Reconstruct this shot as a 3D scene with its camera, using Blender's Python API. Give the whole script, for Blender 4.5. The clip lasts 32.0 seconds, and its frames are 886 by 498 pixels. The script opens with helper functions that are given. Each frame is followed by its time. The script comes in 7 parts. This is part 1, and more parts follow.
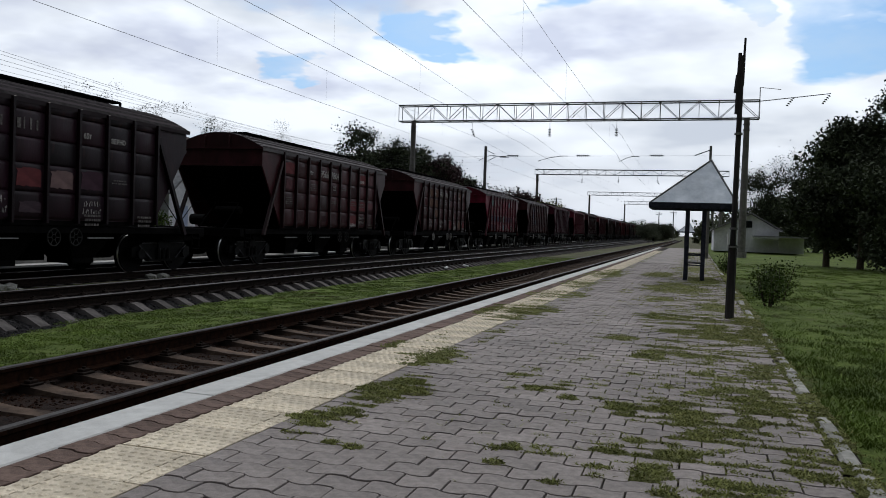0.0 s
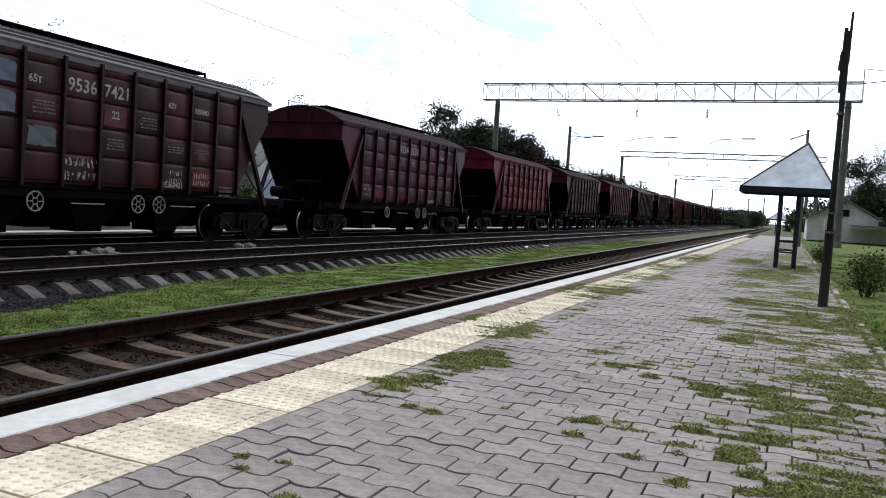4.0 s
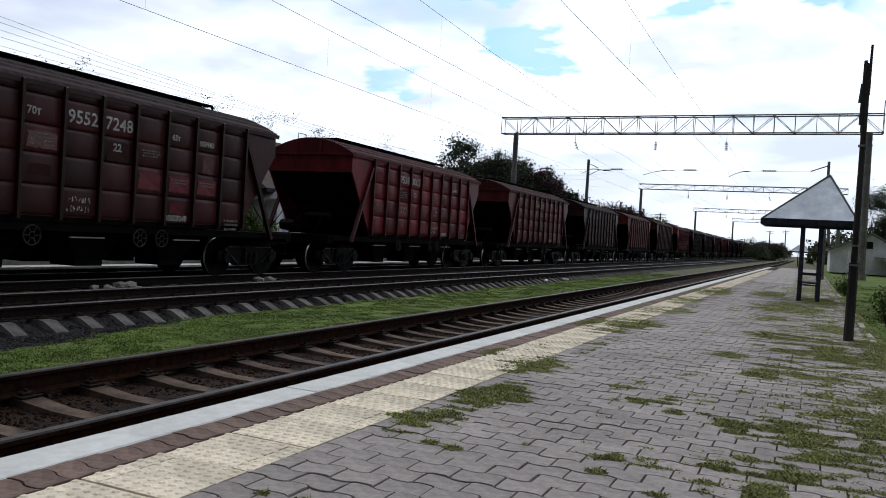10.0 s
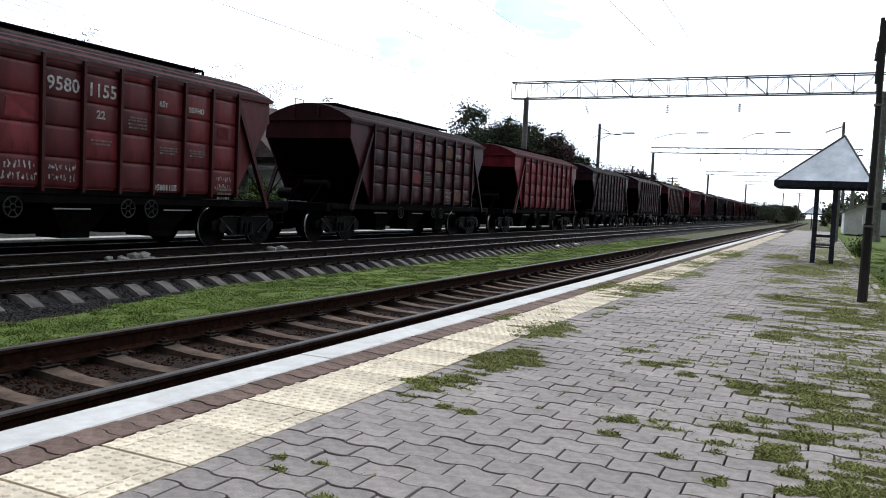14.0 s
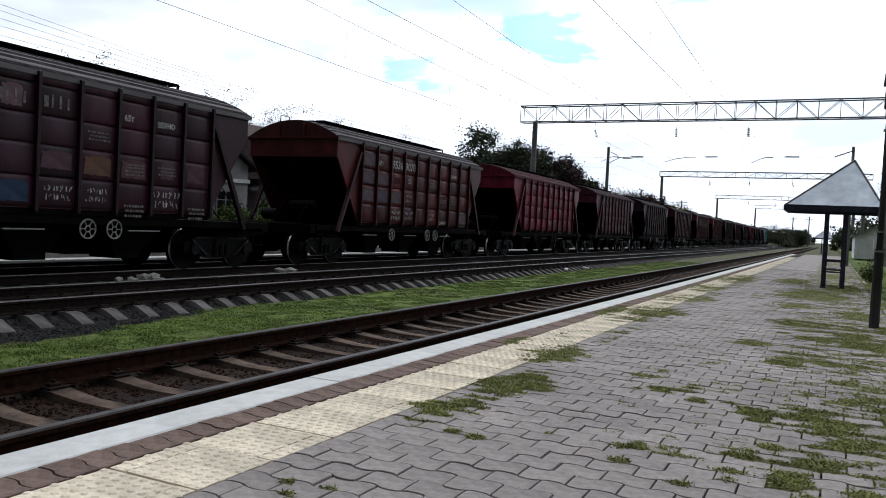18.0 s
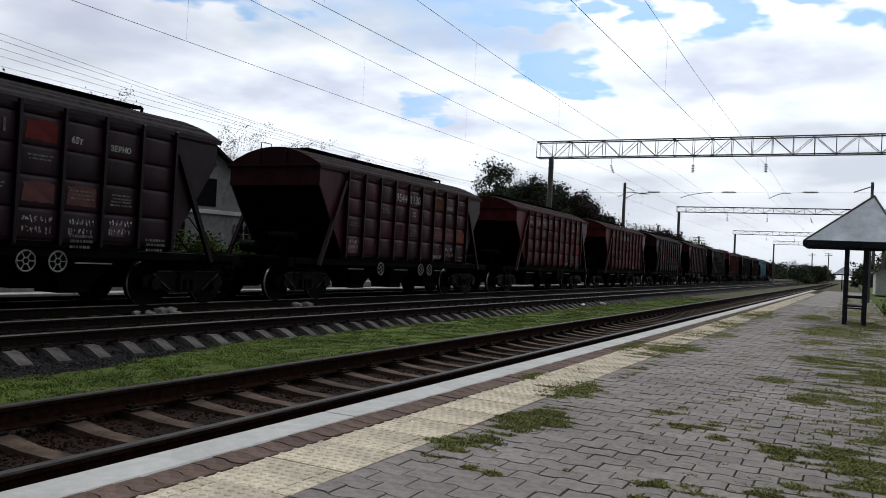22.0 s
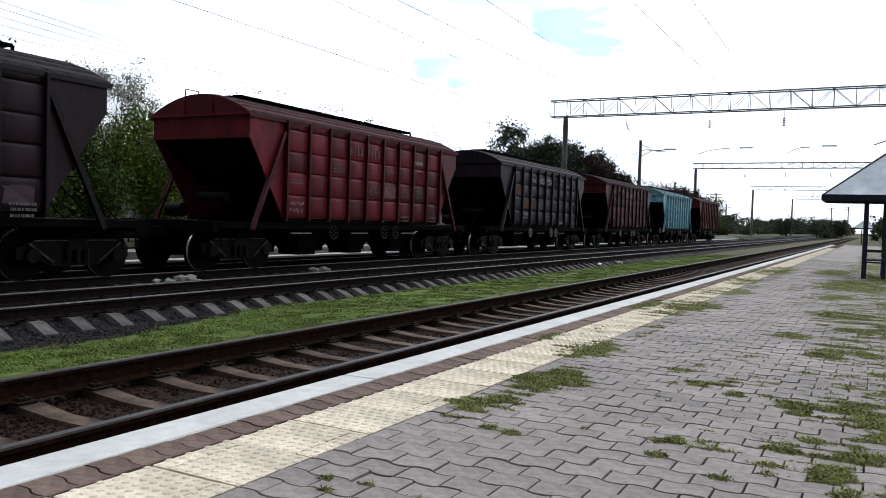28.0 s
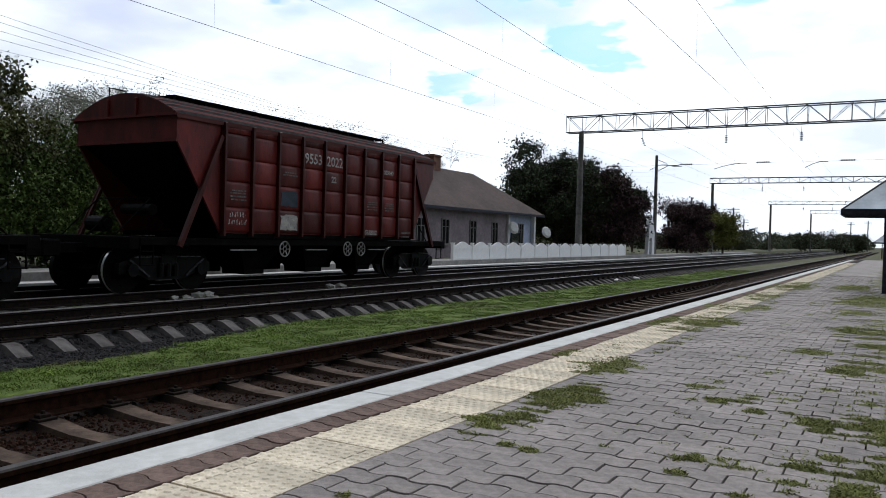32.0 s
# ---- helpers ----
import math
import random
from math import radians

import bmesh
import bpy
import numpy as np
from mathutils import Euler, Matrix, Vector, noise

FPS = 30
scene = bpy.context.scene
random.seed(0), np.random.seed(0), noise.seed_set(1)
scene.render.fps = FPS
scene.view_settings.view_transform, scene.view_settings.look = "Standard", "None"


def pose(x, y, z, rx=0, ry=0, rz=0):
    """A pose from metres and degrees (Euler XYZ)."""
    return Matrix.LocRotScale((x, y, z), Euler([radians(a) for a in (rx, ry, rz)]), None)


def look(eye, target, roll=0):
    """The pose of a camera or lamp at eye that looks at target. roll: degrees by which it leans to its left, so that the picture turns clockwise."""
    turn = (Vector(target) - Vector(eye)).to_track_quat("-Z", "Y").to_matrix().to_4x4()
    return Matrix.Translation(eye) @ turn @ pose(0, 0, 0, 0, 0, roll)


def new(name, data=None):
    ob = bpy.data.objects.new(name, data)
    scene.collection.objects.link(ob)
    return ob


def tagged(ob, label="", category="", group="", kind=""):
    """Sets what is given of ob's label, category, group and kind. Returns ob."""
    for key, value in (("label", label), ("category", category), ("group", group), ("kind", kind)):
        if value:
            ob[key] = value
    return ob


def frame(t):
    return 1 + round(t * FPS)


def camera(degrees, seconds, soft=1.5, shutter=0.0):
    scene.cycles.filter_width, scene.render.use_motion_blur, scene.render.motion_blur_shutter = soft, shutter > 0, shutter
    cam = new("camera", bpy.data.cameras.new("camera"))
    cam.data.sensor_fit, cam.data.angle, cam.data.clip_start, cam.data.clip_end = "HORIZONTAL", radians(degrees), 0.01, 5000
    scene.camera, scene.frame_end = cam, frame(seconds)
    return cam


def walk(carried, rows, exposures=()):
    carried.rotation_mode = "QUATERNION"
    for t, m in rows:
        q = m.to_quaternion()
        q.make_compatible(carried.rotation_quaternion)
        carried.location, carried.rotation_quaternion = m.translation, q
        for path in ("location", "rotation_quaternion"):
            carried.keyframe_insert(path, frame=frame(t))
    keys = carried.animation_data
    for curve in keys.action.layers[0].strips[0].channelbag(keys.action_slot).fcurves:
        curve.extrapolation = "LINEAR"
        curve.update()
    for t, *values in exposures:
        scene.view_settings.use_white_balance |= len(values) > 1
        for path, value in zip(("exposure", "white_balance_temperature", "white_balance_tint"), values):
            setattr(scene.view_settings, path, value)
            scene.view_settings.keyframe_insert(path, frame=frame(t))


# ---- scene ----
cam = camera(58.3, 32.0, soft=0.95)

# ---- the camera: held by hand at chest height on the platform ----
walk(cam, [
    (0.0, pose(0.036, -0.007, 1.152, 88.47, -1.93, 17.64)),
    (0.5, pose(-0.021, 0.008, 1.125, 83.80, -1.17, 21.89)),
    (1.0, pose(0.003, 0.024, 1.135, 84.81, -0.57, 24.13)),
    (1.5, pose(0.005, 0.010, 1.097, 83.25, -2.05, 25.63)),
    (2.0, pose(0.008, 0.021, 1.100, 84.10, -2.39, 24.53)),
    (2.5, pose(0.013, 0.018, 1.095, 85.33, -1.61, 23.73)),
    (3.0, pose(0.022, 0.014, 1.095, 85.89, -1.20, 23.40)),
    (3.5, pose(0.020, 0.016, 1.089, 85.76, -1.47, 23.19)),
    (4.0, pose(0.006, 0.005, 1.088, 86.74, -3.49, 23.44)),
    (4.5, pose(0.007, 0.012, 1.095, 87.38, -2.94, 23.17)),
    (6.5, pose(-0.001, 0.006, 1.086, 87.81, -3.35, 24.12)),
    (7.0, pose(0.001, 0.006, 1.086, 87.95, -3.21, 24.19)),
    (7.5, pose(0.001, 0.005, 1.086, 88.06, -2.95, 24.23)),
    (8.0, pose(0.001, 0.004, 1.090, 88.23, -3.04, 24.39)),
    (8.5, pose(0.000, 0.005, 1.087, 88.13, -3.24, 24.63)),
    (9.0, pose(0.000, 0.000, 1.090, 88.66, -3.14, 24.64)),
    (9.5, pose(-0.004, 0.007, 1.089, 88.94, -3.27, 24.64)),
    (10.0, pose(-0.003, 0.003, 1.094, 89.05, -3.32, 24.79)),
    (10.5, pose(-0.005, 0.006, 1.091, 89.04, -3.27, 24.68)),
    (11.0, pose(-0.002, 0.001, 1.095, 89.43, -3.99, 24.77)),
    (11.5, pose(-0.001, 0.006, 1.094, 89.78, -3.61, 24.90)),
    (12.0, pose(-0.005, 0.014, 1.099, 90.56, -2.86, 24.52)),
    (12.5, pose(-0.005, 0.011, 1.083, 86.41, -3.51, 23.48)),
    (13.0, pose(-0.010, 0.007, 1.087, 83.90, -3.10, 24.57)),
    (13.5, pose(-0.001, 0.010, 1.083, 85.09, -3.16, 25.09)),
    (14.0, pose(-0.003, 0.002, 1.087, 86.64, -2.53, 25.58)),
    (14.5, pose(-0.003, -0.001, 1.080, 86.19, -3.31, 25.75)),
    (16.5, pose(-0.006, -0.004, 1.085, 87.07, -3.43, 26.15)),
    (17.0, pose(-0.008, 0.004, 1.081, 87.07, -3.32, 25.85)),
    (17.5, pose(-0.011, -0.003, 1.086, 87.51, -3.25, 26.05)),
    (18.0, pose(-0.007, -0.004, 1.094, 88.23, -2.81, 26.20)),
    (18.5, pose(-0.008, -0.003, 1.092, 88.29, -3.01, 25.92)),
    (19.0, pose(-0.006, -0.004, 1.089, 88.30, -2.87, 26.06)),
    (19.5, pose(-0.007, 0.000, 1.094, 89.02, -3.07, 25.80)),
    (20.0, pose(-0.003, -0.003, 1.095, 88.89, -3.15, 25.97)),
    (20.5, pose(-0.007, -0.004, 1.088, 88.58, -3.52, 26.33)),
    (21.0, pose(-0.010, 0.004, 1.091, 90.74, -3.38, 27.09)),
    (21.5, pose(-0.007, 0.006, 1.090, 90.78, -2.54, 27.08)),
    (22.0, pose(-0.015, 0.003, 1.086, 90.70, -2.96, 27.36)),
    (22.5, pose(-0.010, 0.001, 1.087, 90.86, -2.91, 27.42)),
    (23.0, pose(-0.008, 0.004, 1.089, 90.98, -2.99, 27.52)),
    (23.5, pose(-0.012, 0.004, 1.092, 91.42, -2.79, 27.28)),
    (24.0, pose(-0.010, -0.004, 1.092, 90.12, -3.27, 27.04)),
    (24.5, pose(-0.007, -0.006, 1.089, 86.12, -2.95, 25.30)),
    (25.0, pose(-0.002, -0.009, 1.092, 84.55, -2.56, 25.58)),
    (25.5, pose(0.001, -0.008, 1.090, 84.30, -2.69, 25.79)),
    (26.0, pose(0.004, -0.019, 1.092, 85.43, -1.72, 27.62)),
    (26.5, pose(0.000, -0.018, 1.094, 86.77, -1.53, 28.22)),
    (28.5, pose(-0.003, -0.020, 1.093, 88.02, -1.70, 28.82)),
    (29.0, pose(-0.004, -0.023, 1.096, 88.10, -1.60, 29.21)),
    (29.5, pose(-0.004, -0.028, 1.095, 88.08, -1.70, 29.11)),
    (30.0, pose(-0.006, -0.025, 1.096, 88.61, -1.97, 29.44)),
    (30.5, pose(-0.003, -0.030, 1.095, 88.69, -2.03, 29.47)),
    (31.0, pose(-0.001, -0.040, 1.097, 88.90, -2.00, 29.57)),
    (31.5, pose(0.000, -0.032, 1.094, 88.94, -1.68, 29.67)),
    (32.0, pose(-0.003, -0.026, 1.096, 89.06, -1.54, 29.62)),
], exposures=[
(0.0, -1.5, 6250, 10), (0.5, -0.9, 6100, 10), (1.0, -0.5, 6100, 10), (2.0, -0.25, 6100, 10), (3.0, -0.4, 6100, 10), (4.0, -0.5, 6100, 10), (4.5, -0.65, 6100, 10), (6.5, -0.9, 6100, 10), (7.0, -0.98, 6100, 10), (8.0, -1.05, 6100, 10), (9.0, -1, 6100, 10), (10.0, -1.1, 6100, 10), (12.0, -1.3, 6100, 10), (12.5, -0.9, 6100, 10), (13.0, -0.6, 6100, 10), (14.0, -0.45, 6100, 10), (14.5, -0.5, 6100, 10), (17.0, -0.7, 6100, 10), (18.0, -0.9, 6100, 10), (20.0, -1, 6100, 10), (21.0, -1.2, 6300, 10), (24.0, -1.5, 6350, 10), (24.5, -0.9, 6100, 10), (25.0, -0.6, 6100, 10), (26.0, -0.3, 6100, 10), (26.5, -0.35, 6100, 10), (28.5, -0.7, 6100, 10), (29.0, -0.75, 6100, 10), (31.0, -1, 6100, 10), (32.0, -1, 6100, 10),
])

# ---- world and sun: bright broken cloud, veiled sun ahead behind the train ----
world = bpy.data.worlds.new("sky")
scene.world = world
world.use_nodes = True
wn, wl = world.node_tree.nodes, world.node_tree.links
wn.clear()
w_out = wn.new("ShaderNodeOutputWorld")
w_bg = wn.new("ShaderNodeBackground")
w_sky = wn.new("ShaderNodeTexSky")
w_sky.sky_type, w_sky.sun_disc = "NISHITA", False
w_sky.sun_elevation, w_sky.sun_rotation = radians(41), radians(-11)
w_sky.air_density, w_sky.dust_density, w_sky.ozone_density = 1.0, 0.6, 2.0
w_tc = wn.new("ShaderNodeTexCoord")
w_sep = wn.new("ShaderNodeSeparateXYZ")
wl.new(w_tc.outputs["Generated"], w_sep.inputs[0])


def wmath(op, a, b=None, clamp=False):
    n = wn.new("ShaderNodeMath")
    n.operation, n.use_clamp = op, clamp
    for i, v in enumerate((a, b)):
        if v is None:
            continue
        if isinstance(v, (int, float)):
            n.inputs[i].default_value = v
        else:
            wl.new(v, n.inputs[i])
    return n.outputs[0]


# clouds lie on a flat layer: direction over height
w_h = wmath("ADD", wmath("MAXIMUM", w_sep.outputs[2], 0.0), 0.16)
w_comb = wn.new("ShaderNodeCombineXYZ")
wl.new(wmath("DIVIDE", w_sep.outputs[0], w_h), w_comb.inputs[0])
wl.new(wmath("DIVIDE", w_sep.outputs[1], w_h), w_comb.inputs[1])
w_comb.inputs[2].default_value = 3.7


def wnoise(scale, detail, rough, shift):
    m = wn.new("ShaderNodeMapping")
    m.inputs["Location"].default_value = shift
    wl.new(w_comb.outputs[0], m.inputs[0])
    n = wn.new("ShaderNodeTexNoise")
    n.inputs["Scale"].default_value, n.inputs["Detail"].default_value, n.inputs["Roughness"].default_value = scale, detail, rough
    wl.new(m.outputs[0], n.inputs["Vector"])
    return n.outputs[0]


def wramp(fac, stops):
    r = wn.new("ShaderNodeValToRGB")
    r.color_ramp.elements[0].position, r.color_ramp.elements[0].color = stops[0][0], (*stops[0][1], 1)
    r.color_ramp.elements[1].position, r.color_ramp.elements[1].color = stops[-1][0], (*stops[-1][1], 1)
    for p, c in stops[1:-1]:
        e = r.color_ramp.elements.new(p)
        e.color = (*c, 1)
    wl.new(fac, r.inputs[0])
    return r.outputs[0]


def wmix(fac, a, b):
    n = wn.new("ShaderNodeMix")
    n.data_type = "RGBA"
    wl.new(fac, n.inputs[0])
    for i, v in ((6, a), (7, b)):
        if isinstance(v, tuple):
            n.inputs[i].default_value = (*v, 1)
        else:
            wl.new(v, n.inputs[i])
    return n.outputs[2]


# clouds glow round the veiled sun and dim away from it
w_dot = wn.new("ShaderNodeVectorMath")
w_dot.operation = "DOT_PRODUCT"
wl.new(w_tc.outputs["Generated"], w_dot.inputs[0])
w_dot.inputs[1].default_value = Vector((-16, 80, 72)).normalized()
w_glow = wn.new("ShaderNodeMapRange")
for i, v in enumerate((-0.22, 0.95, 0.14, 2.45)):
    w_glow.inputs[i + 1].default_value = v
wl.new(w_dot.outputs["Value"], w_glow.inputs[0])


# ragged gaps and grey undersides in the cloud layer: compass angle, height and half widths in degrees
GAPS = [(-42.5, 16.6, 4.2, 1.3), (-21.2, 17.6, 2.4, 1.3), (-17.0, 17.6, 1.6, 1.8), (-11.6, 17.0, 2.5, 2.6), (-19.6, 13.6, 3.8, 1.1), (1.5, 15.4, 3.0, 1.5), (-1.8, 12.5, 2.4, 0.5), (-30.0, 10.6, 2.4, 1.1), (8.6, 13.2, 5.0, 4.2), (-3.0, 18.2, 4.0, 0.8), (-27.0, 21.0, 3.5, 1.5), (-36.0, 22.0, 3.0, 1.4)]
UNDERSIDES = [(-8.2, 13.2, 5.2, 1.6), (-27.4, 10.0, 5.0, 1.3), (-38.0, 11.0, 5.0, 1.6), (-52.0, 14.0, 6.0, 3.0), (-26.0, 15.5, 4.0, 0.9)]
w_rag = wn.new("ShaderNodeTexNoise")
w_rag.inputs["Scale"].default_value, w_rag.inputs["Detail"].default_value, w_rag.inputs["Roughness"].default_value = 2.6, 4, 0.52
wl.new(w_comb.outputs[0], w_rag.inputs["Vector"])
w_off = wn.new("ShaderNodeVectorMath")
w_off.operation = "MULTIPLY_ADD"
wl.new(w_rag.outputs["Color"], w_off.inputs[0])
w_off.inputs[1].default_value, w_off.inputs[2].default_value = (1.0, 1.0, 0), (-0.5, -0.5, 0)
w_bent = wn.new("ShaderNodeVectorMath")
w_bent.operation = "ADD"
wl.new(w_comb.outputs[0], w_bent.inputs[0])
wl.new(w_off.outputs[0], w_bent.inputs[1])


def cloud_spots(spots, inner, outer):
    """1 inside any of the spots of the cloud layer, 0 outside."""
    def reach(el):
        return math.cos(radians(el)) / (math.sin(radians(el)) + 0.16)
    total = None
    for az, el, waz, wel in spots:
        m = wn.new("ShaderNodeMapping")
        m.vector_type = "TEXTURE"
        d = reach(el)
        m.inputs["Location"].default_value = (d * math.sin(radians(az)), d * math.cos(radians(az)), 3.7)
        m.inputs["Rotation"].default_value = (0, 0, radians(-az))
        m.inputs["Scale"].default_value = (d * radians(waz), abs(reach(el + wel) - reach(el - wel)) / 2, 1)
        wl.new(w_bent.outputs[0], m.inputs[0])
        n = wn.new("ShaderNodeVectorMath")
        n.operation = "LENGTH"
        wl.new(m.outputs[0], n.inputs[0])
        r = wn.new("ShaderNodeMapRange")
        r.inputs[1].default_value, r.inputs[2].default_value, r.inputs[3].default_value, r.inputs[4].default_value = inner, outer, 1.0, 0.0
        wl.new(n.outputs["Value"], r.inputs[0])
        total = r.outputs[0] if total is None else wmath("MAXIMUM", total, r.outputs[0])
    return total


w_base = wmath("ADD", wnoise(0.95, 6, 0.52, (5.3, 1.9, 0)), 0.045)
w_cover = wramp(wmath("SUBTRACT", w_base, wmath("MULTIPLY", cloud_spots(GAPS, 0.55, 1.25), 0.22)), [(0.33, (0, 0, 0)), (0.45, (1, 1, 1))])
w_shade = wramp(wnoise(1.5, 4, 0.5, (7.0, 3.0, 0)), [(0.34, (0.80, 0.86, 0.95)), (0.45, (1.04, 1.09, 1.15)), (0.60, (1.30, 1.36, 1.43))])
w_blue = wn.new("ShaderNodeVectorMath")
w_blue.operation = "MULTIPLY"
wl.new(w_sky.outputs[0], w_blue.inputs[0])
w_blue.inputs[1].default_value = (0.072, 0.105, 0.130)
w_shade = wmix(wmath("MULTIPLY", cloud_spots(UNDERSIDES, 0.3, 1.6), 0.7), w_shade, (0.66, 0.71, 0.90))
w_veil = wmix(wramp(wnoise(3.0, 6, 0.6, (2.0, 8.0, 0)), [(0.3, (0.25, 0.25, 0.25)), (0.7, (0.6, 0.6, 0.6))]), w_blue.outputs[0], (0.74, 0.90, 1.06))
w_col = wmix(w_cover, w_veil, w_shade)
# the haze whitens towards the horizon
w_col = wmix(wramp(w_sep.outputs[2], [(0.0, (1, 1, 1)), (0.12, (0, 0, 0))]), w_col, (1.02, 1.06, 1.12))
w_lit = wn.new("ShaderNodeVectorMath")
w_lit.operation = "SCALE"
wl.new(w_col, w_lit.inputs[0])
wl.new(w_glow.outputs[0], w_lit.inputs["Scale"])
wl.new(w_lit.outputs[0], w_bg.inputs["Color"])
w_bg.inputs["Strength"].default_value = 1.0
wl.new(w_bg.outputs[0], w_out.inputs[0])

sun = new("sun", bpy.data.lights.new("sun", "SUN"))
sun.data.energy, sun.data.angle, sun.data.color = 1.45, radians(20), (1.0, 0.88, 0.73)
sun.matrix_world = look((-16, 80, 72), (0, 0, 0))

# ---- materials ----


def surf(name, c1, c2, scale=8.0, rough=0.8, bump=0.3, bscale=None, metal=0.0, spots=None, big=0.25, bigscale=0.7, vary=0.0, tint=False, rvar=0.1, stretch=None, spec=0.12):
    """Two-scale paint, stone or earth: grain between c1 and c2, large stains, relief. vary: shade from piece to piece. tint: base from the object's colour."""
    m = bpy.data.materials.new(name)
    m.use_nodes = True
    nt = m.node_tree
    n, l = nt.nodes, nt.links
    p = n["Principled BSDF"]
    tc = n.new("ShaderNodeTexCoord")
    co = tc.outputs["Object"]
    if stretch:
        mp = n.new("ShaderNodeMapping")
        mp.inputs["Scale"].default_value = stretch
        l.new(co, mp.inputs[0])
        co = mp.outputs[0]

    def noise_of(sc, det):
        t = n.new("ShaderNodeTexNoise")
        t.inputs["Scale"].default_value, t.inputs["Detail"].default_value, t.inputs["Roughness"].default_value = sc, det, 0.62
        l.new(co, t.inputs["Vector"])
        return t.outputs[0]

    def mixed(kind, fac, a, b):
        x = n.new("ShaderNodeMix")
        x.data_type, x.blend_type = "RGBA", kind
        for i, v in ((0, fac), (6, a), (7, b)):
            if isinstance(v, tuple):
                x.inputs[i].default_value = (*v, 1)
            elif isinstance(v, (int, float)):
                x.inputs[i].default_value = v
            else:
                l.new(v, x.inputs[i])
        return x.outputs[2]

    def ramped(fac, a, b):
        r = n.new("ShaderNodeMapRange")
        r.inputs[1].default_value, r.inputs[2].default_value = a, b
        l.new(fac, r.inputs[0])
        return r.outputs[0]

    grain = noise_of(scale, 8)
    col = mixed("MIX", ramped(grain, 0.32, 0.68), c1, c2)
    if tint:
        oi = n.new("ShaderNodeObjectInfo")
        col = mixed("MULTIPLY", 1.0, oi.outputs["Color"], col)
    blot = noise_of(bigscale, 5)
    col = mixed("MULTIPLY", big, col, mixed("MIX", ramped(blot, 0.35, 0.65), (0.35, 0.33, 0.32), (1.35, 1.33, 1.3)))
    if spots:
        sc, lo, hi, colour = spots
        col = mixed("MIX", ramped(noise_of(sc, 6), lo, hi), col, colour)
    if vary:
        oi2 = n.new("ShaderNodeObjectInfo")
        gi = n.new("ShaderNodeNewGeometry")
        add = n.new("ShaderNodeMath")
        add.operation = "ADD"
        l.new(oi2.outputs["Random"], add.inputs[0])
        l.new(gi.outputs["Random Per Island"], add.inputs[1])
        fr = n.new("ShaderNodeMath")
        fr.operation = "FRACT"
        l.new(add.outputs[0], fr.inputs[0])
        r = n.new("ShaderNodeMapRange")
        r.inputs[3].default_value, r.inputs[4].default_value = 1 - vary, 1 + vary
        l.new(fr.outputs[0], r.inputs[0])
        hv = n.new("ShaderNodeVectorMath")
        hv.operation = "SCALE"
        l.new(col, hv.inputs[0])
        l.new(r.outputs[0], hv.inputs["Scale"])
        col = hv.outputs[0]
    l.new(col, p.inputs["Base Color"])
    p.inputs["Metallic"].default_value = metal
    p.inputs["Specular IOR Level"].default_value = spec
    rr = n.new("ShaderNodeMapRange")
    rr.inputs[3].default_value, rr.inputs[4].default_value = max(0.02, rough - rvar), min(1.0, rough + rvar)
    l.new(blot, rr.inputs[0])
    l.new(rr.outputs[0], p.inputs["Roughness"])
    if bump:
        b = n.new("ShaderNodeBump")
        b.inputs["Strength"].default_value, b.inputs["Distance"].default_value = bump, 0.02
        l.new(noise_of(bscale or scale * 2, 7), b.inputs["Height"])
        l.new(b.outputs[0], p.inputs["Normal"])
    return m


PAINT = surf("wagon_paint", (0.62, 0.62, 0.62), (1.15, 1.1, 1.1), 3.0, 0.44, 0.15, 20, spec=0.19, tint=True, big=0.66, bigscale=1.1, spots=(7.0, 0.56, 0.76, (0.032, 0.010, 0.012)), stretch=(1, 1, 0.35))
ROOF = surf("wagon_roof", (0.75, 0.73, 0.73), (1.1, 1.1, 1.1), 4.0, 0.85, 0.1, 30, spec=0.02, tint=True, big=0.3, bigscale=0.5, spots=(1.6, 0.6, 0.9, (0.07, 0.06, 0.062)), stretch=(1, 0.25, 1))
ROOF_RIB_SHADE = surf("roof_rib_shade", (0.018, 0.016, 0.017), (0.050, 0.045, 0.047), 5.0, 0.9, 0.2, spec=0.02)
SLOPE_SHADE = surf("slope_sheet_shade", (0.0015, 0.0015, 0.0016), (0.005, 0.004, 0.0043), 5.0, 0.95, 0.3, big=0.5, spec=0.03)
BLACK = surf("underframe_black", (0.0012, 0.0012, 0.0014), (0.006, 0.0052, 0.0055), 5.0, 0.8, 0.3, big=0.5, spec=0.04)
STEEL = surf("wheel_steel", (0.002, 0.002, 0.0022), (0.009, 0.008, 0.008), 8.0, 0.6, 0.2, metal=0.3, spec=0.05)
CASTING = surf("bogie_casting", (0.002, 0.002, 0.0022), (0.009, 0.0085, 0.009), 6.0, 0.5, 0.4, big=0.6, spec=0.08)
BRIGHT = surf("worn_steel", (0.5, 0.49, 0.48), (0.75, 0.74, 0.72), 30.0, 0.28, 0.05, metal=0.9, big=0.1)
# scuffed steel made lighter: the glints of the bogie braces are in its colour
BRACE_GLINT = surf("brace_glint_steel", (0.03, 0.03, 0.033), (0.12, 0.12, 0.13), 14.0, 0.4, 0.2, metal=0.6, big=0.7, bigscale=5)
STENCIL = surf("stencil_white", (0.20, 0.18, 0.18), (0.62, 0.60, 0.59), 14.0, 0.85, 0.0, big=0.6, bigscale=4)
FADED = surf("faded_stencil", (0.05, 0.042, 0.042), (0.27, 0.25, 0.245), 30.0, 0.9, 0.0, big=0.7, bigscale=5)
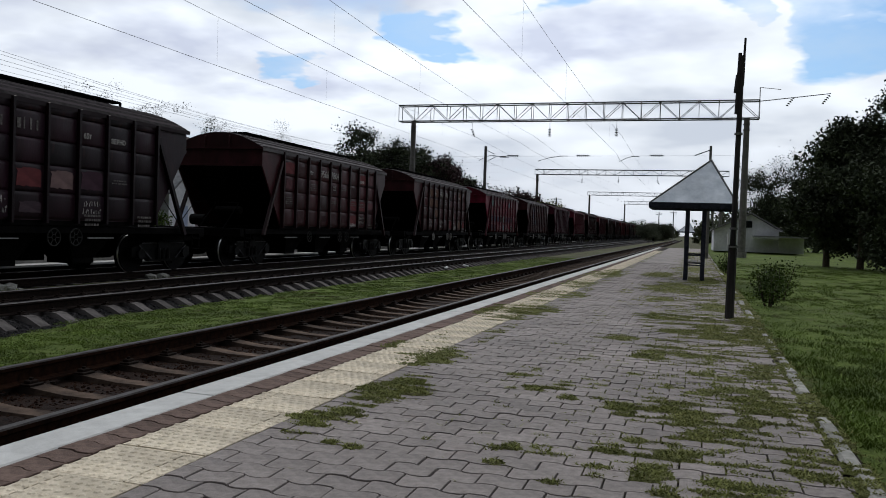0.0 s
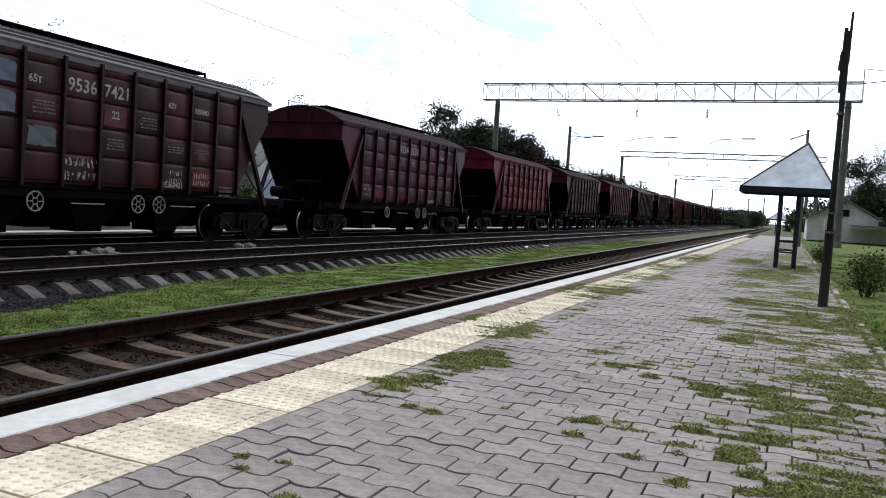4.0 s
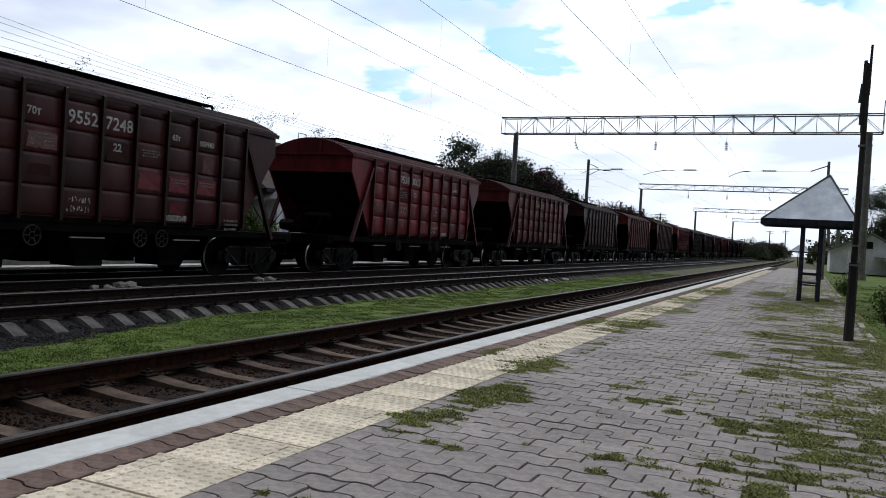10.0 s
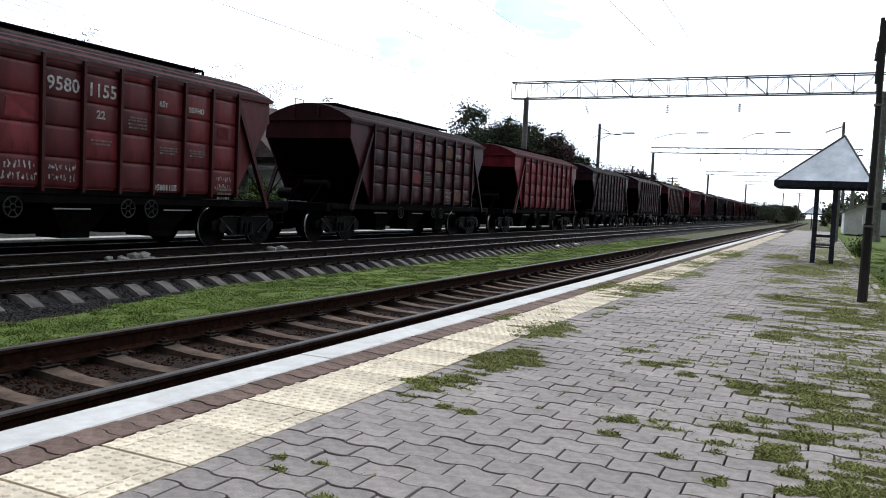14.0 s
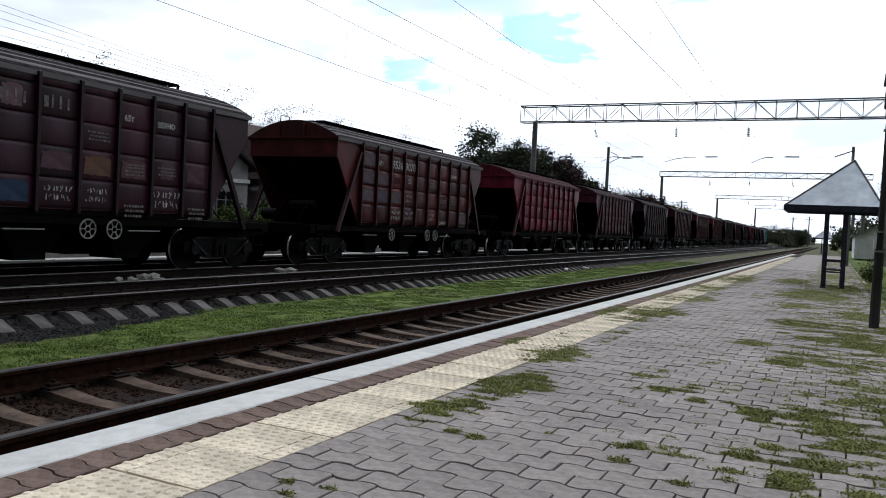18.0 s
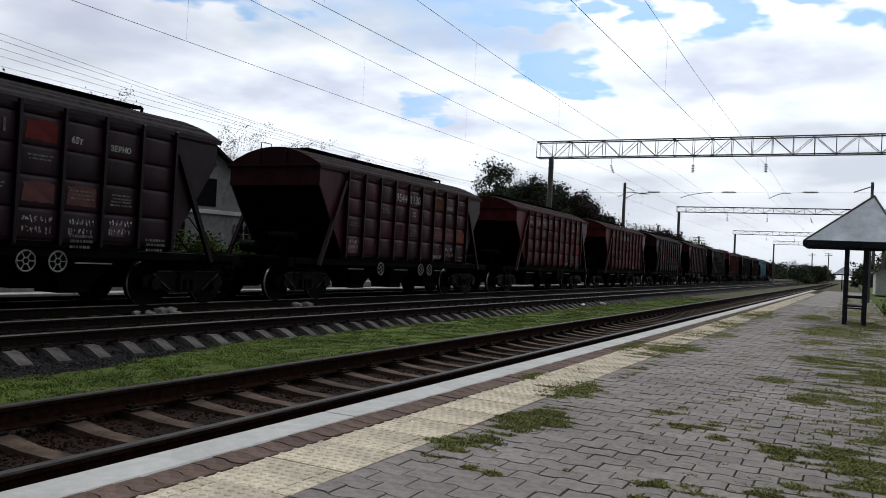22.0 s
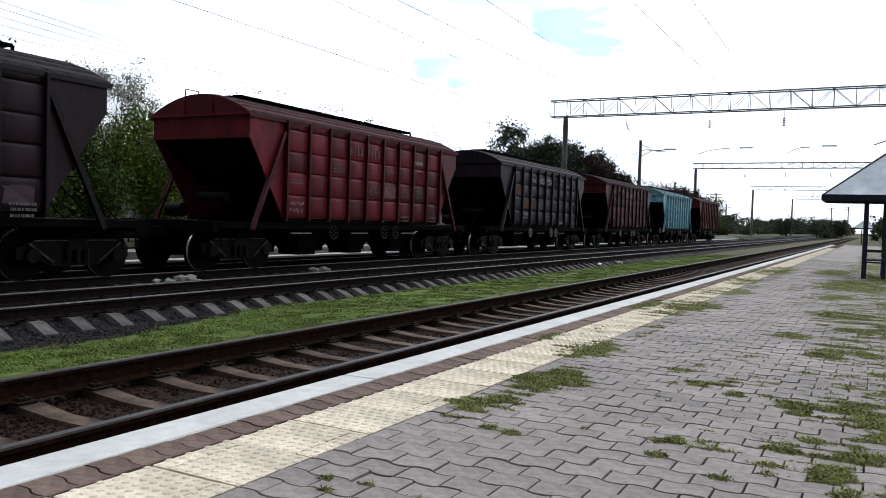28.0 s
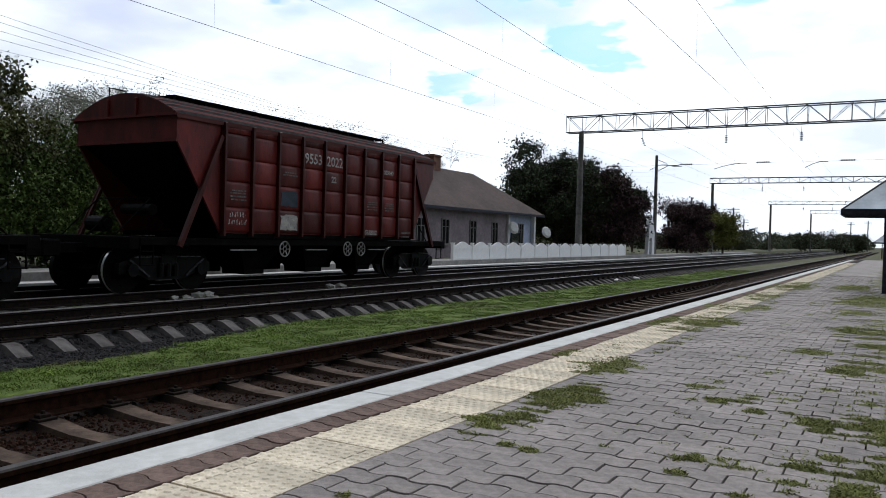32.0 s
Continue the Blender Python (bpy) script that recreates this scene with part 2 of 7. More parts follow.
CHALK = surf("chalk_white", (0.14, 0.13, 0.13), (0.62, 0.60, 0.59), 22.0, 0.9, 0.0, big=0.7, bigscale=6)
FENCE = surf("fence_whitewash", (0.84, 0.84, 0.84), (0.93, 0.93, 0.93), 8.0, 0.85, 0.2, 30, big=0.10, bigscale=1.5)
OPENING = surf("dark_opening", (0.006, 0.006, 0.007), (0.016, 0.016, 0.018), 3.0, 0.9, 0.0, spec=0.03)
FRAMEDULL = surf("weathered_frame", (0.16, 0.155, 0.155), (0.28, 0.275, 0.27), 9.0, 0.8, 0.1)
PATCH = surf("repaint_patch", (0.8, 0.8, 0.8), (1.1, 1.08, 1.06), 2.0, 0.75, 0.0, tint=True, big=0.25, bigscale=1.2)
WHEELWHITE = surf("handwheel_paint", (0.6, 0.6, 0.6), (1.1, 1.1, 1.1), 12.0, 0.7, 0.1, tint=True)

RAIL_SIDE = surf("rail_rust", (0.007, 0.0036, 0.0026), (0.030, 0.013, 0.007), 14.0, 0.9, 0.3, spec=0.04)
RAIL_DARK = surf("oiled_rail", (0.006, 0.0045, 0.004), (0.022, 0.014, 0.011), 14.0, 0.8, 0.3, spec=0.06)
RAIL_TOP = surf("rail_head", (0.075, 0.07, 0.068), (0.16, 0.15, 0.148), 10.0, 0.42, 0.05, metal=0.85, big=0.2)
RAIL_DULL = surf("rail_head_dull", (0.030, 0.025, 0.023), (0.070, 0.060, 0.056), 10.0, 0.5, 0.1, metal=0.4, big=0.3)
SLEEPER = surf("sleeper_concrete", (0.040, 0.027, 0.020), (0.125, 0.088, 0.066), 6.0, 0.9, 0.4, 30, vary=0.4, big=0.6, bigscale=2.5)
SLEEPER_DARK = surf("sleeper_concrete_grey", (0.060, 0.054, 0.052), (0.145, 0.132, 0.128), 6.0, 0.9, 0.4, 30, vary=0.3, big=0.5, bigscale=2.5)
BALLAST = surf("ballast_bed", (0.004, 0.002, 0.0016), (0.026, 0.012, 0.007), 26.0, 0.95, 1.0, 18, big=0.5, bigscale=1.3)
BALLAST_GREY = surf("ballast_dark", (0.003, 0.003, 0.0032), (0.020, 0.019, 0.020), 26.0, 0.95, 1.0, 18, big=0.5, bigscale=1.3)
STONE = surf("ballast_stone", (0.006, 0.0035, 0.0026), (0.042, 0.020, 0.012), 18.0, 0.95, 0.4, vary=0.6, spec=0.05)
STONE_GREY = surf("ballast_stone_grey", (0.006, 0.0055, 0.006), (0.038, 0.035, 0.037), 18.0, 0.95, 0.4, vary=0.6)
EARTH = surf("earth", (0.05, 0.042, 0.028), (0.12, 0.10, 0.065), 6.0, 0.95, 0.5, big=0.5, bigscale=0.4, spots=(1.2, 0.45, 0.6, (0.055, 0.085, 0.022)))
TURF = surf("turf", (0.060, 0.094, 0.016), (0.145, 0.195, 0.042), 9.0, 0.95, 0.7, 22, big=0.5, bigscale=0.5, spots=(2.6, 0.58, 0.72, (0.10, 0.085, 0.045)))
GRASS = surf("grass_blade", (0.078, 0.125, 0.017), (0.165, 0.232, 0.044), 3.0, 0.7, 0.0, vary=0.18, big=0.6, bigscale=0.9, spots=(1.1, 0.56, 0.70, (0.115, 0.095, 0.045)))
GRASS_DRY = surf("weed_blade", (0.140, 0.155, 0.040), (0.265, 0.275, 0.095), 3.0, 0.8, 0.0, vary=0.25, big=0.4, bigscale=2.0)
PAVER = surf("grey_paver", (0.190, 0.167, 0.156), (0.318, 0.280, 0.262), 22.0, 0.75, 0.35, 90, vary=0.12, big=0.42, bigscale=0.9, spec=0.24, spots=(3.4, 0.60, 0.80, (0.255, 0.205, 0.185)))
PAVER_RED = surf("brown_red_paver", (0.115, 0.080, 0.066), (0.215, 0.150, 0.126), 22.0, 0.9, 0.35, 90, vary=0.2, big=0.4, bigscale=1.3)
JOINT = surf("paver_joint", (0.008, 0.006, 0.005), (0.042, 0.034, 0.024), 9.0, 1.0, 0.4)
TACTILE = surf("cream_tactile_concrete", (0.60, 0.515, 0.385), (0.81, 0.72, 0.575), 16.0, 0.9, 0.3, 60, vary=0.06, big=0.4, bigscale=1.6, spots=(6.0, 0.66, 0.82, (0.26, 0.20, 0.14)))
WHITEWASH = surf("whitewashed_kerb", (0.53, 0.525, 0.505), (0.64, 0.635, 0.615), 9.0, 0.85, 0.2, 40, big=0.2, bigscale=1.8, spots=(7.0, 0.66, 0.80, (0.30, 0.285, 0.265)))
KERB = surf("old_kerb", (0.24, 0.235, 0.21), (0.42, 0.41, 0.38), 10.0, 0.9, 0.5, vary=0.15, big=0.5, bigscale=1.5, spots=(4.0, 0.55, 0.7, (0.09, 0.10, 0.05)))
CONCRETE = surf("concrete", (0.22, 0.215, 0.205), (0.36, 0.35, 0.335), 7.0, 0.9, 0.3, big=0.4, bigscale=0.8)
MAST = surf("mast_concrete", (0.13, 0.125, 0.12), (0.23, 0.225, 0.215), 5.0, 0.9, 0.2, big=0.4)
GALV = surf("truss_steel", (0.10, 0.10, 0.10), (0.20, 0.20, 0.20), 6.0, 0.6, 0.1, metal=0.3)
WIRE = surf("wire", (0.08, 0.08, 0.088), (0.14, 0.14, 0.155), 6.0, 0.5, 0.0, metal=0.3)
MOSS = surf("moss", (0.105, 0.118, 0.034), (0.220, 0.228, 0.085), 40.0, 0.95, 1.0, 80, big=0.5, bigscale=4.0, spots=(12.0, 0.54, 0.68, (0.17, 0.145, 0.10)))
INSUL = surf("insulator", (0.03, 0.03, 0.032), (0.07, 0.07, 0.075), 6.0, 0.25, 0.0)
POLE_DARK = surf("tarred_pole", (0.020, 0.018, 0.020), (0.055, 0.05, 0.05), 7.0, 0.7, 0.4, big=0.4, stretch=(1, 1, 0.15))
SHEET = surf("zinc_sheet", (0.34, 0.37, 0.41), (0.52, 0.55, 0.58), 3.0, 0.38, 0.05, metal=0.55, spec=0.5, big=0.35, bigscale=1.1)
DARKBLUE = surf("dark_blue_paint", (0.016, 0.018, 0.030), (0.045, 0.048, 0.07), 8.0, 0.6, 0.15, big=0.4)
WALLGREY = surf("grey_render", (0.24, 0.235, 0.24), (0.36, 0.35, 0.355), 5.0, 0.9, 0.2, big=0.4, bigscale=0.6)
WALLMAUVE = surf("mauve_grey_render", (0.19, 0.165, 0.18), (0.28, 0.245, 0.265), 5.0, 0.9, 0.2, big=0.35, bigscale=0.6)
WALLBLUE = surf("pale_blue_render", (0.36, 0.42, 0.58), (0.48, 0.54, 0.70), 5.0, 0.9, 0.15, big=0.3, bigscale=0.7)
WALLWHITE = surf("white_render", (0.70, 0.71, 0.74), (0.84, 0.85, 0.88), 5.0, 0.9, 0.2, big=0.3, bigscale=0.7)
ROOFBROWN = surf("brown_slate_roof", (0.055, 0.040, 0.038), (0.115, 0.085, 0.080), 6.0, 0.85, 0.3, big=0.5, bigscale=0.5)
ROOFDARK = surf("tarred_roof", (0.014, 0.013, 0.014), (0.04, 0.037, 0.036), 6.0, 0.9, 0.3, big=0.4, spec=0.05)
ROOFGREY = surf("grey_slate_roof", (0.17, 0.17, 0.175), (0.30, 0.30, 0.31), 6.0, 0.85, 0.3, big=0.4, bigscale=0.7)
BRICK = surf("chimney_brick", (0.15, 0.08, 0.06), (0.26, 0.15, 0.11), 9.0, 0.9, 0.3, big=0.4)
DARKGLASS = surf("window_glass", (0.012, 0.013, 0.016), (0.03, 0.032, 0.036), 3.0, 0.12, 0.0, big=0.1, spec=0.5)
FRAMEWHITE = surf("white_frame", (0.6, 0.6, 0.6), (0.78, 0.78, 0.78), 9.0, 0.7, 0.1)
BARK = surf("bark", (0.035, 0.028, 0.022), (0.11, 0.09, 0.07), 7.0, 0.95, 0.6, stretch=(1, 1, 0.3))
LEAF_DARK = surf("leaf_dark", (0.020, 0.028, 0.016), (0.080, 0.098, 0.052), 1.5, 0.75, 0.0, vary=0.5, big=0.5, bigscale=0.4, spec=0.2)
LEAF_PURPLE = surf("leaf_purple", (0.034, 0.022, 0.024), (0.105, 0.060, 0.062), 1.5, 0.75, 0.0, vary=0.5, big=0.5, bigscale=0.4, spec=0.2)
LEAF_GREEN = surf("leaf_green", (0.030, 0.056, 0.012), (0.105, 0.148, 0.034), 1.5, 0.7, 0.0, vary=0.5, big=0.5, bigscale=0.5)
LEAF_OLIVE = surf("leaf_olive", (0.055, 0.065, 0.022), (0.15, 0.15, 0.06), 1.5, 0.7, 0.0, vary=0.5, big=0.5, bigscale=0.5)
LEAF_YELLOW = surf("leaf_yellow", (0.10, 0.11, 0.025), (0.24, 0.24, 0.07), 1.5, 0.7, 0.0, vary=0.4, big=0.4, bigscale=0.5)
LEAF_LIME = surf("leaf_lime", (0.07, 0.11, 0.015), (0.19, 0.25, 0.045), 1.5, 0.7, 0.0, vary=0.45, big=0.4, bigscale=0.6)
WALL_SHADE = surf("wall_shade_concrete", (0.018, 0.017, 0.017), (0.055, 0.052, 0.050), 6.0, 0.95, 0.3, spec=0.05)
# far leaves: distance haze put into a paler, greyer green
LEAF_FAR_HAZED = surf("leaf_far_hazed", (0.075, 0.088, 0.058), (0.150, 0.165, 0.110), 1.5, 0.9, 0.0, vary=0.4, big=0.5, bigscale=0.1)
TURF_DRY = surf("dry_turf", (0.055, 0.055, 0.028), (0.135, 0.125, 0.07), 9.0, 0.95, 0.7, 22, big=0.5, bigscale=0.5, spots=(1.3, 0.52, 0.66, (0.06, 0.09, 0.024)))
LEAF_PALE = surf("leaf_pale", (0.26, 0.26, 0.22), (0.45, 0.45, 0.39), 1.5, 0.7, 0.0, vary=0.4, big=0.4, bigscale=0.5)



def darkened_by_rails(m, reach):
    """Darkens the sleepers in a ragged band beside both rails."""
    n, l = m.node_tree.nodes, m.node_tree.links
    p = n["Principled BSDF"]
    col = p.inputs["Base Color"].links[0].from_socket
    tc, sep = n.new("ShaderNodeTexCoord"), n.new("ShaderNodeSeparateXYZ")
    l.new(tc.outputs["Object"], sep.inputs[0])
    last = sep.outputs[0]
    for op, v in (("ABSOLUTE", None), ("SUBTRACT", 0.795), ("ABSOLUTE", None)):
        k = n.new("ShaderNodeMath")
        k.operation = op
        l.new(last, k.inputs[0])
        if v is not None:
            k.inputs[1].default_value = v
        last = k.outputs[0]
    nz = n.new("ShaderNodeTexNoise")
    nz.inputs["Scale"].default_value = 9.0
    l.new(tc.outputs["Object"], nz.inputs["Vector"])
    k = n.new("ShaderNodeMath")
    k.operation, k.inputs[1].default_value = "MULTIPLY_ADD", 0.22
    l.new(nz.outputs[0], k.inputs[0])
    l.new(last, k.inputs[2])
    r = n.new("ShaderNodeMapRange")
    r.inputs[1].default_value, r.inputs[2].default_value, r.inputs[3].default_value, r.inputs[4].default_value = reach, reach + 0.18, 0.85, 0.0
    l.new(k.outputs[0], r.inputs[0])
    x = n.new("ShaderNodeMix")
    x.data_type = "RGBA"
    l.new(r.outputs[0], x.inputs[0])
    l.new(col, x.inputs[6])
    x.inputs[7].default_value = (0.012, 0.009, 0.008, 1)
    l.new(x.outputs[2], p.inputs["Base Color"])


darkened_by_rails(SLEEPER, 0.22)

# ---- mesh helpers ----


def part(name, bm, material, parent=None, label="", m=None, colour=None):
    """One mesh object from a bmesh or a mesh, under a thing or a part."""
    if isinstance(bm, bmesh.types.BMesh):
        me = bpy.data.meshes.new(name)
        bm.to_mesh(me)
        bm.free()
        for mt in material if isinstance(material, (list, tuple)) else (material,):
            me.materials.append(mt)
    else:
        me = bm
    ob = new(name, me)
    if parent is not None:
        ob.parent = parent
    if m is not None:
        ob.matrix_basis = m
    if colour is not None:
        ob.color = (*colour, 1)
    if label:
        ob["label"] = label
    return ob


def thing(name, label, category, m=None, group="", kind=""):
    ob = new(name)
    if m is not None:
        ob.matrix_basis = m
    return tagged(ob, label, category, group, kind)


def box(bm, x0, x1, y0, y1, z0, z1, bevel=0.0):
    r = bmesh.ops.create_cube(bm, size=1, matrix=Matrix.LocRotScale(((x0 + x1) / 2, (y0 + y1) / 2, (z0 + z1) / 2), None, (x1 - x0, y1 - y0, z1 - z0)))
    if bevel:
        es = list({e for v in r["verts"] for e in v.link_edges})
        bmesh.ops.bevel(bm, geom=es, offset=bevel, segments=1, affect="EDGES")
    return r["verts"]


def bar(bm, a, b, w, h=None, segs=4):
    """A straight member from a to b: square (segs 4) or round."""
    a, b = Vector(a), Vector(b)
    d = b - a
    q = d.to_track_quat("Z", "Y")
    h = h or w
    if segs == 4:
        bmesh.ops.create_cube(bm, size=1, matrix=Matrix.LocRotScale((a + b) / 2, q, (w, h, d.length)))
    else:
        bmesh.ops.create_cone(bm, cap_ends=True, segments=segs, radius1=w / 2, radius2=h / 2, depth=d.length, matrix=Matrix.LocRotScale((a + b) / 2, q, None))


def prism(bm, outline, axis, lo, hi):
    """Extrudes an outline of (u, v) along axis from lo to hi; u and v are the other two axes in order x, y, z."""
    def at(u, v, w):
        return {"x": (w, u, v), "y": (u, w, v), "z": (u, v, w)}[axis]
    a = [bm.verts.new(at(u, v, lo)) for u, v in outline]
    b = [bm.verts.new(at(u, v, hi)) for u, v in outline]
    n = len(outline)
    fs = [bm.faces.new((a[i], a[(i + 1) % n], b[(i + 1) % n], b[i])) for i in range(n)]
    fs += [bm.faces.new(a[::-1]), bm.faces.new(b)]
    bmesh.ops.recalc_face_normals(bm, faces=fs)
    return fs


def disc(bm, centre, axis, radius, depth, segs=20, radius2=None):
    q = Vector(axis).to_track_quat("Z", "Y")
    bmesh.ops.create_cone(bm, cap_ends=True, segments=segs, radius1=radius, radius2=radius if radius2 is None else radius2, depth=depth, matrix=Matrix.LocRotScale(centre, q, None))


def ring(bm, centre, axis, radius, wire, segs=14, sides=5):
    q = Vector(axis).to_track_quat("Z", "Y").to_matrix()
    c = Vector(centre)
    vs = []
    for i in range(segs):
        a = i * math.tau / segs
        vs.append([bm.verts.new(c + q @ Vector(((radius + wire * math.cos(b)) * math.cos(a), (radius + wire * math.cos(b)) * math.sin(a), wire * math.sin(b)))) for b in (k * math.tau / sides for k in range(sides))])
    for i in range(segs):
        for k in range(sides):
            bm.faces.new((vs[i][k], vs[(i + 1) % segs][k], vs[(i + 1) % segs][(k + 1) % sides], vs[i][(k + 1) % sides]))


def soup(name, verts, faces, material, parent=None, **kw):
    me = bpy.data.meshes.new(name)
    me.from_pydata(verts, [], faces)
    me.materials.append(material)
    me.update()
    return part(name, me, None, parent, **kw)


# ---- ground and platforms ----
rng = random.Random(7)
bm = bmesh.new()
box(bm, -3000, 3000, -1500, 4500, -1.4, -0.75)
tagged(part("ground", bm, EARTH), "flat earth with sparse grass reaching the horizon", "ground", kind="structure")

NEAR_X, MID_X, TRAIN_X = -4.78, -10.55, -14.6
LEAN = -0.012  # the third track draws away from the others, about y 15
NEAR_Z, MID_Z, TRAIN_Z = -0.17, -0.20, -0.25
Y0, Y1 = -25.0, 260.0


def sheet(name, x0, x1, y0, y1, nx, ny, height, material, label, category, top=None, skirt=-0.85):
    """A gently uneven bed with closed sides."""
    vs, fs = [], []
    for j in range(ny + 1):
        for i in range(nx + 1):
            x, y = x0 + (x1 - x0) * i / nx, y0 + (y1 - y0) * (j / ny) ** 1.6
            vs.append((x, y, height(x, y)))
    w = nx + 1
    for j in range(ny):
        for i in range(nx):
            a = j * w + i
            fs.append((a, a + 1, a + 1 + w, a + w))
    rim = [i for i in range(w)] + [j * w + nx for j in range(1, ny + 1)] + [ny * w + i for i in range(nx - 1, -1, -1)] + [j * w for j in range(ny - 1, 0, -1)]
    base = len(vs)
    for k in rim:
        vs.append((vs[k][0], vs[k][1], skirt))
    for k in range(len(rim)):
        a, b = rim[k], rim[(k + 1) % len(rim)]
        fs.append((b, a, base + k, base + (k + 1) % len(rim)))
    ob = soup(name, vs, fs, material)
    for p in ob.data.polygons:
        p.use_smooth = True
    return tagged(ob, label, category, kind="structure")


def n2(x, y, s, seed=0.0):
    return noise.noise(Vector((x * s, y * s, seed)))


def shoulder_edge(x, y):
    return (-7.58 if y < 6.2 else -7.58 - (y - 6.2) * 0.26) + 0.14 * n2(x, y, 1.7, 2) + 0.08 * n2(x, y, 6, 4)


def mid_height(x, y):
    """The middle track's bed, falling away from the sleeper ends."""
    return -0.45 + 0.02 * n2(x, y, 3, 5) - 0.10 * max(0.0, min(1.0, (x - MID_X - 0.95) / 0.35))


def turf_height(x, y):
    return -0.375 + 0.03 * n2(x, y, 1.1, 3) + 0.015 * n2(x, y, 6, 1) - (0.16 if y < 10 and x < shoulder_edge(x, y) else 0.0)


sheet("ballast_near", NEAR_X - 1.75, -3.19, Y0, Y1, 24, 220, lambda x, y: -0.412 + 0.02 * n2(x, y, 3) + 0.015 * n2(x, y, 9, 2), BALLAST, "dark rust-brown ballast bed between the rails", "ballast")
sheet("ballast_mid", MID_X - 1.5, MID_X + 2.15, Y0, Y1, 24, 220, mid_height, BALLAST_GREY, "dark grey oily ballast bed", "ballast")
sheet("ballast_train", TRAIN_X - 3.9, TRAIN_X + 1.55, Y0, Y1, 20, 200, lambda x, y: -0.46 + 0.01 * n2(x, y, 3, 8), BALLAST_GREY, "dark ballast bed under the goods train", "ballast")
sheet("grass_strip_ground", -8.42, NEAR_X - 1.7, Y0, 44.0, 30, 260, turf_height, TURF, "low green turf strip between two tracks", "grass")
sheet("dry_strip_ground", -8.42, NEAR_X - 1.7, 43.9, Y1, 10, 90, lambda x, y: -0.372 + 0.03 * n2(x, y, 1.1, 3), TURF_DRY, "dull dry grass strip between two tracks", "grass")
sheet("track_gap_ground", TRAIN_X + 1.45, MID_X - 1.4, Y0, Y1, 6, 120, lambda x, y: -0.395 + 0.03 * n2(x, y, 2, 3), TURF_DRY, "trodden earth strip with dry grass between two tracks", "ground")
sheet("platform_end_ground", -3.2, 1.0, 78.0, 300.0, 8, 60, lambda x, y: -0.22 + 0.05 * n2(x, y, 0.6, 4), TURF_DRY, "dull grass beyond the platform end", "grass")
sheet("lawn_ground", 0.95, 90.0, Y0, 420.0, 40, 120, lambda x, y: -0.10 + 0.04 * n2(x, y, 0.5, 3) + (0.02 * n2(x, y, 3, 1) if y < 30 else 0), TURF, "rough mown lawn beside the platform", "lawn")
sheet("yard_ground", -90.0, -18.6, Y0, 420.0, 12, 60, lambda x, y: -0.14 + 0.03 * n2(x, y, 0.5, 9), EARTH, "bare yard with sparse grass behind the far platform", "ground")

# platform body under its paving
PLAT_END = 78.0
bm = bmesh.new()
box(bm, -3.17, 0.93, Y0, PLAT_END, -0.8, -0.019)
platform = tagged(part("platform", bm, JOINT), "low station platform paved with grey wave-shaped blocks", "platform", kind="structure")

# whitewashed edge slabs
def slab_mesh(name, w, l, h, material, bevel=0.008):
    b = bmesh.new()
    box(b, -w / 2, w / 2, -l / 2, l / 2, -h, 0, bevel)
    me = bpy.data.meshes.new(name)
    b.to_mesh(me)
    b.free()
    me.materials.append(material)
    return me


edge_me = slab_mesh("edge_slab", 0.27, 2.994, 0.16, WHITEWASH, 0.012)
y, k = -24.0, 0
while y < PLAT_END:
    part("edge_slab", edge_me, None, platform, m=pose(-3.075 + rng.uniform(-0.003, 0.003), y, rng.uniform(-0.002, 0.002), 0, 0, rng.uniform(-0.04, 0.04)), label="whitewashed concrete edge slab" if k == 0 else "")
    y, k = y + 3.0, k + 1

# far platform, with its whitewashed rim
bm = bmesh.new()
box(bm, -18.25, -17.78, Y0, 125.0, -0.8, -0.27)
box(bm, -19.9, -18.25, Y0, 125.0, -0.8, -0.06)
far_platform = tagged(part("far_platform", bm, CONCRETE), "worn concrete platform across the tracks", "platform", kind="structure")
# the train's shade on the platform face is put into dark concrete
bm = bmesh.new()
box(bm, -17.78, -17.60, Y0, 125.0, -0.8, -0.33)
part("edge_wall", bm, WALL_SHADE, far_platform, "retaining wall with the train's shade in its colour")
far_edge = slab_mesh("far_edge_slab", 0.42, 4.97, 0.075, WHITEWASH, 0.012)
y = -9.0
while y < 125:
    part("edge_slab", far_edge, None, far_platform, m=pose(-17.58, y, -0.25 + rng.uniform(-0.004, 0.004)))
    y += 5.0

# ---- tracks ----


def rail_mesh(name, y0, y1, top_material, side=None):
    """Head, web and foot of a rail, running along y with its head at z 0."""
    head = [(-0.036, -0.012), (-0.030, 0.0), (0.030, 0.0), (0.036, -0.012), (0.036, -0.040), (0.010, -0.055), (0.009, -0.145), (0.066, -0.168), (0.066, -0.18), (-0.066, -0.18), (-0.066, -0.168), (-0.009, -0.145), (-0.010, -0.055), (-0.036, -0.040)]
    b = bmesh.new()
    fs = prism(b, head, "y", y0, y1)
    b.faces.ensure_lookup_table()
    fs[1].material_index = 1
    fs[0].material_index = fs[2].material_index = 1
    me = bpy.data.meshes.new(name)
    b.to_mesh(me)
    b.free()
    me.materials.append(side or RAIL_SIDE)
    me.materials.append(top_material)
    return me


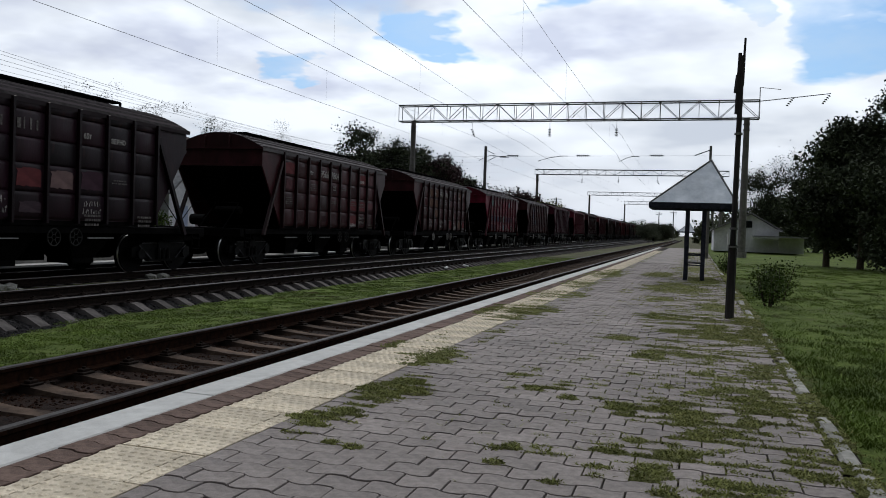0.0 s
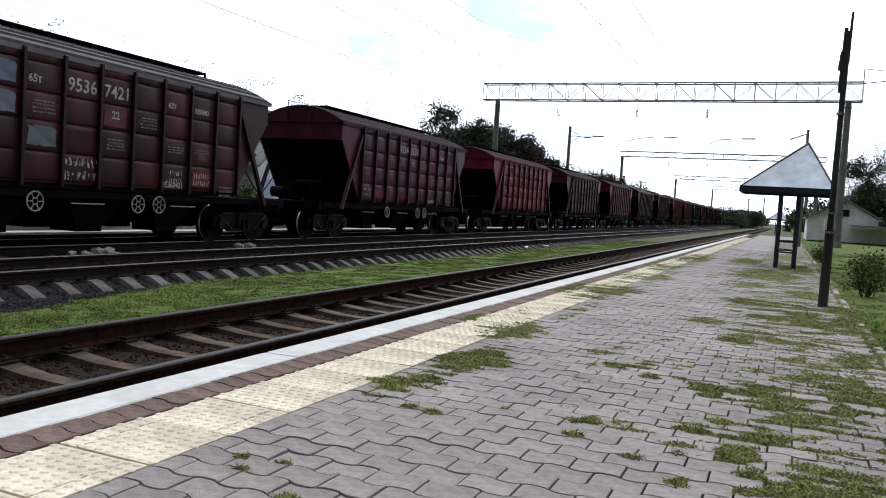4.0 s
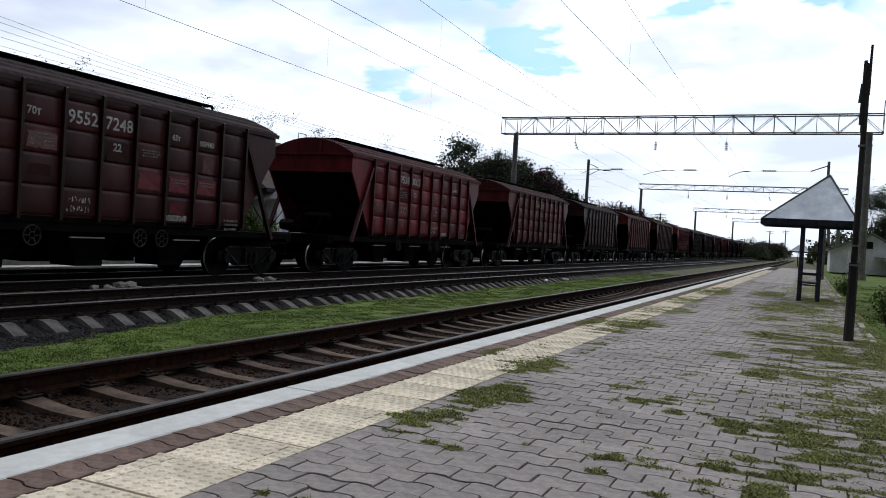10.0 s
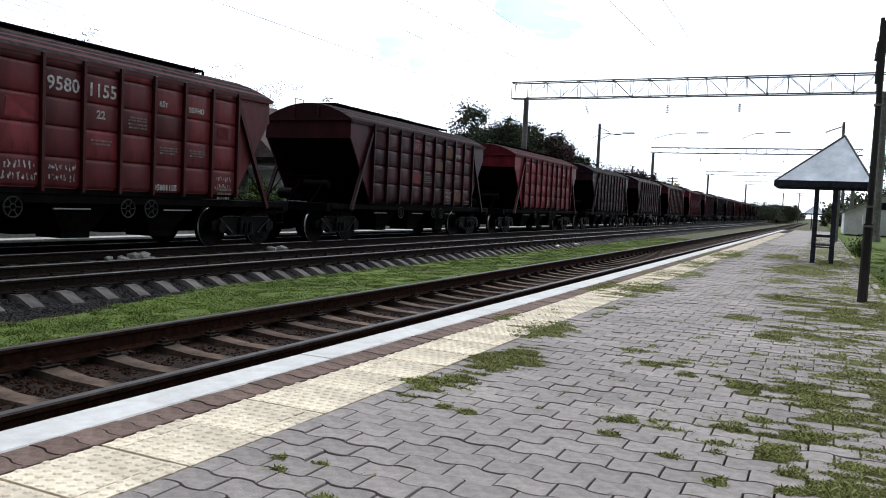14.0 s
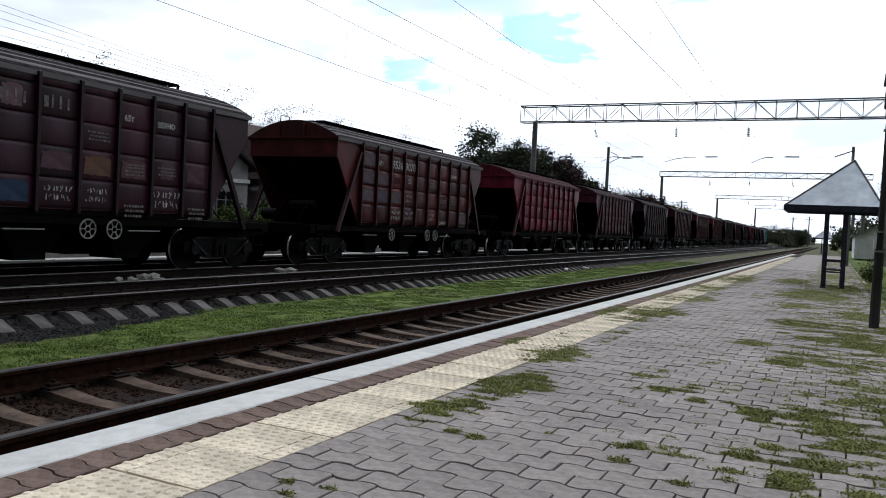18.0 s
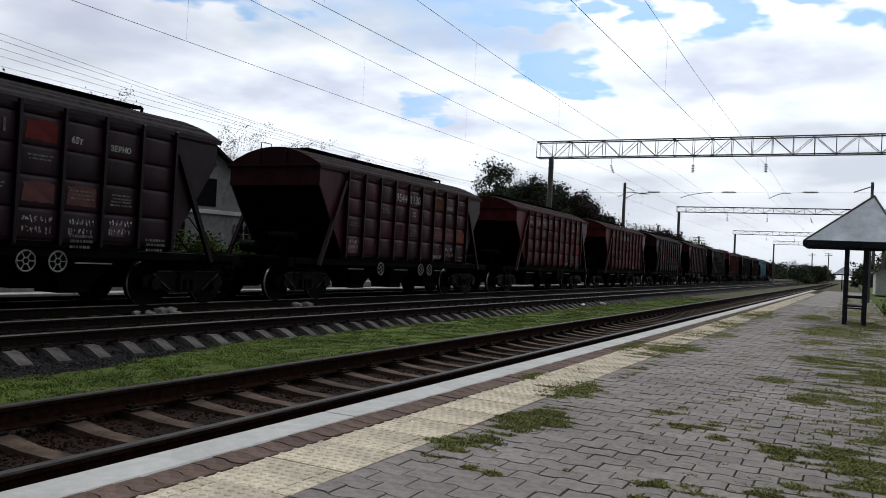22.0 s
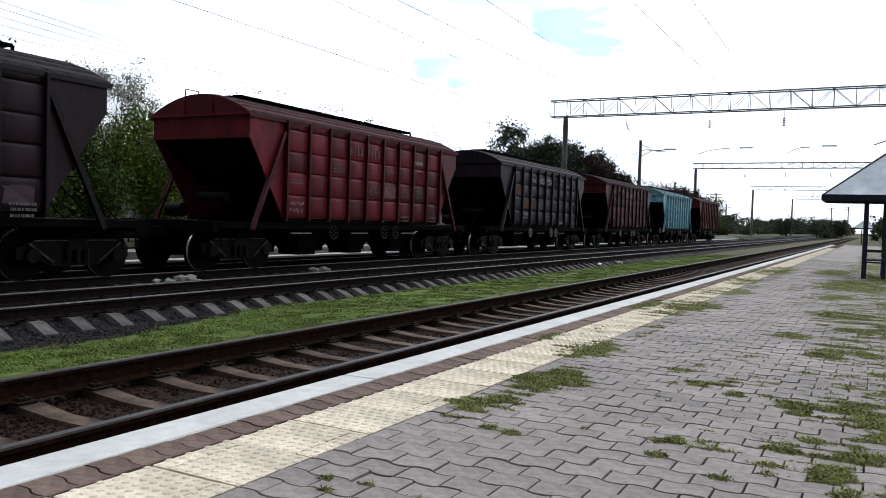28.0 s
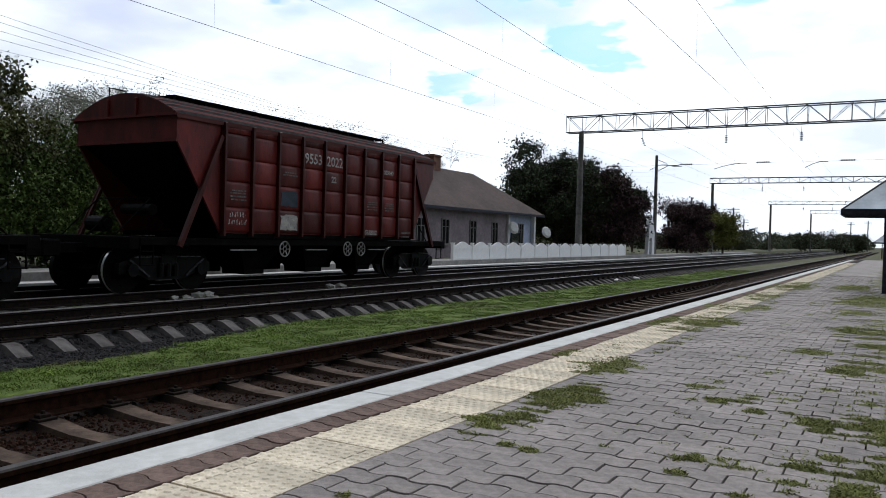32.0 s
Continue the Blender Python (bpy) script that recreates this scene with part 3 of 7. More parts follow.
def sleeper_mesh(name, material, ends):
    """Concrete sleeper, deeper and wider under the rails, waisted in the middle."""
    b = bmesh.new()
    prof = [(-1.35, 0.0, 0.092), (-0.98, 0.012, 0.096), (-0.62, 0.012, 0.096), (-0.28, -0.022, 0.084), (0.28, -0.022, 0.084), (0.62, 0.012, 0.096), (0.98, 0.012, 0.096), *ends]
    rows = []
    for x, z, w in prof:
        rows.append([b.verts.new((x, -w - 0.035, -0.2)), b.verts.new((x, -w, z)), b.verts.new((x, w, z)), b.verts.new((x, w + 0.035, -0.2))])
    for r, s in zip(rows, rows[1:]):
        for i in range(3):
            b.faces.new((r[i], s[i], s[i + 1], r[i + 1]))
    b.faces.new(rows[0][::-1])
    b.faces.new(rows[-1])
    bmesh.ops.recalc_face_normals(b, faces=b.faces)
    me = bpy.data.meshes.new(name)
    b.to_mesh(me)
    b.free()
    me.materials.append(material)
    return me


def clip_mesh():
    """Rail fastening: base plate, two clamps and bolts."""
    b = bmesh.new()
    box(b, -0.17, 0.17, -0.08, 0.08, 0.0, 0.022, 0.004)
    for s in (-1, 1):
        box(b, s * 0.10 - 0.035, s * 0.10 + 0.035, -0.05, 0.05, 0.02, 0.05, 0.006)
        disc(b, (s * 0.105, 0, 0.055), (0, 0, 1), 0.018, 0.03, 6)
    me = bpy.data.meshes.new("fastening")
    b.to_mesh(me)
    b.free()
    me.materials.append(RAIL_DARK)
    return me


clip_me = clip_mesh()


def track(name, x, z, pitch, shift, material, count, label, clips, head, ends=((1.35, 0.0, 0.092),), turn=0.0):
    t = thing(name, label, "railway track", pose(x, 0, z, 0, 0, turn), kind="structure")
    me = rail_mesh("rail", Y0, Y1, head, RAIL_SIDE if head is RAIL_DULL else RAIL_DARK)
    for s in (-0.795, 0.795):
        part("rail", me, None, t, m=pose(s, 0, 0))
    sm = sleeper_mesh("sleeper", material, ends)
    tmpl = [tuple(v.co) for v in sm.vertices]
    tf = [tuple(p.vertices) for p in sm.polygons]
    vs, fs = [], []
    n, y = 0, -6.0 + shift
    while y < 190:
        if n < count:
            part("sleeper", sm, None, t, m=pose(rng.uniform(-0.02, 0.02), y + rng.uniform(-0.015, 0.015), -0.195, 0, 0, rng.uniform(-0.8, 0.8)))
            if n < clips:
                for s in (-0.795, 0.795):
                    part("fastening", clip_me, None, t, m=pose(s, y, -0.184))
        else:
            o = len(vs)
            vs += [(a, b + y, c - 0.195) for a, b, c in tmpl]
            fs += [tuple(i + o for i in f) for f in tf]
        n, y = n + 1, y + pitch
    tagged(soup("distant_sleepers", vs, fs, material, t), kind="stuff")
    return t


track("track_near", NEAR_X, NEAR_Z, 0.63, 0.19, SLEEPER, 110, "empty railway track with brown concrete sleepers", 75, RAIL_DULL)
track("track_mid", MID_X, MID_Z, 0.605, 0.40, SLEEPER_DARK, 110, "empty middle track with bevelled grey concrete sleepers", 75, RAIL_TOP, ends=((1.08, 0.0, 0.1), (1.34, -0.125, 0.1)))
track("track_train", TRAIN_X - 15 * LEAN, TRAIN_Z, 0.56, 0.3, SLEEPER_DARK, 60, "third track under the passing goods train", 0, RAIL_TOP, turn=math.degrees(-LEAN))


def stones(name, x0, x1, y0, y1, count, bed, smin, smax, material, label, seed, keep=None):
    r = random.Random(seed)
    vs, fs = [], []
    for _ in range(count):
        u = r.random()
        x, y = r.uniform(x0, x1), y0 + (y1 - y0) * u ** 1.7
        if keep and not keep(x, y):
            continue
        s = r.uniform(smin, smax)
        z = bed(x, y) if callable(bed) else bed
        o = len(vs)
        a = r.uniform(0, 6.28)
        ring_n = 5
        for k in range(ring_n):
            q = a + k * math.tau / ring_n
            vs.append((x + s * math.cos(q) * r.uniform(0.7, 1.2), y + s * math.sin(q) * r.uniform(0.7, 1.2), z - 0.01 + s * r.uniform(-0.1, 0.3)))
        top = r.uniform(0.35, 0.6)
        for k in range(3):
            q = a + 0.4 + k * math.tau / 3
            vs.append((x + s * 0.55 * math.cos(q) * r.uniform(0.6, 1.2), y + s * 0.55 * math.sin(q) * r.uniform(0.6, 1.2), z + s * top * r.uniform(0.75, 1.15)))
        fs += [(o + 5, o + 6, o + 7), (o, o + 1, o + 5), (o + 1, o + 2, o + 6), (o + 1, o + 6, o + 5), (o + 2, o + 3, o + 6), (o + 3, o + 7, o + 6), (o + 3, o + 4, o + 7), (o + 4, o, o + 7), (o, o + 5, o + 7)]
    return tagged(soup(name, vs, fs, material), label, "ballast", kind="stuff")


stones("ballast_stones_near", NEAR_X - 1.65, -3.25, 0.5, 40.0, 36000, -0.412, 0.010, 0.026, STONE, "loose rust-brown ballast stones", 1)
stones("ballast_stones_mid", MID_X + 0.9, MID_X + 2.1, 3.5, 50.0, 11000, mid_height, 0.02, 0.05, STONE_GREY, "loose grey ballast stones", 2)
stones("ballast_stones_between", MID_X - 1.2, MID_X + 1.0, 4.0, 60.0, 3000, -0.445, 0.02, 0.045, STONE_GREY, "loose dark ballast stones", 3)

# dark ballast shoulder spilling over the turf beside the middle track
def shoulder_height(x, y):
    """Flat beside the sleeper ends, then down under the turf with a ragged foot."""
    return -0.50 + 0.02 * n2(x, y, 7, 6) + 0.07 * max(0.0, min(1.0, (x + 8.4) / 0.9)) - (0.12 if x > shoulder_edge(x, y) else 0.0)


sheet("ballast_shoulder", -8.55, -7.2, Y0, 14.0, 22, 260, shoulder_height, BALLAST_GREY, "dark ballast shoulder beside the middle track", "ballast")
stones("ballast_stones_shoulder", -8.5, -7.35, 1.0, 9.8, 9000, shoulder_height, 0.012, 0.036, STONE_GREY, "loose dark stones on the ballast shoulder", 6, keep=lambda x, y: x < shoulder_edge(x, y) + 0.05)

# two heaps of broken concrete by the third track
def rubble(x, y, n, spread, label, seed):
    r = random.Random(seed)
    t = thing("rubble_heap", label, "rubble", pose(x, y, -0.42))
    for k in range(n):
        b = bmesh.new()
        bmesh.ops.create_icosphere(b, subdivisions=1, radius=1)
        s = r.uniform(0.06, 0.15)
        for v in b.verts:
            v.co = Vector((v.co.x * s * r.uniform(0.8, 1.3), v.co.y * s * r.uniform(0.8, 1.4), v.co.z * s * r.uniform(0.5, 0.9)))
        part("chunk", b, KERB, t, m=pose(r.uniform(-0.2, 0.2), r.uniform(-spread, spread), s * 0.5, 0, 0, r.uniform(0, 360)))


rubble(-13.05, 12.2, 12, 0.5, "heap of pale broken concrete beside the track", 4)
rubble(-13.2, 17.3, 8, 0.45, "small heap of broken concrete beside the track", 5)
for k, (x, y) in enumerate([(-8.85, 28.5), (-8.75, 30.8)]):
    b = bmesh.new()
    box(b, -0.05, 0.05, -0.3, 0.3, 0, 0.07, 0.02)
    tagged(part("litter_board", b, FRAMEWHITE, m=pose(x, y, -0.38, 0, 4, 12 + 20 * k)), "white board lying in the trackside grass", "litter")

# ---- the goods train ----
PITCH = 14.72
POSTS = [-4.05 + 0.9 * i for i in range(10)]
RIBS = [3.515, 2.96, 2.44, 1.86]
BOT, EAVE, TOP, HALF = 1.28, 3.75, 4.24, 1.58
END_TOP, END_LOW, END_Z = 5.36, 4.08, 3.2
WAGONS = {}


def keep_mesh(name, b, *mats, smooth=False):
    me = bpy.data.meshes.new(name)
    b.to_mesh(me)
    b.free()
    for m in mats:
        me.materials.append(m)
    if smooth:
        for p in me.polygons:
            p.use_smooth = True
    return me


def roof_z(x):
    return EAVE + (TOP - EAVE) * (1 - (abs(x) / (HALF + 0.05)) ** 2.0)


def wagon_meshes():
    M = {}
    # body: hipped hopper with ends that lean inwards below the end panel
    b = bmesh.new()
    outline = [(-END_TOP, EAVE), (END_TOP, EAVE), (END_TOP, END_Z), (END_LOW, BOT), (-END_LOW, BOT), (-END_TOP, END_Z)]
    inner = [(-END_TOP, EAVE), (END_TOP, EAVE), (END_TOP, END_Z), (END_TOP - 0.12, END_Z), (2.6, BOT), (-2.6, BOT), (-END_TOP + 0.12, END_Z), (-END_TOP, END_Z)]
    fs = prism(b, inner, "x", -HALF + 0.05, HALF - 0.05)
    # slope sheets and lips: their deep shade is put into a black material
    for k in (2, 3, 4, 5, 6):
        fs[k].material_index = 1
    M["body"] = keep_mesh("body", b, PAINT, SLOPE_SHADE)
    b = bmesh.new()
    prism(b, outline, "x", HALF - 0.05, HALF)
    M["side_plate"] = keep_mesh("side_plate", b, PAINT)
    # pressed side panels of one bay: each swells between the ribs
    def bay(w):
        b = bmesh.new()
        zs = [BOT + 0.02, *sorted(RIBS), EAVE - 0.03]
        rows = []
        for z0, z1 in zip(zs, zs[1:]):
            for f, o in ((0.0, 0.002), (0.07, 0.045), (0.5, 0.060), (0.88, 0.062), (0.96, 0.010)):
                rows.append((z0 + (z1 - z0) * f, o))
        rows.append((zs[-1], 0.004))
        cols = [(-w / 2, 0.3), (-w / 2 + 0.10, 0.9), (0, 1.0), (w / 2 - 0.10, 0.9), (w / 2, 0.3)]
        g = [[b.verts.new((o * c + 0.002, y, z)) for y, c in cols] for z, o in rows]
        for r, s in zip(g, g[1:]):
            for i in range(4):
                b.faces.new((r[i], r[i + 1], s[i + 1], s[i]))
        return keep_mesh("side_panel", b, PAINT, smooth=True)
    M["bay"] = bay(0.9)
    # one pressed cell of the side, row by row
    zs = [BOT + 0.02, *sorted(RIBS), EAVE - 0.03]
    for k, (z0, z1) in enumerate(zip(zs, zs[1:])):
        b = bmesh.new()
        cols = [(-0.45, 0.25), (-0.395, 0.95), (0, 1.0), (0.395, 0.95), (0.45, 0.25)]
        prof = ((0.0, 0.002), (0.04, 0.028), (0.10, 0.038), (0.5, 0.042), (0.86, 0.042), (0.95, 0.034), (1.0, 0.002))
        g = [[b.verts.new((o * c + 0.002, y, z0 + (z1 - z0) * f)) for y, c in cols] for f, o in prof]
        for r, s in zip(g, g[1:]):
            for i in range(4):
                b.faces.new((r[i], r[i + 1], s[i + 1], s[i]))
        M["cell%d" % k] = keep_mesh("side_panel", b, PAINT, smooth=True)
    # post with a flanged section
    b = bmesh.new()
    box(b, 0, 0.12, -0.035, 0.035, BOT - 0.06, EAVE - 0.02, 0.006)
    box(b, 0, 0.02, -0.065, 0.065, BOT, EAVE - 0.04)
    M["post"] = keep_mesh("side_post", b, PAINT)
    b = bmesh.new()
    bar(b, (0.03, -4.12, 3.42), (0.05, -5.28, 0.98), 0.10, 0.07)
    bar(b, (0.075, -4.12, 3.42), (0.095, -5.28, 0.98), 0.03, 0.10)
    M["strut"] = keep_mesh("corner_strut", b, PAINT)
    b = bmesh.new()
    box(b, -HALF, HALF, -0.02, 0.03, END_Z - 0.04, END_Z + 0.03)
    box(b, -HALF - 0.05, HALF + 0.05, -0.09, 0.02, EAVE - 0.05, EAVE + 0.01)
    M["end_beam"] = keep_mesh("end_beam", b, PAINT)
    b = bmesh.new()
    box(b, -0.03, 0.03, -0.05, 0.0, EAVE, TOP - 0.12, 0.01)
    M["end_rib"] = keep_mesh("end_rib", b, PAINT)
    # arched roof: corrugated lengthwise, ends closed by arched panels, ends droop
    b = bmesh.new()
    nx = 46
    ys = [-END_TOP - 0.06, -END_TOP + 0.15, -END_TOP + 0.75, 0.0, END_TOP - 0.75, END_TOP - 0.15, END_TOP + 0.06]
    drop = [0.0] * 7
    g = []
    for y, d in zip(ys, drop):
        row = []
        for i in range(nx + 1):
            x = -(HALF + 0.06) + 2 * (HALF + 0.06) * i / nx
            row.append(b.verts.new((x, y, roof_z(x) + (0.03 if i % 4 < 2 and abs(y) < END_TOP - 0.1 else 0.0) - d)))
        g.append(row)
    for r, s in zip(g, g[1:]):
        for i in range(nx):
            # sloping faces of the corrugation are dark: their shade is painted in
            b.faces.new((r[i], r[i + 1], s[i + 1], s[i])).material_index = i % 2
    for row in (g[0], g[-1]):
        low = [b.verts.new((v.co.x, v.co.y, EAVE - 0.02)) for v in row]
        for i in range(nx):
            b.faces.new((row[i], low[i], low[i + 1], row[i + 1]))
    for i in (0, nx):
        low = [b.verts.new((r[i].co.x, r[i].co.y, EAVE - 0.10)) for r in g]
        for k in range(len(g) - 1):
            b.faces.new((g[k][i], g[k + 1][i], low[k + 1], low[k]))
    bmesh.ops.recalc_face_normals(b, faces=b.faces)
    M["roof"] = keep_mesh("roof", b, ROOF, ROOF_RIB_SHADE)
    # arched end panel, in the body paint at a darker tone
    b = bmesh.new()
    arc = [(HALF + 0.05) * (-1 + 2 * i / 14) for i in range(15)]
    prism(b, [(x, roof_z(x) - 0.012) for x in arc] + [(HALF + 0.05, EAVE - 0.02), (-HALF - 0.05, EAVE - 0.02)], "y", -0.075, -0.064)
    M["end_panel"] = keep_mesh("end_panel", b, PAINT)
    b = bmesh.new()
    for s in (-0.18, 0.18):
        box(b, s - 0.14, s + 0.14, -4.3, 4.3, 0.115, 0.15)
    for k in range(10):
        for x in (-0.3, 0.3):
            box(b, x - 0.02, x + 0.02, -4.3 + k * 0.955 - 0.03, -4.3 + k * 0.955 + 0.03, -0.03, 0.118)
        box(b, -0.34, 0.34, -4.3 + k * 0.955 - 0.03, -4.3 + k * 0.955 + 0.03, 0.1, 0.116)
    M["running_board"] = keep_mesh("running_board", b, BLACK)
    b = bmesh.new()
    ring(b, (0, 0, 0.02), (0, 0, 1), 0.3, 0.03, 14, 5)
    bmesh.ops.create_uvsphere(b, u_segments=14, v_segments=6, radius=0.32, matrix=Matrix.Diagonal((1, 1, 0.42, 1)))
    M["hatch"] = keep_mesh("roof_hatch", b, ROOF, smooth=True)
    b = bmesh.new()
    for y in (-0.22, 0.22):
        bar(b, (-0.45, y, -0.05), (-0.45, y, 0.14), 0.025, segs=5)
    bar(b, (-0.45, -0.22, 0.14), (-0.45, 0.22, 0.14), 0.025, segs=5)
    M["grab_rail"] = keep_mesh("grab_rail", b, BLACK)
    # underframe: centre sill, end platforms, side sills and the discharge hoppers
    b = bmesh.new()
    box(b, -0.25, 0.25, -6.35, 6.35, 0.78, 1.12, 0.01)
    M["centre_sill"] = keep_mesh("centre_sill", b, BLACK)
    b = bmesh.new()
    box(b, -1.5, 1.5, -6.42, -6.18, 0.92, 1.17, 0.01)
    M["headstock"] = keep_mesh("headstock", b, BLACK)
    b = bmesh.new()
    box(b, -1.43, 1.43, -6.18, -4.2, 1.10, 1.15)
    M["end_deck"] = keep_mesh("end_deck", b, BLACK)
    b = bmesh.new()
    box(b, 1.43, 1.53, -6.18, 6.18, 1.0, 1.16, 0.01)
    M["side_beam"] = keep_mesh("side_beam", b, BLACK)
    b = bmesh.new()
    box(b, -1.3, 1.3, -5.35, -4.85, 0.82, 1.1)
    M["bolster"] = keep_mesh("bolster", b, BLACK)
    b = bmesh.new()
    box(b, -0.04, 0.04, -4.1, 4.1, 1.17, BOT, 0.005)
    M["side_sill"] = keep_mesh("side_sill", b, BLACK)
    b = bmesh.new()
    for x in (-0.72, 0.72):
        rows = []
        for z, w, l in ((1.26, 0.70, 0.95), (0.42, 0.36, 0.34), (0.30, 0.36, 0.34)):
            rows.append([b.verts.new((x + sx * w, sy * l, z)) for sx, sy in ((-1, -1), (1, -1), (1, 1), (-1, 1))])
        for r, s in zip(rows, rows[1:]):
            for i in range(4):
                b.faces.new((r[i], s[i], s[(i + 1) % 4], r[(i + 1) % 4]))
        b.faces.new(rows[0])
        b.faces.new(rows[-1][::-1])
    bmesh.ops.recalc_face_normals(b, faces=b.faces)
    M["hopper"] = keep_mesh("discharge_hopper", b, BLACK)
    b = bmesh.new()
    ring(b, (0, 0, 0), (1, 0, 0), 0.185, 0.017, 18, 5)
    ring(b, (0, 0, 0), (1, 0, 0), 0.06, 0.014, 10, 4)
    for k in range(6):
        a = k * math.tau / 6
        bar(b, (0, 0.05 * math.cos(a), 0.05 * math.sin(a)), (0, 0.185 * math.cos(a), 0.185 * math.sin(a)), 0.018)
    M["handwheel"] = keep_mesh("handwheel", b, WHEELWHITE)
    b = bmesh.new()
    box(b, -0.02, 0.02, -0.42, 0.42, -0.012, 0.012)
    M["grip_bar"] = keep_mesh("grip_bar", b, WHEELWHITE)
    # coupler, end rails, brake gear on the end platform
    b = bmesh.new()
    box(b, -0.09, 0.09, 6.3, 7.05, 0.80, 1.02, 0.015)
    box(b, -0.17, 0.16, 6.95, 7.36, 0.74, 1.08, 0.03)
    M["coupler"] = keep_mesh("coupler", b, BLACK)
    b = bmesh.new()
    disc(b, (-0.55, -5.55, 1.42), (1, 0, 0), 0.17, 0.5, 14)
    disc(b, (-0.27, -5.55, 1.42), (1, 0, 0), 0.11, 0.08, 12)
    disc(b, (0.35, -5.25, 1.75), (1, 0, 0), 0.12, 0.9, 14)
    M["brake_cylinder"] = keep_mesh("brake_cylinder", b, STEEL, smooth=False)
    b = bmesh.new()
    for x in (-0.9, -0.1, 0.75):
        bar(b, (x, -6.2, 1.15), (x, -5.3, 1.98), 0.03, segs=5)
    bar(b, (-0.9, -5.3, 1.98), (0.75, -5.3, 1.98), 0.03, segs=5)
    M["end_rail"] = keep_mesh("end_rail", b, BLACK)
    b = bmesh.new()
    for y in (-0.16, 0.16):
        bar(b, (0, y, -0.42), (0, y, 0.1), 0.025)
    for z in (-0.40, -0.12):
        box(b, -0.02, 0.05, -0.17, 0.17, z - 0.012, z + 0.012)
    M["step"] = keep_mesh("foot_step", b, BLACK)
    # bogie
    b = bmesh.new()
    for s in (-1, 1):
        x = s * 1.02
        out = [(-1.22, 0.40), (-1.22, 0.62), (-0.75, 0.78), (0.75, 0.78), (1.22, 0.62), (1.22, 0.40), (0.80, 0.40), (0.45, 0.26), (-0.45, 0.26), (-0.80, 0.40)]
        prism(b, out, "x", x - 0.07, x + 0.07)
        for y in (-0.925, 0.925):
            disc(b, (x + s * 0.08, y, 0.475), (1, 0, 0), 0.135, 0.14, 12)
        for y in (-0.2, 0.0, 0.2):
            disc(b, (x + s * 0.09, y, 0.47), (0, 0, 1), 0.07, 0.28, 8)
    box(b, -1.15, 1.15, -0.22, 0.22, 0.55, 0.82, 0.02)
    M["bogie"] = keep_mesh("bogie", b, CASTING)
    b = bmesh.new()
    bar(b, (0.0, -1.0, 0.70), (0.0, -0.5, 0.34), 0.035)
    bar(b, (0.0, 1.0, 0.70), (0.0, 0.5, 0.34), 0.035)
    box(b, -0.02, 0.02, -0.9, 0.9, 0.735, 0.755)
    M["bogie_bar"] = keep_mesh("side_bar", b, BRACE_GLINT)
    b = bmesh.new()
    for s in (-1, 1):
        disc(b, (s * 0.795, 0, 0), (1, 0, 0), 0.475, 0.13, 32)
        disc(b, (s * 0.725, 0, 0), (1, 0, 0), 0.50, 0.03, 32)
        disc(b, (s * 0.865, 0, 0), (1, 0, 0), 0.20, 0.06, 16)
        for k in range(3):
            a = k * math.tau / 3
            disc(b, (s * 0.865, 0.32 * math.cos(a), 0.32 * math.sin(a)), (1, 0, 0), 0.03, 0.02, 6)
    bar(b, (-1.1, 0, 0), (1.1, 0, 0), 0.16, segs=12)
    M["wheelset"] = keep_mesh("wheelset", b, STEEL)
    b = bmesh.new()
    ring(b, (0.80, 0, 0), (1, 0, 0), 0.468, 0.030, 32, 5)
    M["tread"] = keep_mesh("tread_rim", b, BRIGHT)
    return M


WM = wagon_meshes()
TEXTS = {}


def text_mesh(s, size):
    """Built-in lettering as a mesh, reading along +y on a wall that faces +x."""
    key = (s, size)
    if key not in TEXTS:
        cu = bpy.data.curves.new("lettering", "FONT")
        cu.body, cu.size, cu.extrude, cu.offset = s, size, 0.001, 0.006
        cu.resolution_u = 2
        ob = new("lettering", cu)
        me = bpy.data.meshes.new_from_object(ob.evaluated_get(bpy.context.evaluated_depsgraph_get()))
        bpy.data.objects.remove(ob)
        me.materials.clear()
        me.materials.append(STENCIL)
        TEXTS[key] = me
    return TEXTS[key]


ON_SIDE = Matrix(((0, 0, 1, 0), (1, 0, 0, 0), (0, 1, 0, 0), (0, 0, 0, 1)))


def lettering(parent, s, size, y, z, x=HALF + 0.0525, label=""):
    part("lettering", text_mesh(s, size), None, parent, m=Matrix.Translation((x, y, z)) @ ON_SIDE, label=label)


BARS = {}


def bars_mesh(kind):
    """Small print too fine to read, as rows of dashes."""
    if kind not in BARS:
        r = random.Random(kind)
        b = bmesh.new()
        z = 0.0
        for _ in range(2 + kind % 3):
            y = r.uniform(0, 0.08)
            while y < 0.5:
                w = r.uniform(0.03, 0.11)
                box(b, 0, 0.002, y, min(y + w, 0.55), z, z + 0.032)
                y += w + r.uniform(0.012, 0.03)
            z -= r.uniform(0.055, 0.075)
        BARS[kind] = keep_mesh("small_print", b, FADED)
    return BARS[kind]


def digits_mesh(kind):
    """A number too worn to read: four thin upright bars."""
    if ("d", kind) not in BARS:
        r = random.Random(60 + kind)
        b = bmesh.new()
        for k in range(4):
            y = k * 0.165
            box(b, 0, 0.002, y, y + r.choice((0.035, 0.05, 0.1)), 0.0, r.uniform(0.2, 0.24))
        BARS[("d", kind)] = keep_mesh("worn_number", b, FADED)
    return BARS[("d", kind)]


SCRIB = {}


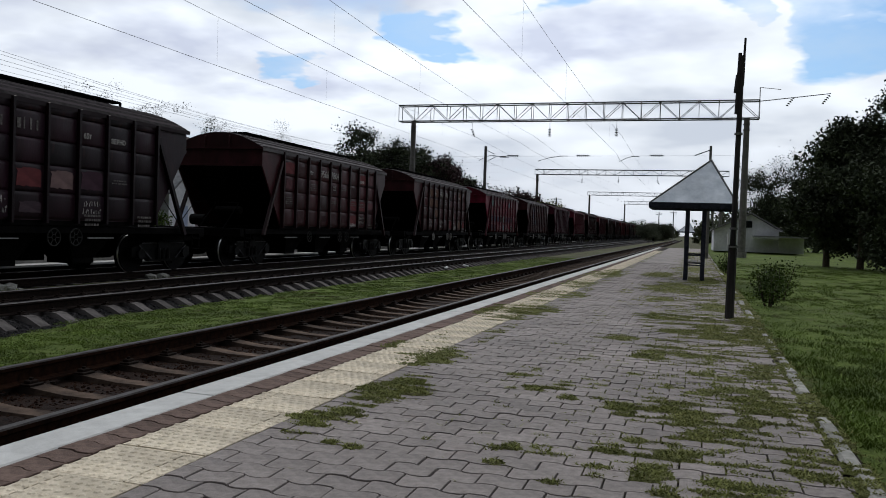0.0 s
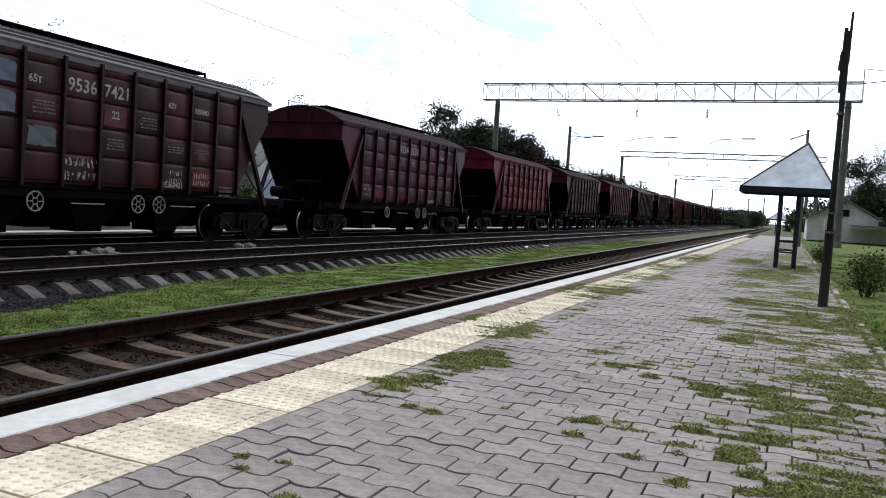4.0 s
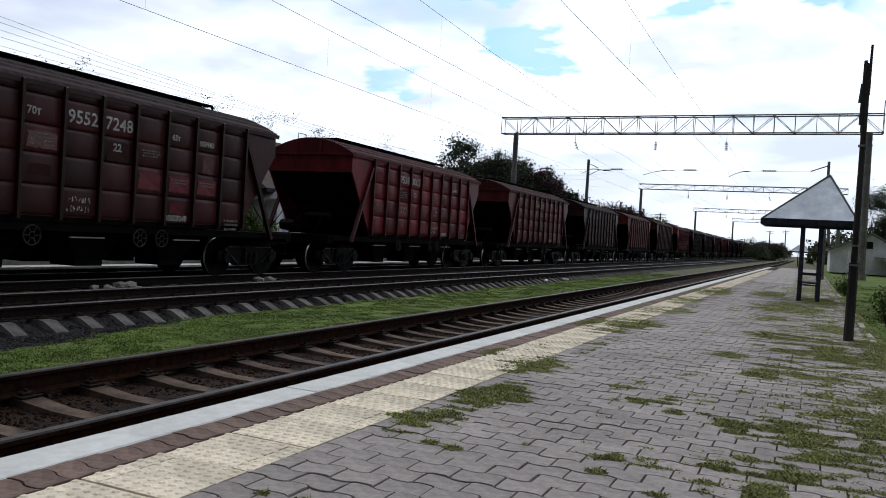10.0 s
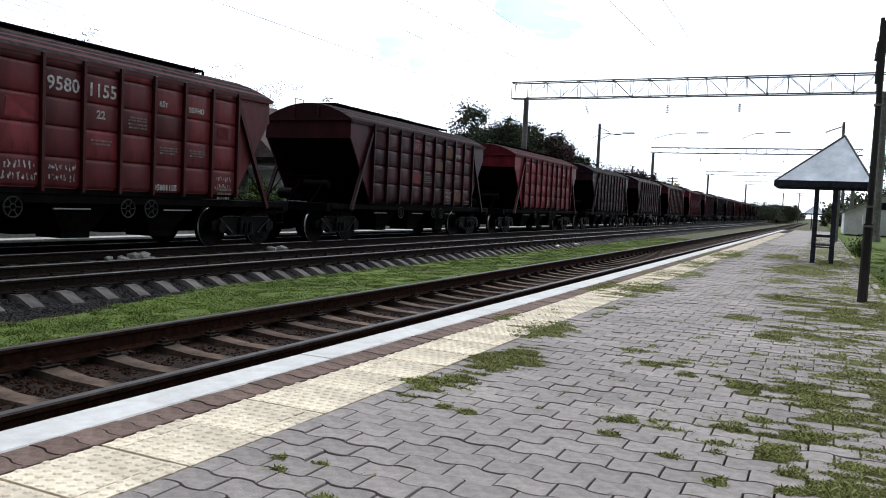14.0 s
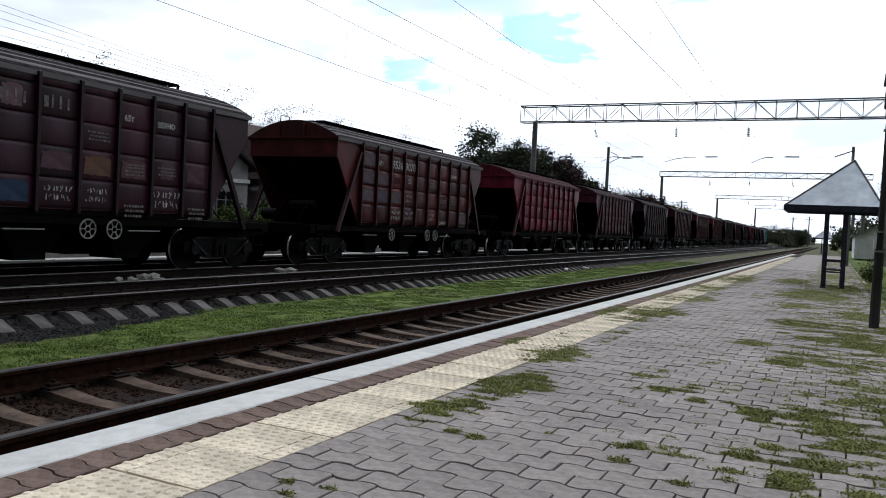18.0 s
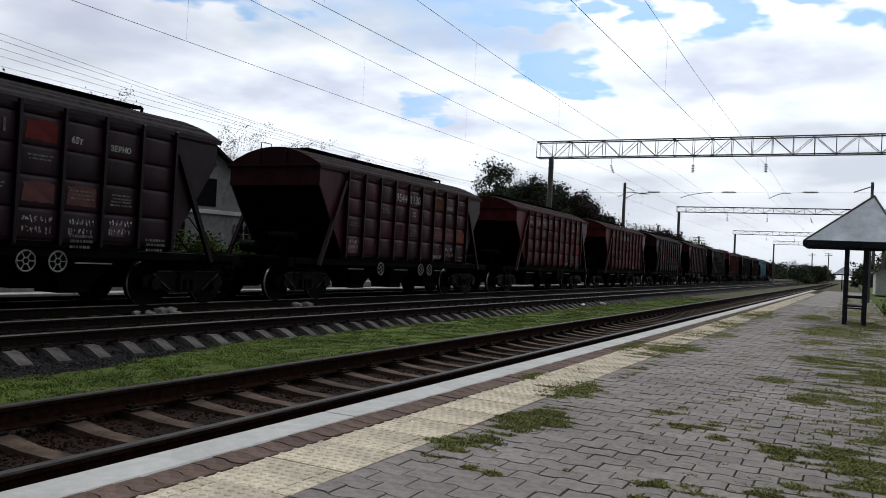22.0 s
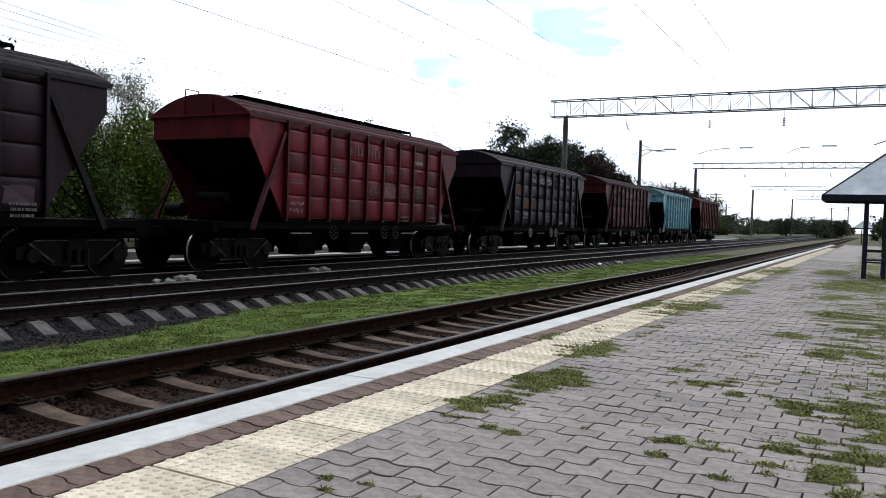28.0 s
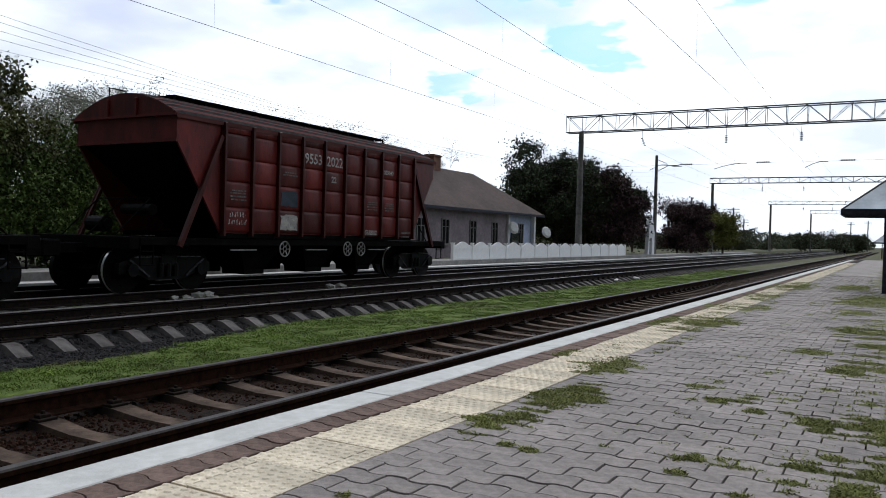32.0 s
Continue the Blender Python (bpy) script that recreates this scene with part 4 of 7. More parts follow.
def scrawl_mesh(kind):
    """Chalked and sprayed marks: two rows of crossed strokes."""
    if kind not in SCRIB:
        r = random.Random(40 + kind)
        vs, fs = [], []
        for row in range(2):
            y, z0 = -0.30 + r.uniform(0, 0.1), 0.03 - 0.17 * row
            while y < 0.27:
                w = r.uniform(0.03, 0.07)
                for _ in range(r.randrange(2, 5)):
                    a, c = (y + r.uniform(0, w), z0 + r.uniform(0, 0.13)), (y + r.uniform(0, w), z0 + r.uniform(0, 0.13))
                    d = math.hypot(c[0] - a[0], c[1] - a[1]) or 1
                    k = r.uniform(0.006, 0.017)
                    ny, nz = -(c[1] - a[1]) / d * k, (c[0] - a[0]) / d * k
                    o = len(vs)
                    vs += [(0, a[0] + ny, a[1] + nz), (0, a[0] - ny, a[1] - nz), (0, c[0] - ny * 0.6, c[1] - nz * 0.6), (0, c[0] + ny * 0.6, c[1] + nz * 0.6)]
                    fs.append((o, o + 1, o + 2, o + 3))
                y += w + r.uniform(0.01, 0.05)
        me = bpy.data.meshes.new("chalk_scrawl")
        me.from_pydata(vs, [], fs)
        me.materials.append(CHALK)
        SCRIB[kind] = me
    return SCRIB[kind]


b = bmesh.new()
rag = random.Random(3)
rim = [(-0.5 + i / 7, -0.5) for i in range(7)] + [(0.5, -0.5 + i / 5) for i in range(5)] + [(0.5 - i / 7, 0.5) for i in range(7)] + [(-0.5, 0.5 - i / 5) for i in range(5)]
prism(b, [(u + rag.uniform(-0.045, 0.045), v + rag.uniform(-0.06, 0.06)) for u, v in rim], "x", 0.0, 0.006)
PATCH_ME = keep_mesh("repaint", b, PATCH)
ROW_Z = [1.57, 2.15, 2.70, 3.24]


def wagon(n, colour, number="", bays=(4, 5), roof="boards", roof_colour=None, prefix="", light=0.25, patches=None, marks=(), label="", wheels=None):
    r = random.Random(100 + n)
    if wheels is None:
        wheels = (0.34, 0.33, 0.32) if n in (1, 2, 3, 4, 17, 18, 21, 22, 26, 29, 30, 32) else (0.035, 0.034, 0.033)
    t = thing("grain_hopper_wagon", label or "covered grain hopper wagon in worn maroon paint", "freight wagon", group="goods train")
    WAGONS[n] = (t, [])
    rc = roof_colour or tuple(c * 0.55 + 0.038 for c in colour)
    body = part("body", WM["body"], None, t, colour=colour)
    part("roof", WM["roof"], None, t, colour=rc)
    flip = pose(0, 0, 0, 0, 0, 180)
    turn = {1: Matrix.Identity(4), -1: flip}
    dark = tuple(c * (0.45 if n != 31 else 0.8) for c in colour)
    for s in (1, -1):
        for i in range(9):
            yc = (POSTS[i] + POSTS[i + 1]) / 2
            f = r.uniform(0.85, 1.15)
            if s < 0:
                part("side_panel", WM["bay"], None, t, m=turn[s] @ pose(HALF, yc, 0), colour=tuple(c * f for c in colour))
                continue
            for k in range(5):
                q = f * r.choice((0.62, 0.8, 0.9, 1.0, 1.0, 1.1, 1.25, 1.45)) if n != 31 else f * r.uniform(0.85, 1.1)
                g = r.uniform(-0.003, 0.006) * (n != 31)
                part("side_panel", WM["cell%d" % k], None, t, m=pose(HALF, yc, 0), colour=(colour[0] * q, max(0.004, colour[1] * q + g), max(0.004, colour[2] * q + g)))
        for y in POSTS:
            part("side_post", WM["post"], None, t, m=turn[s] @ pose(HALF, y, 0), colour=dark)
        part("side_plate", WM["side_plate"], None, t, m=turn[s], colour=colour)
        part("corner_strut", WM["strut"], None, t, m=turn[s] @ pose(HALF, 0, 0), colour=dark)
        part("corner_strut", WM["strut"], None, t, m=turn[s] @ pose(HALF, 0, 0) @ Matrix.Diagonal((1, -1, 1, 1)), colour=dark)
        part("end_beam", WM["end_beam"], None, t, m=turn[s] @ pose(0, -END_TOP, 0), colour=colour)
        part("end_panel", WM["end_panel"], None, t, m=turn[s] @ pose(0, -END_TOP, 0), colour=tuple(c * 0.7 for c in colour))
        for x in (-0.45, 0.45):
            part("end_rib", WM["end_rib"], None, t, m=turn[s] @ pose(x, -END_TOP - 0.07, 0), colour=colour)
        part("side_sill", WM["side_sill"], None, t, m=turn[s] @ pose(HALF - 0.06, 0, 0))
        part("coupler", WM["coupler"], None, t, m=turn[s])
        part("end_rail", WM["end_rail"], None, t, m=turn[s])
        for y in (-6.0, 6.0):
            part("foot_step", WM["step"], None, t, m=turn[s] @ pose(1.5, y, 1.0))
        for y in (-1.83, 0.80, 1.44):
            part("handwheel", WM["handwheel"], None, t, m=turn[s] @ pose(HALF - 0.04, y, 0.92), colour=wheels)
        if n == 31:
            part("brake_wheel", WM["handwheel"], None, t, m=turn[s] @ pose(1.52, -5.75, 1.12), colour=wheels)
        for y in (-3.3, -0.6, 2.2):
            part("grip_bar", WM["grip_bar"], None, t, m=turn[s] @ pose(HALF - 0.02, y, 0.9), colour=(0.3, 0.3, 0.3))
        bg = part("bogie", WM["bogie"], None, t, m=pose(0, s * 5.1, 0))
        part("side_bar", WM["bogie_bar"], None, bg, m=pose(1.12, 0, 0))
        for y in (-0.925, 0.925):
            ws = part("wheelset", WM["wheelset"], None, bg, m=pose(0, y, 0.475))
            WAGONS[n][1].append((ws, y))
            part("tread_rim", WM["tread"], None, bg, m=pose(0, y, 0.475), label="bright worn wheel tread")
    part("brake_cylinder", WM["brake_cylinder"], None, t)
    part("centre_sill", WM["centre_sill"], None, t)
    for s in (1, -1):
        for name in ("headstock", "end_deck", "side_beam", "bolster"):
            part(name, WM[name], None, t, m=turn[s])
    for y in (-2.7, -0.4, 1.9):
        part("discharge_hopper", WM["hopper"], None, t, m=pose(0, y + 0.3, 0))
    if roof == "boards":
        part("running_board", WM["running_board"], None, t, m=pose(0, 0, TOP - 0.01))
    else:
        for y in (-3.6, -1.2, 1.2, 3.6):
            part("roof_hatch", WM["hatch"], None, t, m=pose(0.2, y, TOP - 0.03), colour=rc)
    for y in (-5.2, 5.2):
        part("grab_rail", WM["grab_rail"], None, t, m=pose(0, y, TOP))
    # repainted squares, stencils, chalk
    for i in range(9):
        for k in range(4):
            if r.random() < light * 0.4:
                f = r.choice((0.5, 0.7, 1.3, 1.5, 1.8))
                g = r.uniform(0.0, 0.035) * f
                part("repaint", PATCH_ME, None, t, m=pose(HALF + 0.0465, (POSTS[i] + POSTS[i + 1]) / 2 + r.uniform(-0.05, 0.05), ROW_Z[k] + r.uniform(-0.04, 0.04)) @ Matrix.Diagonal((0.5, r.uniform(0.35, 0.66), r.uniform(0.18, 0.40), 1)), colour=tuple(min(0.5, c * f + g) for c in colour))
    for (i, k, c) in patches or ():
        part("repaint", PATCH_ME, None, t, m=pose(HALF + 0.0475, (POSTS[i - 1] + POSTS[i]) / 2, ROW_Z[k]) @ Matrix.Diagonal((0.5, 0.62, 0.36, 1)), colour=c)
    if number:
        a, c = number.split("|")
        for s, i in ((a, bays[0]), (c, bays[1])):
            if s:
                lettering(t, s, 0.36 * min(1, 4 / len(s)), POSTS[i - 1] + 0.10, 3.10)
        lettering(t, "22", 0.22, POSTS[bays[1] - 1] + 0.32, 2.68)
    else:
        for i in bays:
            tagged(part("worn_number", digits_mesh(n % 3), None, t, m=pose(HALF + 0.0525, POSTS[i - 1] + 0.12, 3.12)), kind="stuff")
    if prefix:
        lettering(t, prefix, 0.20, POSTS[max(bays[0] - 2, 0)] + 0.12, 3.13)
    lettering(t, "ЗЕРНО", 0.15, POSTS[7] + 0.14, 3.10)
    if n % 2:
        lettering(t, "65т", 0.17, POSTS[6] + 0.16, 3.12)
    for i, k in ((1, 1), (3, 2), (5, 1), (7, 1), (8, 1), (6, 2)):
        if r.random() < 0.8:
            tagged(part("small_print", bars_mesh(r.randrange(6)), None, t, m=pose(HALF + 0.0525, POSTS[i - 1] + 0.18, ROW_Z[k] + 0.08)), kind="stuff")
    for i in (7, 9):
        if number and i == 7:
            lettering(t, number.replace("|", "").strip(), 0.17, POSTS[i - 1] + 0.05, BOT + 0.05)
        else:
            tagged(part("small_print", bars_mesh(6 + n % 2), None, t, m=pose(HALF + 0.0525, POSTS[i - 1] + 0.2, BOT + 0.10) @ Matrix.Diagonal((1, 1, 1.6, 1))), kind="stuff")
    for j in range(1):
        i = r.randrange(9)
        tagged(part("chalk_scrawl", scrawl_mesh(r.randrange(5)), None, t, m=pose(HALF + 0.0535, (POSTS[i] + POSTS[i + 1]) / 2, ROW_Z[0] + r.uniform(-0.05, 0.1)), label="white chalk and spray marks"), "white chalk and spray marks", kind="stuff")
    for i, k, f in marks:
        tagged(part("chalk_scrawl", scrawl_mesh(int(10 * f) % 5), None, t, m=pose(HALF + 0.0535, (POSTS[i - 1] + POSTS[i]) / 2, ROW_Z[k]) @ Matrix.Diagonal((1, f, f, 1))), "white chalk and spray marks", kind="stuff")
    return t


MAROON, DARKM, BROWN = (0.100, 0.011, 0.020), (0.052, 0.009, 0.016), (0.058, 0.014, 0.019)
RED, CRIM, PURPLE, BLACKM = (0.18, 0.015, 0.026), (0.165, 0.012, 0.034), (0.078, 0.012, 0.030), (0.026, 0.010, 0.018)
GREYROOF = (0.17, 0.158, 0.165)
TAN, ROSE, SLATE, ORANGE = (0.13, 0.070, 0.052), (0.15, 0.040, 0.045), (0.20, 0.25, 0.28), (0.24, 0.045, 0.025)
L_MAR, L_DARK, L_RED, L_BLACK = "covered grain hopper wagon in worn maroon paint", "covered grain hopper wagon in dark maroon paint", "covered grain hopper wagon in bright red-brown paint", "covered grain hopper wagon in sooty blackish paint"
L_PURPLE, L_BROWN = "covered grain hopper wagon in faded purple-brown paint", "covered grain hopper wagon in dull brown paint"
wagon(-2, DARKM, label=L_DARK)
wagon(-1, BLACKM, label=L_BLACK, light=0.35, patches=[(5, 1, ROSE), (6, 1, (0.2, 0.13, 0.13))], marks=[(4, 0, 1.2)])
wagon(0, BROWN, "9566|7804", prefix="70т", label=L_BROWN, light=0.5, roof_colour=GREYROOF, patches=[(8, 3, ROSE), (7, 1, ROSE), (8, 1, ROSE), (7, 0, ROSE), (1, 3, ROSE)], marks=[(8, 0, 1.0)])
wagon(1, BROWN, "9563|3986", prefix="70т", label=L_BROWN, light=0.5, roof_colour=GREYROOF, patches=[(2, 3, TAN), (3, 3, TAN), (2, 2, TAN), (3, 2, TAN), (8, 3, TAN), (6, 0, ROSE), (8, 0, TAN), (9, 0, ROSE), (3, 1, TAN)], marks=[(4, 0, 1.3), (7, 0, 1.1)])
wagon(2, CRIM, "953|32573", bays=(2, 3), label=L_RED, light=0.1, patches=[(7, 3, SLATE), (5, 1, (0.2, 0.24, 0.24)), (5, 0, SLATE), (1, 3, (0.15, 0.22, 0.22)), (1, 1, (0.05, 0.05, 0.08)), (2, 1, (0.05, 0.05, 0.08)), (3, 1, (0.055, 0.06, 0.085)), (1, 0, (0.05, 0.03, 0.045)), (2, 0, (0.05, 0.03, 0.045)), (4, 1, (0.03, 0.02, 0.02)), (6, 1, (0.09, 0.06, 0.09)), (7, 1, (0.09, 0.06, 0.09)), (8, 1, (0.08, 0.055, 0.075)), (8, 0, (0.07, 0.05, 0.06))], roof_colour=GREYROOF, marks=[(6, 0, 1.1), (8, 0, 1.0), (3, 0, 0.8), (4, 0, 0.9)])
wagon(3, BROWN, "9536|7421", prefix="65т", label=L_BROWN, light=0.3, patches=[(3, 1, (0.12, 0.15, 0.17)), (2, 2, (0.16, 0.17, 0.22)), (2, 3, (0.14, 0.16, 0.22)), (8, 0, ROSE)], roof_colour=GREYROOF, marks=[(4, 0, 1.5), (7, 0, 0.9)])
wagon(4, PURPLE, "9534|2130", label=L_PURPLE, light=0.5)
wagon(5, CRIM, label=L_RED, light=0.2)
wagon(6, DARKM, "9561|5373", prefix="70т", label=L_DARK, light=0.2, patches=[(8, 3, (0.15, 0.06, 0.06)), (7, 1, (0.17, 0.08, 0.04)), (5, 2, (0.06, 0.012, 0.035))], marks=[(4, 0, 1.1), (5, 0, 0.9)])
wagon(7, MAROON, "9565|2145", label=L_MAR, light=0.3, prefix="УЗ/UZ", patches=[(6, 3, (0.16, 0.03, 0.032)), (7, 3, (0.16, 0.035, 0.036)), (7, 1, (0.17, 0.045, 0.045)), (8, 1, (0.15, 0.05, 0.05)), (7, 0, (0.12, 0.05, 0.055)), (1, 2, (0.14, 0.05, 0.06)), (1, 1, (0.13, 0.055, 0.065)), (2, 1, (0.12, 0.04, 0.05))])
wagon(8, (0.046, 0.014, 0.014), "9534|8306", bays=(2, 3), roof="hatches", label=L_BROWN, roof_colour=GREYROOF, light=0.12, marks=[(6, 0, 1.0)])
wagon(9, (0.055, 0.012, 0.014), "9552|7248", prefix="70т", label=L_MAR, light=0.35, patches=[(6, 1, ROSE), (7, 1, ROSE), (8, 1, ROSE)])
wagon(10, (0.155, 0.014, 0.020), "9538|0002", bays=(3, 4), label=L_RED, light=0.2, roof_colour=(0.13, 0.045, 0.05), patches=[(5, 0, ROSE), (7, 0, ROSE), (3, 1, (0.17, 0.06, 0.06))], marks=[(3, 1, 0.9), (6, 1, 0.7)])
wagon(11, (0.110, 0.018, 0.022), "9544|3270", label=L_MAR, light=0.5, patches=[(5, 3, TAN), (3, 3, TAN), (5, 1, TAN), (7, 0, TAN), (8, 0, TAN), (9, 0, TAN)])
wagon(12, (0.036, 0.010, 0.014), "9533|2221", bays=(2, 3), label=L_DARK, light=0.2, prefix="65т", patches=[(7, 1, (0.07, 0.02, 0.015)), (8, 1, (0.08, 0.022, 0.018)), (8, 0, (0.05, 0.045, 0.05))])
wagon(13, (0.125, 0.020, 0.024), "9580|1155", label=L_RED, light=0.15, marks=[(3, 0, 1.2), (4, 0, 1.1)])
wagon(14, DARKM, label=L_DARK, light=0.45, patches=[(4, 3, ROSE), (6, 2, TAN), (7, 3, TAN), (4, 1, ROSE), (8, 0, TAN)])
wagon(15, RED, label=L_RED, light=0.3)
wagon(16, BLACKM, label=L_BLACK, roof="hatches", light=0.25, patches=[(7, 3, (0.14, 0.04, 0.045)), (8, 3, (0.14, 0.04, 0.045)), (8, 1, (0.14, 0.05, 0.05)), (6, 0, (0.1, 0.05, 0.05))], marks=[(9, 0, 1.2)])
wagon(17, (0.044, 0.014, 0.024), label=L_BLACK, light=0.4, roof_colour=GREYROOF, patches=[(6, 1, TAN), (7, 1, (0.1, 0.05, 0.06)), (4, 0, (0.03, 0.05, 0.09))], marks=[(8, 0, 1.3), (6, 0, 0.9)])
wagon(18, (0.088, 0.014, 0.016), "9536|9070", bays=(3, 4), prefix="65т", label=L_MAR, light=0.12, roof_colour=GREYROOF, patches=[(1, 3, (0.11, 0.085, 0.10)), (1, 2, (0.10, 0.07, 0.09)), (1, 1, (0.11, 0.08, 0.10)), (2, 2, (0.10, 0.075, 0.09)), (2, 1, (0.09, 0.07, 0.095)), (3, 1, (0.10, 0.08, 0.09)), (9, 0, (0.12, 0.08, 0.09))], marks=[(3, 0, 1.1), (4, 0, 1.0), (4, 1, 0.9), (6, 0, 0.9)])
wagon(19, CRIM, label=L_RED, light=0.3, patches=[(6, 2, ROSE), (4, 1, ROSE)])
wagon(20, (0.080, 0.017, 0.032), label=L_PURPLE, light=0.6, patches=[(6, 1, ROSE), (7, 1, (0.14, 0.07, 0.06)), (4, 1, TAN), (5, 3, TAN), (4, 2, ROSE)])
wagon(21, BLACKM, label=L_BLACK, light=0.35, patches=[(6, 1, (0.12, 0.05, 0.05)), (7, 1, (0.12, 0.05, 0.05)), (6, 3, (0.12, 0.02, 0.02))], marks=[(6, 0, 1.1), (7, 0, 1.0)])
wagon(22, DARKM, "9544|1130", label=L_DARK, light=0.4, patches=[(7, 3, (0.10, 0.03, 0.015)), (7, 1, (0.15, 0.05, 0.06)), (8, 1, (0.13, 0.045, 0.05)), (9, 1, (0.20, 0.05, 0.04))], marks=[(8, 0, 1.2)])
wagon(23, (0.10, 0.011, 0.018), "9566|7713", bays=(2, 3), prefix="УЗ/UZ", label=L_RED, light=0.2)
wagon(24, (0.115, 0.014, 0.018), "9553|0953", bays=(4, 5), prefix="УЗ/UZ", label=L_RED, light=0.25)
wagon(25, BLACKM, "9564|", label=L_BLACK, light=0.3, patches=[(1, 2, (0.2, 0.05, 0.03)), (2, 2, (0.22, 0.06, 0.03)), (1, 1, ORANGE), (2, 1, (0.3, 0.07, 0.03)), (4, 2, (0.18, 0.03, 0.025)), (6, 1, (0.25, 0.06, 0.03)), (7, 1, (0.3, 0.06, 0.03)), (9, 0, (0.25, 0.05, 0.03)), (3, 1, (0.16, 0.04, 0.03))], marks=[(8, 0, 1.3)])
wagon(26, (0.066, 0.011, 0.020), "9563|9126", bays=(2, 3), prefix="УЗ/UZ", label=L_PURPLE, light=0.15, patches=[(2, 0, (0.05, 0.06, 0.10))])
wagon(27, BLACKM, label=L_BLACK, light=0.4)
wagon(28, RED, label=L_RED, light=0.2, patches=[(6, 1, (0.2, 0.1, 0.1))])
wagon(29, (0.024, 0.016, 0.028), "9535|7208", prefix="УЗ/UZ", label=L_BLACK, light=0.35, roof_colour=(0.13, 0.125, 0.135), patches=[(1, 2, (0.13, 0.06, 0.05)), (2, 1, (0.12, 0.06, 0.05)), (3, 1, (0.10, 0.05, 0.05))], marks=[(5, 0, 1.0)])
wagon(30, (0.080, 0.014, 0.020), "9535|1461", label=L_DARK, light=0.4, patches=[(2, 1, (0.16, 0.06, 0.05)), (3, 1, (0.17, 0.06, 0.05)), (6, 1, (0.15, 0.06, 0.05))], marks=[(5, 0, 0.9)])
wagon(31, (0.27, 0.60, 0.72), "|9544", bays=(2, 3), label="covered grain hopper wagon in faded teal paint", light=0.0, patches=[(2, 0, (0.15, 0.19, 0.27)), (6, 1, (0.20, 0.42, 0.38)), (8, 1, (0.21, 0.43, 0.39)), (7, 0, (0.20, 0.44, 0.42))], roof_colour=(0.26, 0.44, 0.50), wheels=(0.32, 0.19, 0.15))
wagon(32, (0.135, 0.018, 0.016), "9553|2022", label="last grain hopper wagon of the train in red-brown paint", light=0.08, patches=[(3, 1, (0.05, 0.06, 0.08)), (3, 0, (0.4, 0.38, 0.36))], marks=[(3, 0, 1.1)])
# ---- platform furniture ----


def shelter(x, y, z=0.0):
    t = thing("platform_shelter", "small pyramid-roofed zinc shelter on dark blue posts", "shelter", pose(x, y, z))
    zE, zP, w, ax = 2.0, 3.2, 1.08, 0.42
    b = bmesh.new()
    apex = b.verts.new((ax, 0, zP))
    low = [b.verts.new((sx * w, sy * w, zE)) for sx, sy in ((-1, -1), (1, -1), (1, 1), (-1, 1))]
    inner = b.verts.new((ax, 0, zP - 0.05))
    low2 = [b.verts.new((sx * (w - 0.03), sy * (w - 0.03), zE - 0.02)) for sx, sy in ((-1, -1), (1, -1), (1, 1), (-1, 1))]
    for i in range(4):
        b.faces.new((low[i], low[(i + 1) % 4], apex))
        b.faces.new((low2[(i + 1) % 4], low2[i], inner))
        b.faces.new((low[i], low2[i], low2[(i + 1) % 4], low[(i + 1) % 4]))
    bmesh.ops.recalc_face_normals(b, faces=b.faces)
    part("roof", b, SHEET, t, "dull zinc sheet roof")
    for i in range(4):
        b = bmesh.new()
        bar(b, low_xy(i, w, zE), (ax, 0, zP + 0.015), 0.035)
        part("hip_seam", b, GALV, t)
        b = bmesh.new()
        a, c = low_xy(i, w, zE - 0.06), low_xy((i + 1) % 4, w, zE - 0.06)
        bar(b, a, c, 0.05, 0.15)
        part("fascia", b, DARKBLUE, t)
    for sx in (-0.12, 0.30):
        for sy in (-0.95, 0.75):
            b = bmesh.new()
            box(b, sx - 0.05, sx + 0.05, sy - 0.05, sy + 0.05, 0, zE - 0.02, 0.005)
            box(b, sx - 0.07, sx + 0.07, sy - 0.07, sy + 0.07, 0, 0.015)
            part("post", b, DARKBLUE, t)
    for sy in (-0.95, 0.75):
        for z in (0.40, 0.66):
            b = bmesh.new()
            bar(b, (-0.12, sy, z), (0.30, sy, z), 0.035)
            part("rung", b, DARKBLUE, t)
    for sx in (-0.08, 0.09, 0.26):
        b = bmesh.new()
        box(b, sx - 0.07, sx + 0.07, -0.85, 0.85, 0.46, 0.49, 0.006)
        part("bench_slat", b, CONCRETE, t)
    return t


def low_xy(i, w, z):
    sx, sy = ((-1, -1), (1, -1), (1, 1), (-1, 1))[i]
    return (sx * w, sy * w, z)


shelter(-0.06, 22.55)
shelter(-1.15, 108.0, -0.3)

# dark pole with a splinted, broken top
t = thing("old_pole", "tall thin tarred pole with a splinted broken top", "pole", pose(0.54, 12.0, 0, 0, 0.4, 0))
b = bmesh.new()
bar(b, (0, 0, -0.1), (0.0, 0, 1.05), 0.13, 0.12, segs=10)
part("base", b, POLE_DARK, t)
b = bmesh.new()
bar(b, (0, 0, 1.0), (0.0, 0, 3.72), 0.085, 0.07, segs=10)
part("shaft", b, POLE_DARK, t)
b = bmesh.new()
bar(b, (-0.035, 0, 2.9), (-0.03, 0, 3.76), 0.07, 0.05, segs=7)
bar(b, (-0.045, 0.01, 3.2), (-0.035, 0, 3.45), 0.10, 0.08, segs=7)
part("splint", b, POLE_DARK, t)
b = bmesh.new()
bar(b, (0.02, 0, 3.3), (0.03, 0, 3.97), 0.045, 0.03, segs=6)
part("tip", b, POLE_DARK, t)
